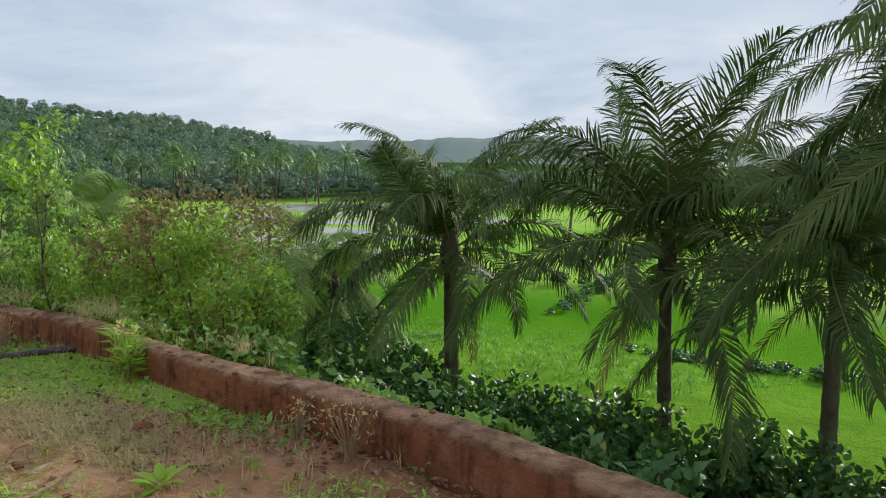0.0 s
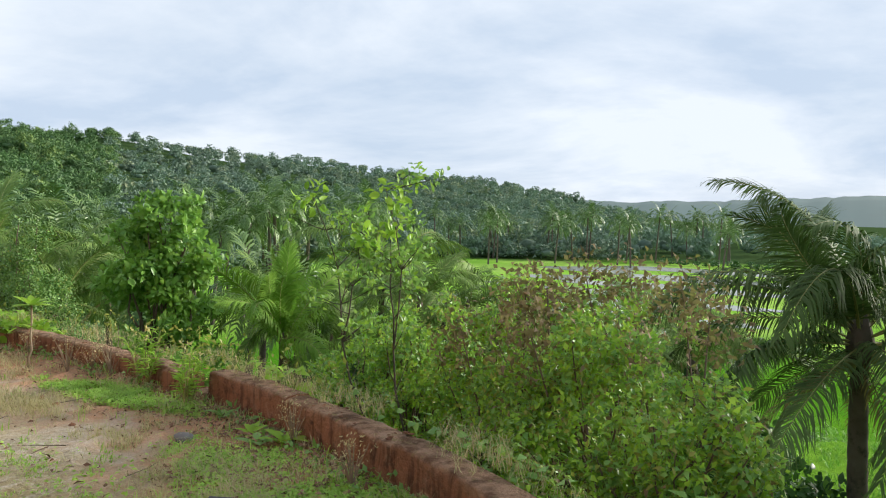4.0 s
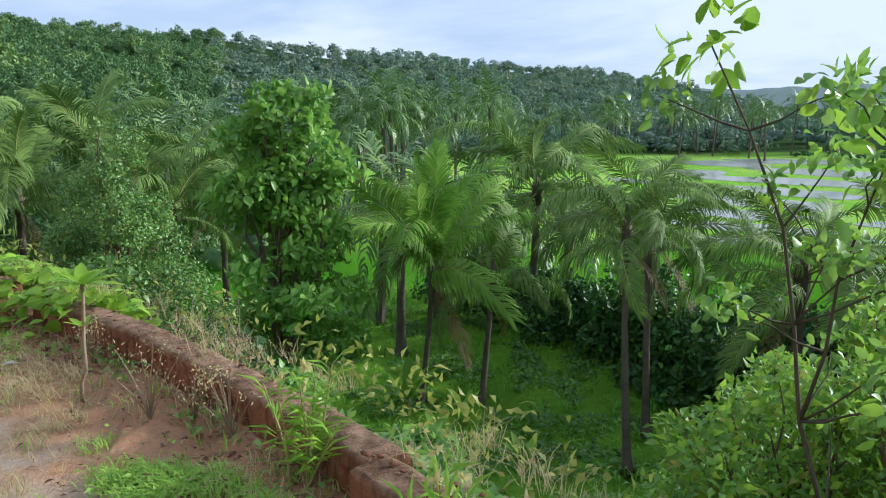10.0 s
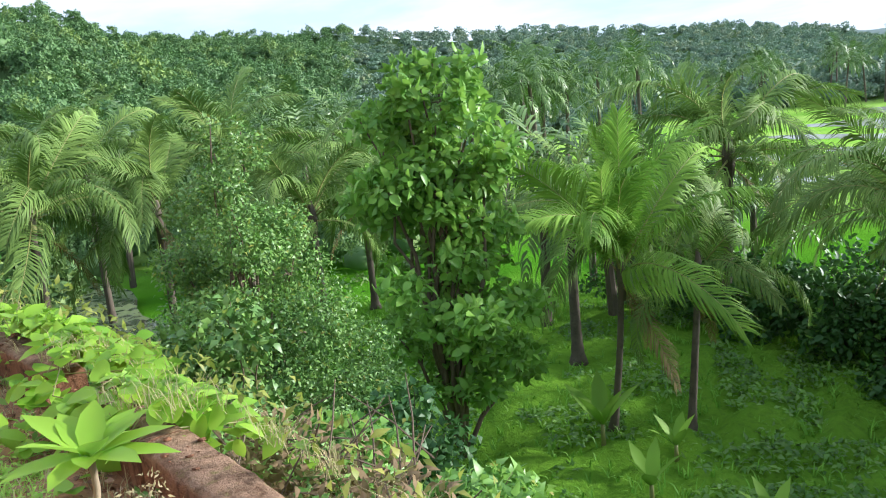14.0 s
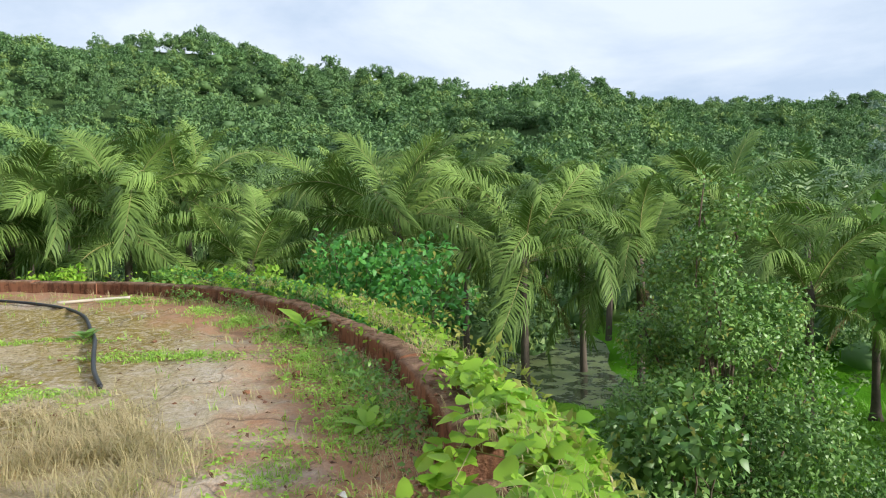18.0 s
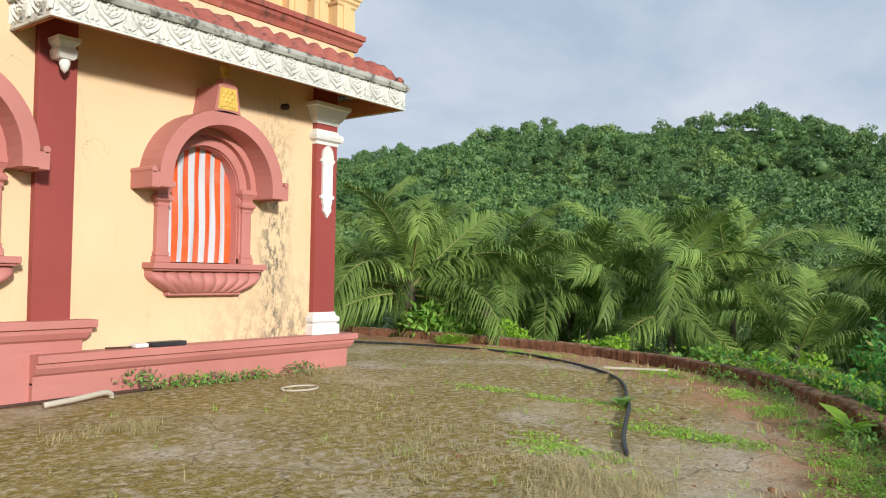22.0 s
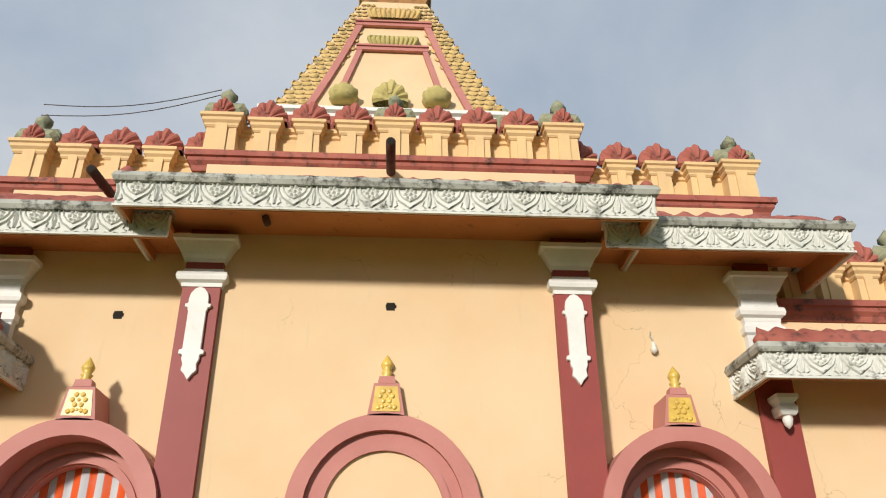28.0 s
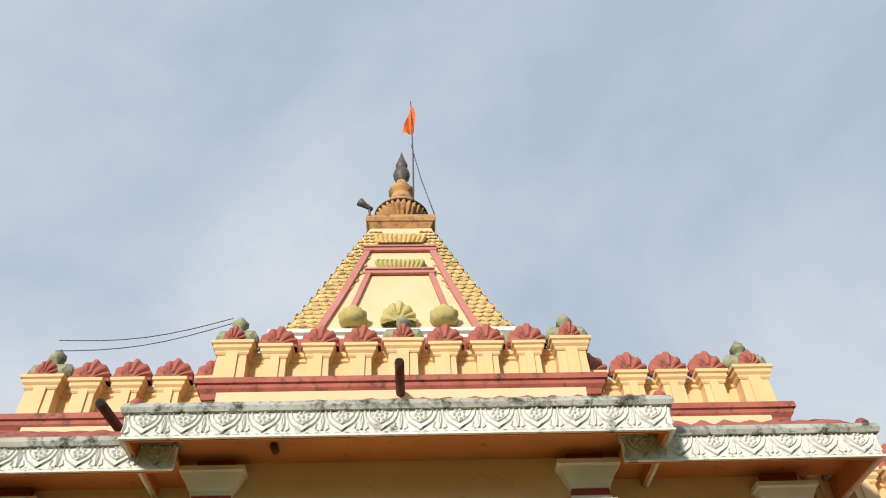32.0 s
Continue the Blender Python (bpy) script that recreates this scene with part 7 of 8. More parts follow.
for i, (x, y, z0_, z1_, n_) in enumerate(BUSH):
    zf = floor_at(x, y)
    cs = blobs(x, y, zf + 0.35, z1_, 1.0, 0.55, n_ * 2, 30 + i, 0.8, 0.58)
    specs = [(5200, 0.058, 0.031, "bush_leaf"), (4200, 0.06, 0.034, "creeper"), (2500 if x > 3 else 900, 0.056, 0.03, "yellow_leaf")]
    if i in (0, 1, 3, 6):
        specs.append((600, 0.06, 0.032, "brown_leaf"))
    shrub("mixed_bush", (x, y, zf), "tangled green bush with yellowing and withered leaves" if i in (0, 1, 3, 6) else "tangled leafy green bush behind the wall", "bush", cs, specs, 0.016, 40 + i, group="bushes behind the wall", extra=3)
for i in range(12):
    r_ = random.Random(900 + i)
    x, y = 5.2 + r_.uniform(-0.9, 1.2), 0.9 + r_.uniform(-0.7, 0.9)
    tw = thing("dry_branch", (x, y, floor_at(x, y)), "bare brown branch with withered leaves", "branch", "withered branches in the bush")
    e = Vector((x + r_.uniform(-0.5, 0.6), y + r_.uniform(-0.4, 0.4), r_.uniform(0.8, 1.55)))
    b = Vector((x, y, floor_at(x, y)))
    bm = bmesh.new()
    tube(bm, [b, b.lerp(e, 0.6) + Vector((0.1, 0, 0.1)), e], [0.014, 0.01, 0.004], 5)
    part("twig", bm, M["bark"], tw, smooth=True)
    v, tr = leaves_at([(e.x, e.y, e.z - 0.15, 0.3, 0.3, 0.36)], 210, 0.062, 0.034, 0.1, 950 + i, 0.5)
    soup("withered_leaves", v, tr, M["brown_leaf"], tw)
# dark hedge bushes along the foot of the bank and between fields
HEDGE = [(5.2, 10.4, 1.6), (6.0, 9.3, 1.45), (7.3, 8.9, 1.7), (8.3, 9.2, 1.6), (9.5, 8.8, 1.7), (10.7, 7.8, 1.6), (11.9, 7.8, 1.6), (12.9, 7.2, 1.6), (13.6, 6.4, 1.5), (4.0, 11.6, 1.7), (8.8, 7.4, 1.3), (10.0, 6.9, 1.2), (9.6, 1.2, 1.15), (10.6, 3.0, 1.5), (8.6, 2.6, 1.2), (7.6, 1.2, 0.9), (11.9, 2.0, 1.4), (12.6, 4.4, 1.6), (10.2, 5.2, 1.5), (8.2, 5.0, 1.4), (6.4, 5.6, 1.5), (13.6, 1.0, 1.3), (14.2, 5.6, 1.4), (4.8, 5.0, 1.3), (11.4, 6.6, 1.3), (5.0, 8.0, 1.6), (3.8, 9.8, 1.5), (7.2, 8.2, 1.3),
         (-2.0, 16.5, 1.7), (0.5, 15.2, 1.6), (-4.6, 18.2, 1.7), (2.2, 13.9, 1.5), (1.2, 11.2, 1.4), (-0.6, 12.4, 1.3), (3.0, 7.0, 1.3), (-14.5, 17.5, 1.6), (-8.0, 19.0, 1.6),
         (-11.6, 17.4, 1.3), (-9.4, 16.6, 1.4), (-7.4, 16.1, 1.4), (-5.6, 15.6, 1.5), (-4.0, 15.2, 1.6), (-2.4, 15.0, 1.7), (-0.8, 14.4, 1.7), (2.0, 11.2, 2.7), (3.3, 10.6, 2.3)]
for i, (x, y, rr) in enumerate(HEDGE):
    zf = floor_at(x, y)
    cs = blobs(x, y, zf + 0.3, zf + rr * 1.25, rr * 1.05, rr * 0.55, 14, 130 + i, 0.75)
    shrub("hedge_bush", (x, y, zf), "dark green creeper-covered bush below the wall", "bush", cs, [(1800 if i < 28 else (1200 if i < 37 else 2600), 0.17, 0.11, "hedge"), (170, 0.17, 0.11, "broad_leaf")], 0.03, 150 + i, group="bushes on the bank", extra=1)
# bank growth outside the curving wall
GROW = [(-10.5, -0.3, 1.25, "vine"), (-12.2, -1.5, 1.35, "vine"), (-11.2, -0.9, 1.1, "vine"), (-9.0, 0.3, 0.4, "creeper"), (-7.2, 0.7, 0.32, "creeper"), (-5.6, 0.8, 0.3, "creeper"), (-13.6, -3.2, 0.8, "creeper"), (-14.9, -5.2, 0.7, "bush_leaf"), (-15.6, -7.4, 0.7, "creeper"), (-15.9, -10.2, 0.9, "creeper"), (-16.0, -12.2, 1.2, "broad_leaf"),
        (-4.2, 1.9, 0.6, "bush_leaf"), (-2.6, 2.1, 0.6, "bush_leaf"), (-1.2, 2.6, 0.6, "bush_leaf"), (-3.2, 3.6, 0.7, "bush_leaf"), (-0.4, 3.8, 0.6, "bush_leaf"), (-5.6, 3.4, 0.8, "hedge"), (-6.4, 2.1, 0.8, "small_leaf"), (7.0, -0.6, 0.55, "bush_leaf"), (8.2, -0.8, 0.5, "bush_leaf"), (9.3, -1.2, 0.55, "bush_leaf"), (10.4, -1.6, 0.6, "hedge")]
for i, (x, y, rr, mt) in enumerate(GROW):
    zf = floor_at(x, y)
    top_ = max(zf + rr * 1.1, min(zf + rr * 2.0, 0.75 if mt == "vine" else 0.25))
    if (mt == "bush_leaf" and -5 < x < 1.2) or (mt == "creeper" and -10 < x < -5):
        top_ = zf + 0.4
    cs = blobs(x, y, zf + 0.15, top_, rr * 1.0, rr * 0.6, 12, 230 + i, 0.8)
    shrub("bank_shrub", (x, y, zf), {"vine": "mound of blue-green climbing vine over the wall", "creeper": "bright yellow-green creeper on the bank"}.get(mt, "low leafy green shrub on the bank"), "shrub", cs, [(2300, 0.11 if mt != "broad_leaf" else 0.2, 0.075, mt), (250, 0.09, 0.05, "yellow_leaf")], 0.014, 250 + i, group="growth on the bank", extra=1)


# ---- growth and clutter on the yard and along the wall ----
def blades(spots, height, width, seed, lean=0.45, per=6):
    """Tufts of grass: spots are x, y, z; each blade a bent narrow strip."""
    r_ = np.random.default_rng(seed)
    p = np.repeat(np.asarray(spots, float), per, 0)
    n = len(p)
    p = p + np.concatenate([r_.normal(size=(n, 2)) * 0.022, np.zeros((n, 1))], 1)
    a = r_.random(n) * 2 * PI
    d = np.stack([np.cos(a), np.sin(a), 0 * a], -1)
    h = (height * (0.5 + 0.8 * r_.random(n)))[:, None]
    ln = (lean * (0.3 + r_.random(n)))[:, None]
    w = np.stack([-np.sin(a), np.cos(a), 0 * a], -1) * width
    up = np.array([0, 0, 1.0])
    m_ = p + d * h * ln * 0.4 + up * h * 0.6
    tip = p + d * h * ln * 1.2 + up * h * (1 - 0.25 * ln)
    v = np.stack([p - w, p + w, m_ - w * 0.7, m_ + w * 0.7, tip], 1).reshape(-1, 3)
    k = np.arange(n)[:, None] * 5
    return v, np.concatenate([k + np.array([c]) for c in ((0, 1, 3), (0, 3, 2), (2, 3, 4))])


def yard_spots(cx, cy, rx, ry, turn, n, seed):
    """Random places in an ellipse on the yard."""
    r_ = np.random.default_rng(seed)
    q = r_.normal(size=(n, 2)) * 0.5
    q = q[(q ** 2).sum(1) < 1.2]
    c, s_ = math.cos(radians(turn)), math.sin(radians(turn))
    x, y = q[:, 0] * rx, q[:, 1] * ry
    X_, Y_ = cx + x * c - y * s_, cy + x * s_ + y * c
    pat = np.array([noise.noise((a_ * 1.9, b_ * 1.9, seed * 0.7)) + 0.5 * noise.noise((a_ * 6.0, b_ * 6.0, seed * 1.3)) for a_, b_ in zip(X_, Y_)])
    thin = -0.4 if 5.5 < cx < 7.8 and cy > -2.4 else -0.06
    ok = (beyond(X_, Y_) < -0.03) & (pat > thin + 0.1 * r_.normal(size=len(X_)))
    X_, Y_ = X_[ok], Y_[ok]
    return np.stack([X_, Y_, terrace_z(X_)], -1)


LAWN = [(6.7, -1.85, 1.5, 0.3, -28, 2600, 0.12), (5.7, -1.65, 1.0, 0.5, -28, 2000, 0.12), (7.5, -2.25, 0.9, 0.28, -28, 1600, 0.11), (6.2, -1.65, 1.0, 0.3, -28, 1500, 0.12), (7.0, -1.95, 0.9, 0.3, -28, 1500, 0.12), (4.3, -1.25, 1.2, 0.35, -18, 500, 0.10), (1.0, -0.56, 1.35, 0.3, 0, 1700, 0.15), (1.9, -0.55, 0.7, 0.28, -5, 500, 0.14), (-3.3, -0.5, 0.9, 0.35, 5, 420, 0.10), (-2.3, -0.95, 0.8, 0.4, 0, 320, 0.07),
        (-7.95, -2.7, 1.3, 0.3, 80, 420, 0.09), (-6.45, -3.4, 0.9, 0.4, 60, 380, 0.09), (-9.15, -5.2, 1.7, 0.22, 84, 320, 0.08), (-15.0, -11.0, 0.5, 0.4, 0, 500, 0.5), (-6.8, -1.0, 1.3, 0.4, 20, 700, 0.12), (-8.4, -1.5, 1.2, 0.4, 25, 600, 0.12), (-5.5, -0.65, 0.9, 0.35, 10, 420, 0.12), (-10.6, -2.9, 1.2, 0.4, 32, 500, 0.13), (-3.2, -9.05, 0.7, 0.25, 0, 160, 0.12), (-12.6, -5.0, 1.0, 0.5, 55, 260, 0.12),
        (-13.9, -8.6, 1.4, 0.5, 80, 240, 0.14), (7.9, -4.3, 0.8, 0.5, 0, 260, 0.08), (3.2, -2.3, 1.2, 0.6, -15, 260, 0.06), (-4.6, -1.2, 0.7, 0.4, 15, 260, 0.08), (9.2, -3.7, 0.9, 0.4, -25, 300, 0.08), (5.0, -2.1, 0.8, 0.4, -28, 1300, 0.12), (3.9, -1.55, 1.0, 0.25, -22, 600, 0.12), (6.2, -2.25, 0.9, 0.25, -28, 900, 0.09)]
for i, (cx, cy, rx, ry, tn, n, h_) in enumerate(LAWN):
    v, t = blades(yard_spots(cx, cy, rx, ry, tn, int(n * 1.1), 500 + i), h_ * 0.45, 0.0045, 520 + i, 1.3, 5)
    c_ = yard_spots(cx, cy, rx * 1.08, ry * 1.12, tn, int(n * 2.2), 540 + i)
    r_ = np.random.default_rng(555 + i)
    c_[:, 2] += r_.uniform(0.008, 0.04, len(c_)) * (0.6 + h_ * 4)
    cv, ct = leaf_soup(c_, np.concatenate([r_.normal(size=(len(c_), 2)), 0.25 * r_.normal(size=(len(c_), 1))], 1), np.array([0, 0, 1.0]) + 0.45 * r_.normal(size=(len(c_), 3)), 0.03 + 0.03 * r_.random(len(c_)), 0.014 + 0.012 * r_.random(len(c_)), 0.15, 0.2)
    v, t = join([(v, t), (cv, ct)])
    tagged(soup("grass_patch", v, t, M["grass"]), "patch of fresh green grass on the yard", "grass", kind="stuff")
DRY = [(-4.7, -2.2, 1.1, 0.7, 30, 900, 0.2), (-5.4, -2.5, 1.4, 0.6, 40, 900, 0.09), (-5.8, -4.6, 1.8, 1.0, 40, 700, 0.06), (-0.3, -1.75, 1.2, 0.6, 10, 700, 0.10), (0.6, -1.35, 1.1, 0.5, 5, 500, 0.10), (-1.6, -0.75, 1.2, 0.5, 0, 450, 0.10), (-4.2, -7.2, 0.6, 0.35, 0, 300, 0.10), (-7.4, -7.0, 1.6, 0.8, 40, 350, 0.05), (2.6, -1.3, 1.4, 0.5, -12, 450, 0.08), (5.4, -3.0, 1.3, 0.6, -25, 400, 0.07), (8.3, -3.2, 1.2, 0.5, -30, 350, 0.07), (-8.8, -9.0, 0.9, 0.25, 0, 220, 0.12), (6.9, -2.75, 1.3, 0.4, -28, 1500, 0.06), (4.4, -1.9, 1.1, 0.5, -28, 900, 0.08)]
for i, (cx, cy, rx, ry, tn, n, h_) in enumerate(DRY):
    v, t = blades(yard_spots(cx, cy, rx, ry, tn, n, 560 + i), h_, 0.0028, 580 + i, 1.3, 5)
    tagged(soup("dry_grass_patch", v, t, M["dry_grass"]), "patch of straw-coloured dry grass on the yard", "grass", kind="stuff")
# thin grass strewn over the whole edge
r_e = np.random.default_rng(77)
sx_ = r_e.uniform(-14, 10.5, 9000)
sy_ = r_e.uniform(-9, 0.2, 9000)
dd = beyond(sx_, sy_)
ok = (dd < -0.03) & (r_e.random(9000) < np.exp(dd / 1.1) * 0.75 + 0.02)
P_ = np.stack([sx_[ok], sy_[ok], terrace_z(sx_[ok])], -1)
half_n = len(P_) // 2
v, t = blades(P_[:half_n], 0.09, 0.004, 601, 0.8, 5)
tagged(soup("sparse_grass", v, t, M["grass"]), "thin green grass on bare red soil", "grass", kind="stuff")
v, t = blades(P_[half_n:], 0.12, 0.003, 602, 0.9, 5)
tagged(soup("sparse_dry_grass", v, t, M["dry_grass"]), "thin dry grass on bare red soil", "grass", kind="stuff")
# cut straw lying on the yard
n = 38000
sx_, sy_ = r_e.uniform(-9.5, 10.0, n), r_e.uniform(-8.8, -0.6, n)
pat = np.array([noise.noise((a_ * 0.8, b_ * 0.8, 3.0)) + 0.6 * noise.noise((a_ * 2.7, b_ * 2.7, 8.0)) for a_, b_ in zip(sx_, sy_)])
ok = (beyond(sx_, sy_) < -0.1) & (pat > 0.02 + 0.12 * r_e.normal(size=n))
P_ = np.stack([sx_[ok], sy_[ok], terrace_z(sx_[ok]) + 0.012 + 0.012 * r_e.random(ok.sum())], -1)
m_ = len(P_)
way = unit(np.concatenate([r_e.normal(size=(m_, 2)), 0.12 * r_e.normal(size=(m_, 1))], 1))
v, t = leaf_soup(P_, way, np.tile([0, 0, 1.0], (m_, 1)), 0.03 + 0.06 * r_e.random(m_), 0.004 + 0.005 * r_e.random(m_), 0.3, 0.02)
tagged(soup("straw_litter", v, t, M["dry_grass"]), "thin scattered straw and cut dry grass on the yard", "straw", kind="stuff")
# leaf litter and pebbles
n = 95000
sx_, sy_ = r_e.uniform(-9, 11.5, n), r_e.uniform(-6, 0.3, n)
dd = beyond(sx_, sy_)
ok = (dd < -0.03) & (r_e.random(n) < np.exp(dd / 0.42) * np.where(sx_ > 1.5, 1.1, 0.45) + 0.003)
P_ = np.stack([sx_[ok], sy_[ok], terrace_z(sx_[ok]) + 0.02 + 0.02 * r_e.random(ok.sum())], -1)
m_ = len(P_)
way = unit(np.concatenate([r_e.normal(size=(m_, 2)), 0.25 * r_e.normal(size=(m_, 1))], 1))
face = unit(np.array([0, 0, 1.0]) + 0.35 * r_e.normal(size=(m_, 3)))
v, t = leaf_soup(P_, way, face, 0.025 + 0.05 * r_e.random(m_), 0.014 + 0.022 * r_e.random(m_), 0.3, 0.1)
tagged(soup("leaf_litter", v, t, M["litter_leaf"]), "dry brown fallen leaves along the wall", "leaf litter", kind="stuff")
bm = bmesh.new()
rp = random.Random(8)
for i in range(420):
    x, y = rp.uniform(-9, 10.5), rp.uniform(-5, 0.1)
    d_ = float(beyond(x, y))
    if d_ > -0.05 or rp.random() > math.exp(d_ / 1.3):
        continue
    q = bmesh.ops.create_icosphere(bm, subdivisions=1, radius=rp.uniform(0.012, 0.045))["verts"]
    for u in q:
        u.co *= 1 + rp.uniform(-0.25, 0.25)
    bmesh.ops.scale(bm, verts=q, vec=(rp.uniform(0.8, 1.3), rp.uniform(0.8, 1.3), 0.6))
    bmesh.ops.translate(bm, verts=q, vec=(x, y, float(terrace_z(x)) + 0.01))
tagged(part("pebbles", bm, M["laterite"], None), "loose laterite pebbles and crumbs on the soil", "pebbles", kind="stuff")


def on_wall(x0, x1, n, seed, over=(-0.35, 0.9)):
    """Places on and beside the wall between two x, with heights that lie on it."""
    r_ = np.random.default_rng(seed)
    xs = r_.uniform(x0, x1, n)
    fx_ = np.array([w_[0] for w_ in WALL[3:24]])[::-1]
    fy_ = np.array([w_[1] for w_ in WALL[3:24]])[::-1]
    off = r_.uniform(over[0], over[1], n)
    ys = np.interp(xs, fx_, fy_) + off
    zb = terrace_z(xs)
    zs = np.where(off < -0.03, zb + 0.03 + 0.25 * np.exp(off * 9), np.where(off < 0.36, zb + 0.36, np.maximum(land_z(xs, ys) + 0.1, zb + 0.36 - (off - 0.36) * 1.1)))
    return np.stack([xs, ys, zs + 0.09 * r_.random(n)], -1)


for i, (x0, x1, n, size, mt, lab) in enumerate([(-9.6, -2.6, 900, 0.085, "creeper", "bright heart-leaved creeper sprawling over the laterite wall"), (-4.4, -2.3, 270, 0.125, "creeper", "large-leaved pumpkin-like creeper on the wall"), (-5.6, -4.3, 240, 0.15, "creeper", "large-leaved bright creeper hanging on the wall"), (-13.2, -9.4, 900, 0.09, "vine", "dark vine creeping over the wall"),
                                                (2.4, 3.4, 70, 0.09, "creeper", "light green creeper on the wall"), (3.4, 9.6, 300, 0.06, "bush_leaf", "thin creeper along the wall"), (-14.5, -11.5, 300, 0.08, "creeper", "bright creeper at the wall")]):
    P_ = on_wall(x0, x1, n, 700 + i, (0.2, 1.1) if i not in (1, 2) else ((-0.4, 0.8) if i == 1 else (0.05, 1.0)))
    if i in (1, 2):
        c_ = P_[np.random.default_rng(i).integers(0, 9, n)]
        P_ = P_ * 0.45 + c_ * 0.55
        P_[:, 2] = on_wall(x0, x1, 1, 1)[0, 2] * 0 + np.maximum(P_[:, 2], terrace_z(P_[:, 0]) + 0.06)
    r_ = np.random.default_rng(720 + i)
    way = unit(np.concatenate([r_.normal(size=(n, 2)), -0.15 + 0.3 * r_.normal(size=(n, 1))], 1))
    face = unit(np.array([0.05, -0.15, 1.0]) + 0.35 * r_.normal(size=(n, 3)))
    v, t = (broad_blade if size > 0.1 else leaf_soup)(P_, way, face, size * (0.6 + 0.8 * r_.random(n)), size * 0.95 * (0.6 + 0.8 * r_.random(n)), 0.12, 0.2)
    b = P_.mean(0)
    c = thing("creeper", (float(b[0]), float(b[1]), float(terrace_z(b[0]))), lab, "creeper", "creepers on the wall")
    soup("leaves", v, t, M[mt], c)
    bm = bmesh.new()
    order = np.argsort(P_[:, 0])[:: max(1, n // 24)]
    for k0 in range(0 if i in (4, 5) else 3):
        pts = [Vector(P_[j]) + Vector((0, 0, -0.02)) for j in order[k0::3]]
        if len(pts) > 2:
            tube(bm, pts, 0.0035, 4)
    if i not in (4, 5):
        part("runner", bm, M["rachis"], c, "thin green runner")

# crumbs and flakes of laterite lying on the wall and at its foot
P_ = on_wall(-9, 12.5, 1100, 795, (-0.3, 0.24))
P_ = P_[np.array([noise.noise((a_ * 2.3, b_ * 2.3, 60.0)) for a_, b_ in P_[:, :2]]) > 0.0]
out_ = []
r_ = np.random.default_rng(796)
ico = bmesh.new()
bmesh.ops.create_icosphere(ico, subdivisions=1, radius=1.0)
ico.verts.index_update()
iv, it = np.array([u.co[:] for u in ico.verts]), np.array([[u.index for u in q.verts] for q in ico.faces])
ico.free()
for p_ in P_:
    on_top = p_[1] > np.interp(p_[0], [w_[0] for w_ in WALL[3:24]][::-1], [w_[1] for w_ in WALL[3:24]][::-1]) + 0.02
    z_ = float(terrace_z(p_[0])) + (wall_top(p_[0]) + 0.004 if on_top else 0.006)
    s_ = 0.006 + 0.02 * r_.random() ** 2.2
    out_.append(((iv * (1 + r_.uniform(-0.3, 0.3, iv.shape))) * np.array([s_ * r_.uniform(0.8, 1.6), s_ * r_.uniform(0.8, 1.6), s_ * 0.3]) + np.array([p_[0], p_[1], z_]), it))
v, t = join(out_)
tagged(soup("wall_crumbs", v, t, M["laterite"]), "crumbled laterite flakes on and below the wall", "rubble", kind="stuff")
# low weeds and dry grass hugging both feet of the wall
for i, (x0, x1, n, over, hh, mt, nm, lab) in enumerate([(-13, -4.6, 2600, (-0.45, 0.02), 0.16, "bush_leaf", "wall_weeds", "low green weeds along the foot of the wall"), (-13, -4.6, 900, (-0.1, 0.35), 0.05, "creeper", "wall_weeds", "bright weeds on top of the crumbling wall"), (-4.4, 9.5, 1100, (-0.3, 0.02), 0.1, "bush_leaf", "wall_weeds", "sparse green weeds along the wall's foot"),
                                                    (-9.5, 4.0, 1700, (0.25, 0.9), 0.25, "yellow_leaf", "bank_edge_weeds", "yellowing weeds behind the wall")]):
    P_ = on_wall(x0, x1, n, 760 + i, over)
    r_ = np.random.default_rng(770 + i)
    clus = np.array([noise.noise((a_ * 1.6, b_ * 1.6, 20.0 + i)) for a_, b_ in P_[:, :2]])
    P_ = P_[clus > -0.05]
    n = len(P_)
    if over[1] < 0.1:
        P_[:, 2] = terrace_z(P_[:, 0]) + hh * r_.random(n)
    else:
        P_[:, 2] += hh * r_.random(n)
    v, t = leaf_soup(P_, r_.normal(size=(n, 3)) + np.array([0, 0, 0.4]), np.array([0, -0.2, 1.0]) + 0.5 * r_.normal(size=(n, 3)), 0.04 + 0.05 * r_.random(n), 0.02 + 0.02 * r_.random(n), 0.15, 0.25)
    tagged(soup(nm, v, t, M[mt]), lab, "weeds", kind="stuff")
P_ = on_wall(-13, 8, 2600, 790, (-0.5, 0.6))
P_ = P_[np.array([noise.noise((a_ * 1.3, b_ * 1.3, 40.0)) for a_, b_ in P_[:, :2]]) > 0.02]
inner = beyond(P_[:, 0], P_[:, 1]) < -0.02
P_[:, 2] = np.where(inner, terrace_z(P_[:, 0]), P_[:, 2] - 0.05)
v, t = blades(P_, 0.13, 0.0019, 791, 1.0, 5)
tagged(soup("wall_dry_grass", v, t, M["dry_grass"]), "dry grass tufts along the wall", "grass", kind="stuff")

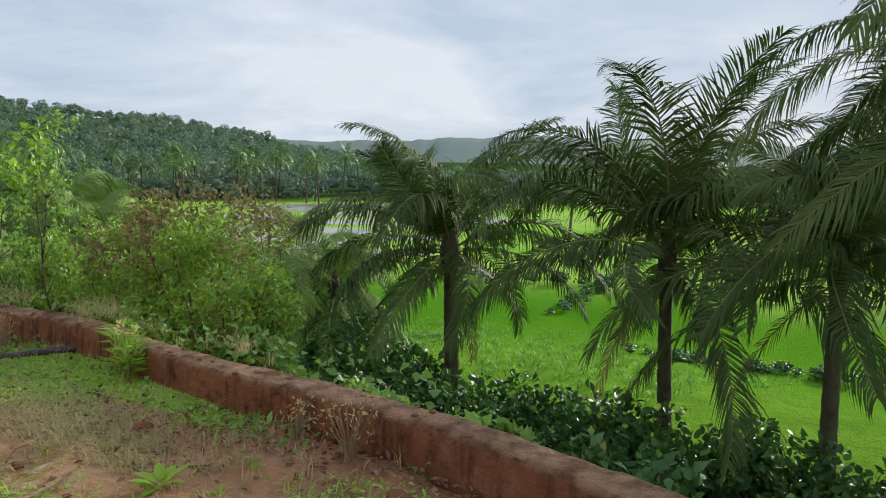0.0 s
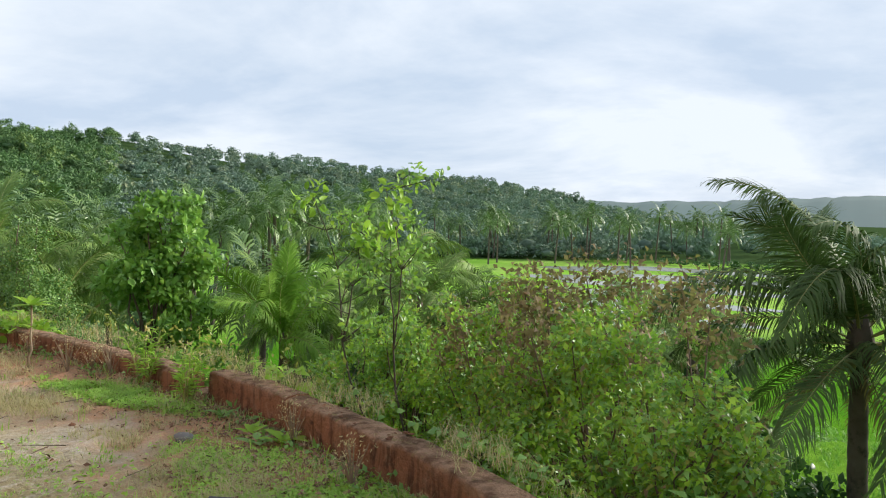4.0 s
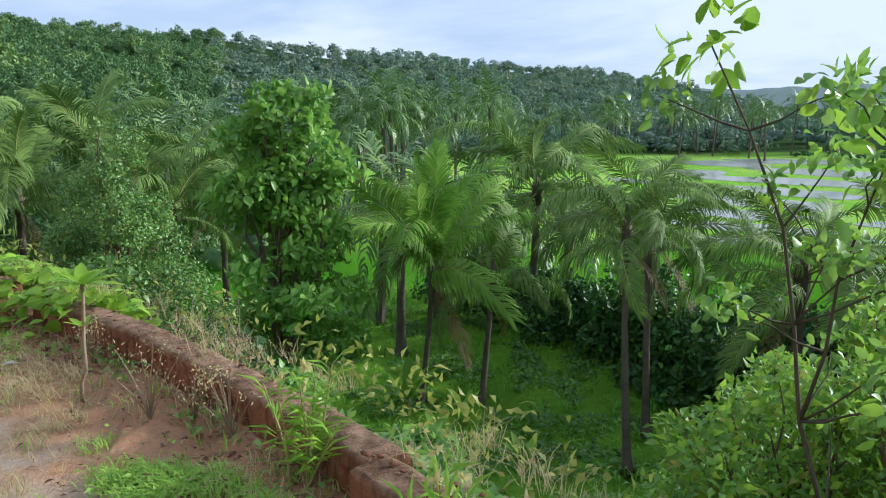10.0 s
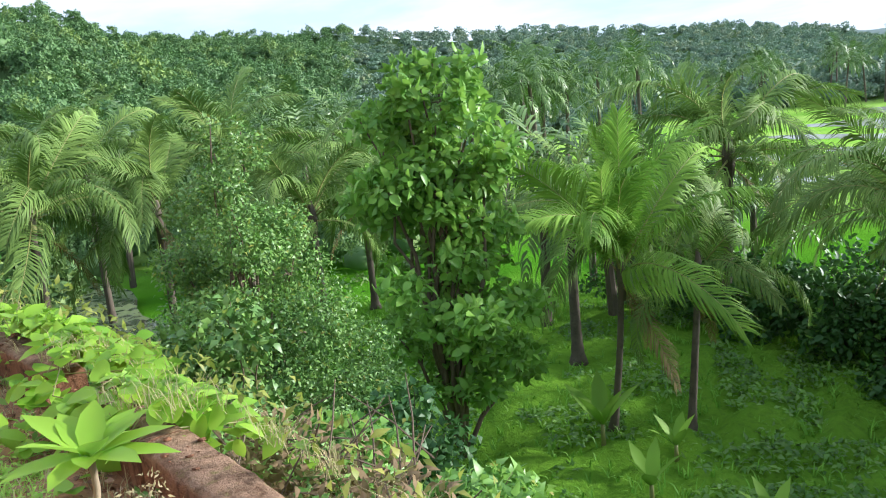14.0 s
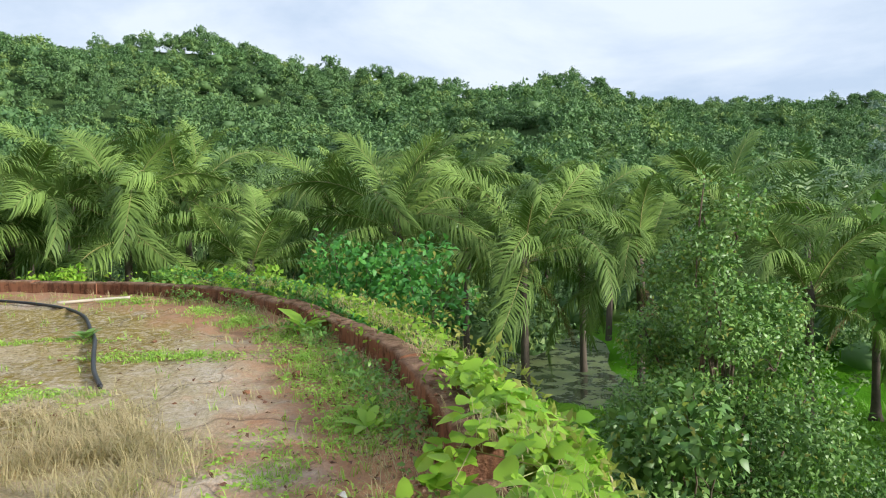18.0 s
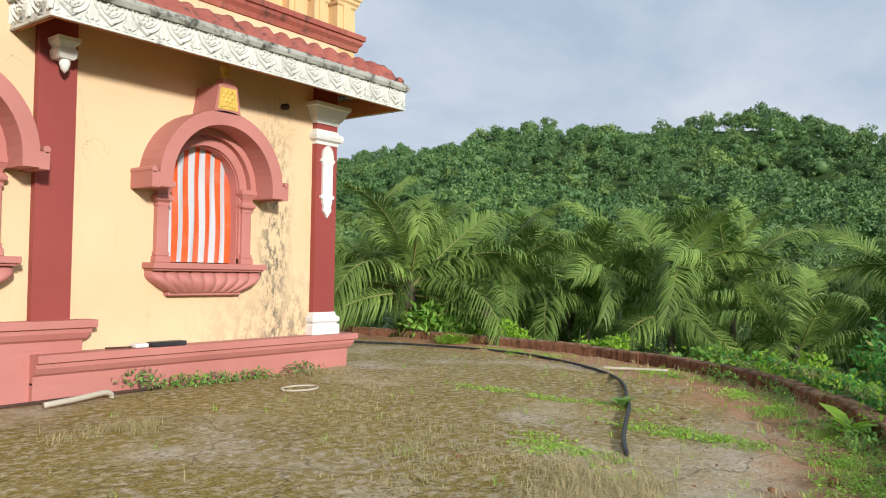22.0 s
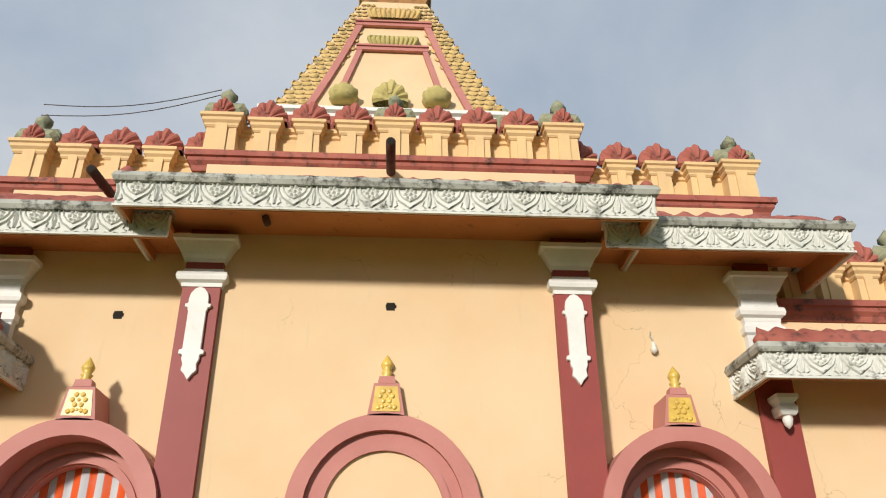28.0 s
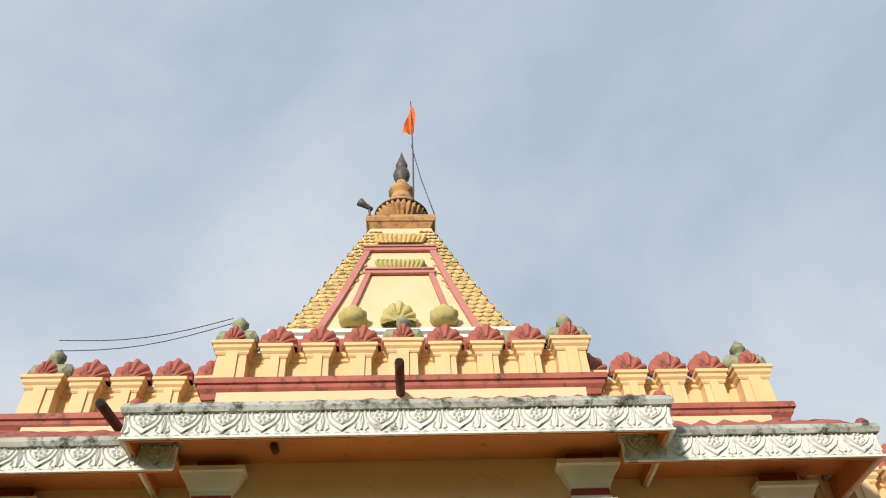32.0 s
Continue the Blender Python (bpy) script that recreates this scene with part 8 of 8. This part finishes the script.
# bank weeds and orchard grass
n = 34000
sx_, sy_ = r_e.uniform(-12, 8.5, n), r_e.uniform(-3, 8, n)
dd = beyond(sx_, sy_)
ok = (dd > 0.4) & (dd < 6.5) & (r_e.random(n) < 0.9)
P_ = np.stack([sx_[ok], sy_[ok], land_z(sx_[ok], sy_[ok]) + 0.30 * r_e.random(ok.sum())], -1)
m_ = len(P_)
way = unit(r_e.normal(size=(m_, 3)) * np.array([1, 1, 0.5]) + np.array([0, 0, 0.5]))
face = unit(np.array([0, -0.3, 1.0]) + 0.4 * r_e.normal(size=(m_, 3)))
cut = m_ * 3 // 4
v, t = leaf_soup(P_[:cut], way[:cut], face[:cut], 0.09 + 0.10 * r_e.random(cut), 0.045 + 0.04 * r_e.random(cut), 0.2, 0.25)
tagged(soup("bank_weeds", v, t, M["bush_leaf"]), "dense green weeds on the bank below the wall", "weeds", kind="stuff")
v, t = leaf_soup(P_[cut:], way[cut:], face[cut:], 0.10 + 0.08 * r_e.random(m_ - cut), 0.03 + 0.02 * r_e.random(m_ - cut), 0.2, 0.4)
tagged(soup("bank_dry_weeds", v, t, M["dry_grass"]), "yellow and dry weeds on the bank", "weeds", kind="stuff")
n = 9000
a_ = np.radians(r_e.uniform(-35, 95, n))
r_n = np.sqrt(r_e.uniform(8.5 ** 2, 30 ** 2, n))
sx_, sy_ = -r_n * np.sin(a_), r_n * np.cos(a_)
ok = beyond(sx_, sy_) > 4.5
P_ = np.stack([sx_[ok], sy_[ok], land_z(sx_[ok], sy_[ok]) - 0.03], -1)
v, t = blades(P_, 0.22, 0.016, 640, 0.8, 4)
tagged(soup("orchard_grass", v, t, M["meadow_grass"]), "rough green grass on the orchard floor", "grass", kind="stuff")
# low leafy weeds in patches over the orchard floor
n = 60000
a_ = np.radians(r_e.uniform(-10, 95, n))
r_n = np.sqrt(r_e.uniform(7.0 ** 2, 24 ** 2, n))
sx_, sy_ = -r_n * np.sin(a_), r_n * np.cos(a_)
patch = np.sin(sx_ * 1.3 + 1.7 * np.sin(sy_ * 0.9)) * np.sin(sy_ * 1.5 + 1.3 * np.sin(sx_ * 0.7)) + 0.35 * np.sin(sx_ * 4.1) * np.sin(sy_ * 3.7)
ok = (beyond(sx_, sy_) > 4.0) & (patch > 0.12)
P_ = np.stack([sx_[ok], sy_[ok], land_z(sx_[ok], sy_[ok]) + 0.02 + 0.22 * r_e.random(ok.sum()) * np.clip(patch[ok], 0, 1)], -1)
m_ = len(P_)
way = unit(r_e.normal(size=(m_, 3)) * np.array([1, 1, 0.35]) + np.array([0, 0, 0.2]))
face = unit(np.array([0, 0, 1.0]) + 0.4 * r_e.normal(size=(m_, 3)))
for lo, hi, mt, lab in ((0.0, 0.5, "small_leaf", "dark low weeds on the orchard floor"), (0.5, 1.0, "bush_leaf", "fresh green low weeds on the orchard floor")):
    c0, c1 = int(m_ * lo), int(m_ * hi)
    v, t = leaf_soup(P_[c0:c1], way[c0:c1], face[c0:c1], 0.10 + 0.10 * r_e.random(c1 - c0), 0.06 + 0.04 * r_e.random(c1 - c0), 0.15, 0.3)
    tagged(soup("orchard_weeds", v, t, M[mt]), lab, "weeds", kind="stuff")
# hedge rows between the fields
rows_ = []
for (xa, ya), (xb, yb), n_, q_ in (((10.4, 24.5), (21, 24.0), 46, 0.5), ((-6, 45), (24, 40), 34, 1.0), ((-6, 62), (20, 66), 22, 0.9), ((-45, 128), (10, 132), 40, 1.4), ((6, 33), (9, 52), 30, 0.6)):
    for k in range(n_):
        u = (k + r_e.random()) / n_
        rows_.append((xa + (xb - xa) * u + r_e.normal() * 0.4, ya + (yb - ya) * u + r_e.normal() * 0.4, q_ * r_e.uniform(0.5, 1.1), 0.7))
wood("field_hedge", "dark bushy hedge rows between the green fields", rows_, TM, M["hedge"], 9)

# withered heap on the bank
t = thing("withered_heap", (-2.9, 1.2, floor_at(-2.9, 1.2)), "heap of withered brown twigs and leaves behind the wall", "brush heap")
cs = [(-3.2, 1.0, floor_at(-3.2, 1.0) + 0.3, 0.5, 0.4, 0.3), (-2.6, 1.3, floor_at(-2.6, 1.3) + 0.3, 0.5, 0.4, 0.3), (-2.0, 1.1, floor_at(-2.0, 1.1) + 0.3, 0.45, 0.4, 0.3)]
v, tr = leaves_at(cs, 1100, 0.08, 0.035, 0.2, 66, 0.4)
soup("leaves", v, tr, M["brown_leaf"], t)
for i in range(44):
    c = cs[i % 3]
    p = Vector((c[0] + rp.uniform(-0.5, 0.5), c[1] + rp.uniform(-0.4, 0.4), c[2] + rp.uniform(-0.1, 0.25)))
    q = p + Vector((rp.uniform(-0.4, 0.4), rp.uniform(-0.4, 0.4), rp.uniform(0, 0.4)))
    bm = bmesh.new()
    tube(bm, [p, p.lerp(q, 0.5) + Vector((0.03, 0, 0.03)), q], [0.007, 0.005, 0.003], 4)
    part("twig", bm, M["bark"], t)

# frangipani sapling in the yard
fr = thing("frangipani_sapling", (-1.17, -0.36, 0.0), "young frangipani with a pale bent stem and leaf rosette", "sapling")
bm = bmesh.new()
tube(bm, [(-1.17, -0.36, -0.02), (-1.18, -0.35, 0.12), (-1.14, -0.33, 0.2), (-1.25, -0.29, 0.36), (-1.27, -0.27, 0.5), (-1.33, -0.24, 0.62), (-1.33, -0.24, 0.72)], [0.015, 0.013, 0.013, 0.012, 0.011, 0.011, 0.011], 8)
part("stem", bm, M["stem"], fr, "pale knotted stem", smooth=True)
for z, nl, ll in ((0.72, 15, 0.26), (0.45, 5, 0.15)):
    r_ = np.random.default_rng(int(z * 100))
    a_ = np.arange(nl) * 2.4
    up_ = r_.uniform(0.0, 0.9, nl)
    way = np.stack([np.cos(a_), np.sin(a_), up_], -1)
    p0 = np.tile([-1.33 if z > 0.6 else -1.28, -0.24 if z > 0.6 else -0.28, z], (nl, 1))
    for i in range(nl):
        v, tr = broad_blade(p0[i:i + 1], way[i:i + 1], np.array([[0, 0, 1.0]]), [ll * r_.uniform(0.8, 1.1)], [ll * 0.34], 0.12, 0.15)
        soup("leaf", v, tr, M["creeper"], fr)


# narrow-leaved flowering plants at the wall's foot
def lily(x, y, h, seed):
    z = float(terrace_z(x))
    t = thing("flowering_plant", (x, y, z), "narrow-leaved green plant with small pale yellow flowers", "plant", "plants at the wall's foot")
    r_ = np.random.default_rng(seed)
    n_ = 9
    bm = bmesh.new()
    ps, ws = [], []
    for i in range(n_):
        a = r_.random() * 6.28
        tip = np.array([x + 0.28 * math.cos(a) * r_.random(), y + 0.28 * math.sin(a) * r_.random(), z + h * r_.uniform(0.6, 1.0)])
        b = np.array([x + 0.05 * math.cos(a), y + 0.05 * math.sin(a), z])
        bm = bmesh.new()
        tube(bm, [b, (b + tip) / 2 + np.array([0.02, 0, 0.03]), tip], [0.008, 0.006, 0.004], 5)
        part("stem", bm, M["rachis"], t)
        for k in range(16):
            u = 0.25 + 0.75 * k / 15
            q = r_.random() * 6.28
            ps.append(b + (tip - b) * u)
            ws.append([math.cos(q), math.sin(q), 0.6 + 0.4 * u])
    ps, ws = np.array(ps), np.array(ws)
    v, tr = leaf_soup(ps, ws, np.tile([0, 0, 1.0], (len(ps), 1)), 0.13 + 0.06 * r_.random(len(ps)), 0.018, 0.1, 0.35)
    soup("leaves", v, tr, M["creeper"], t)
    k = r_.integers(0, len(ps), 10)
    p2 = ps[k].copy()
    p2[:, 2] = z + h * r_.uniform(0.85, 1.1, 10)
    for q_ in p2[:7]:
        v, tr = leaf_soup(np.tile(q_, (5, 1)), r_.normal(size=(5, 3)) + np.array([0, 0, 0.6]), np.tile([0, -1.0, 0.2], (5, 1)), 0.04, 0.022, 0.1, 0.1)
        soup("flower", v, tr, M["petal"], t, "small pale yellow flower")


for i, (x, y, h) in enumerate([(0.86, -0.12, 0.58), (2.06, -0.42, 0.55), (6.8, -1.98, 0.42)]):
    lily(x, y, h, 800 + i)
# broad-leaved seedlings, a stone and a few twigs on the yard
for i, (x, y, h) in enumerate([(3.7, -0.94, 0.16), (3.86, -0.8, 0.2), (3.45, -0.78, 0.13), (2.75, -0.52, 0.14), (-5.55, -0.62, 0.16), (-5.2, -0.55, 0.2), (-9.19, -4.13, 0.22), (-8.95, -1.55, 0.42), (-14.67, -10.73, 0.4), (-9.4, -2.1, 0.12), (8.2, -3.6, 0.14), (6.9, -3.9, 0.1)]):
    z = float(terrace_z(x))
    t = thing("broad_seedling", (x, y, z), "small broad-leaved green seedling on the yard", "plant", "seedlings on the yard")
    r_ = np.random.default_rng(840 + i)
    for k in range(9):
        a = k * 2.4 + i
        bot = np.array([[x + 0.02 * math.cos(a), y + 0.02 * math.sin(a), z + h * 0.25 * r_.random()]])
        v, tr = broad_blade(bot, np.array([[math.cos(a), math.sin(a), r_.uniform(0.3, 1.2)]]), np.array([[-0.3 * math.cos(a), -0.3 * math.sin(a), 1.0]]), [h * r_.uniform(0.7, 1.1)], [h * 0.42], 0.12, 0.35)
        soup("leaf", v, tr, M["creeper" if i % 3 else "bush_leaf"], t)
for i, (x, y, s_) in enumerate([(3.15, -1.2, 0.07), (7.6, -2.9, 0.06), (9.4, -3.5, 0.05), (6.2, -1.9, 0.05), (-6.9, -1.3, 0.05)]):
    bm = bmesh.new()
    q = bmesh.ops.create_icosphere(bm, subdivisions=2, radius=1.0)["verts"]
    for u in q:
        u.co *= 1 + 0.22 * noise.noise(u.co * 1.4 + Vector((i * 3.0, 0, 0)))
    bmesh.ops.scale(bm, verts=q, vec=(s_ * 1.25, s_, s_ * 0.7))
    bmesh.ops.translate(bm, verts=q, vec=(x, y, float(terrace_z(x)) + s_ * 0.45))
    tagged(part("stone", bm, M["stone"] if i == 0 else M["laterite"], None, smooth=True), "grey rounded stone on the yard" if i == 0 else "loose lump of red laterite by the wall", "stone", "loose stones")
for i in range(14):
    x, y = rp.uniform(-1.0, 9.0), 0.0
    y = float(np.interp(x, [-1, 2, 5, 9], [-0.5, -0.7, -1.5, -3.4])) - rp.uniform(0.0, 1.1)
    a, L_ = rp.uniform(0, 6.28), rp.uniform(0.15, 0.5)
    z = float(terrace_z(x)) + 0.014
    bm = bmesh.new()
    tube(bm, [(x, y, z), (x + 0.5 * L_ * math.cos(a + 0.2), y + 0.5 * L_ * math.sin(a + 0.2), z + 0.012), (x + L_ * math.cos(a), y + L_ * math.sin(a), z)], [0.005, 0.004, 0.002], 5)
    tagged(part("fallen_twig", bm, M["bark"], None), "thin dry twig lying on the soil", "twig", "twigs on the yard")
# dry standing weeds
for i, (x, y, h) in enumerate([(-0.55, -0.2, 0.5), (0.07, -0.02, 0.45), (-0.3, -0.05, 0.35), (3.9, -0.75, 0.35), (5.0, -1.25, 0.35), (-1.9, 0.0, 0.3), (9.0, -3.1, 0.35), (8.6, -2.9, 0.25)]):
    z = float(terrace_z(x))
    t = thing("dry_weed", (x, y, z), "dry straw-coloured branching weed at the wall", "weed", "dry weeds at the wall")
    ends = []
    for k in range(14):
        a = rp.uniform(0, 6.28)
        tip = Vector((x + 0.22 * h * 2 * math.cos(a) * rp.random(), y + 0.22 * h * 2 * math.sin(a) * rp.random(), z + h * rp.uniform(0.5, 1)))
        bm = bmesh.new()
        tube(bm, [(x, y, z), ((x + tip.x) / 2, (y + tip.y) / 2, z + (tip.z - z) * 0.6), tip], [0.005, 0.004, 0.002], 4)
        part("stalk", bm, M["stem"], t)
        ends.append((tip.x, tip.y, tip.z, 0.06, 0.06, 0.07))
    v, tr = leaves_at(ends, 120, 0.026, 0.009, 0.2, 820 + i)
    soup("leaves", v, tr, M["dry_grass"], t)
# weeds at the temple's foot
for i, (x, y, h, n_) in enumerate([(-5.9, -9.38, 0.32, 90), (-6.5, -9.3, 0.2, 110), (-7.1, -9.3, 0.16, 90), (-7.7, -9.3, 0.15, 80), (-8.6, -9.25, 0.2, 80), (-3.2, -9.1, 0.18, 90), (-2.4, -9.0, 0.14, 60)]):
    t = thing("weed", (x, y, 0.0), "leafy green weed growing at the plinth's foot", "weed", "weeds at the plinth")
    v, tr = leaves_at([(x, y, h * 0.5, 0.34, 0.13, h * 0.5), (x - 0.25, y + 0.03, h * 0.3, 0.25, 0.1, h * 0.3)], int(n_ * 1.6), 0.065, 0.032, 0.4, 860 + i)
    soup("leaves", v, tr, M["bush_leaf"] if i % 2 else M["small_leaf"], t)
    for k in range(5):
        bm = bmesh.new()
        tube(bm, [(x, y, 0), (x + rp.uniform(-0.15, 0.15), y + rp.uniform(-0.06, 0.06), h * 0.9)], [0.006, 0.003], 4)
        part("stem", bm, M["bark"], t)
# young banana plants on the orchard floor
for i, (x, y, h) in enumerate([(-8.3, 9.2, 0.95), (-7.0, 9.6, 0.6), (-6.4, 8.2, 0.7), (-4.6, 8.6, 0.6), (-6.9, 4.2, 0.7)]):
    z = floor_at(x, y)
    t = thing("banana_plant", (x, y, z), "young banana plant with upright bright green leaves", "plant", "young banana plants")
    bm = bmesh.new()
    tube(bm, [(x, y, z - 0.05), (x, y, z + h * 0.5)], [0.05, 0.03], 8)
    part("stem", bm, M["rachis"], t, smooth=True)
    for k in range(5):
        a = k * 2.4 + i
        v, tr = broad_blade(np.array([[x, y, z + h * 0.4]]), np.array([[0.45 * math.cos(a), 0.45 * math.sin(a), 1.0 - 0.12 * k]]), np.array([[-math.cos(a), -math.sin(a), 0.4]]), [h * 1.1], [h * 0.34], 0.1, 0.15)
        soup("leaf", v, tr, M["palm_young"], t)

# hoses, pipes and scraps
def laid(name, pts, r, mat, label, cat):
    bm = bmesh.new()
    pts = [Vector((p[0], p[1], float(terrace_z(p[0])) + (p[2] if len(p) > 2 else r + 0.012))) for p in pts]
    fine = []
    for i in range(len(pts) - 1):
        p0, p1, p2, p3 = pts[max(i - 1, 0)], pts[i], pts[i + 1], pts[min(i + 2, len(pts) - 1)]
        for k in range(6):
            u = k / 6
            fine.append(0.5 * (2 * p1 + (p2 - p0) * u + (2 * p0 - 5 * p1 + 4 * p2 - p3) * u * u + (3 * p1 - p0 - 3 * p2 + p3) * u ** 3))
    fine.append(pts[-1])
    tube(bm, fine, r, 8)
    return tagged(part(name, bm, mat, None, smooth=True), label, cat)


laid("water_hose", [(-6.64, -2.92), (-7.3, -3.25), (-8.16, -3.61), (-9.0, -3.95), (-9.72, -4.3), (-11.0, -4.95), (-12.0, -5.75), (-12.9, -6.93), (-13.6, -8.41), (-13.7, -9.96), (-13.4, -11.52), (-12.9, -12.6)], 0.024, M["black_pipe"], "black plastic water pipe lying across the yard", "pipe")
laid("plastic_pipe", [(4.55, -2.0), (5.3, -1.62), (6.05, -1.2, 0.1)], 0.032, M["black_pipe"], "straight black plastic pipe lying against the wall", "pipe")
laid("bamboo_stick", [(-12.5, -6.0), (-12.75, -5.5), (-12.9, -5.0)], 0.025, M["pale_pipe"], "pale bamboo stick on the ground", "stick")
laid("hose_ring", [(-7.42 + 0.28 * math.cos(a), -8.0 + 0.2 * math.sin(a)) for a in np.linspace(0.2, 6.3, 14)], 0.014, M["pale_pipe"], "loop of pale plastic hose on the ground", "hose")
laid("drain_pipe", [(-4.45, -8.95, 0.05), (-4.9, -9.02, 0.07), (-5.25, -9.1, 0.09), (-5.36, -9.14, 0.05), (-5.37, -9.15, 0.01)], 0.035, M["pale_pipe"], "old grey drain pipe with an elbow by the plinth", "pipe")
laid("curb_pipe", [(-4.1, -9.28), (-5.0, -9.33), (-6.2, -9.35)], 0.02, M["rust"], "thin dark pipe along the plinth", "pipe")
for i, (x, y, w_, a) in enumerate([(-3.4, -8.5, 0.09, 20), (-2.5, -8.2, 0.10, 60), (6.13, -2.6, 0.10, 10), (-2.2, -0.45, 0.07, 40), (-2.6, -0.6, 0.06, 70), (-4.0, -0.6, 0.05, 15)]):
    bm = bmesh.new()
    k = [bm.verts.new((x + w_ * math.cos(radians(a) + q) * s_, y + w_ * math.sin(radians(a) + q) * s_, float(terrace_z(x)) + zz)) for q, s_, zz in ((0.4, 1, 0.03), (2.7, 0.9, 0.045), (3.6, 1, 0.03), (5.8, 0.8, 0.05))]
    c = bm.verts.new((x, y, float(terrace_z(x)) + 0.06))
    for q in range(4):
        bm.faces.new((k[q], k[(q + 1) % 4], c))
    bmesh.ops.solidify(bm, geom=bm.faces[:], thickness=0.006)
    tagged(part("paper_scrap", bm, M["paper"], None), "crumpled white paper scrap on the ground", "litter", "scraps")
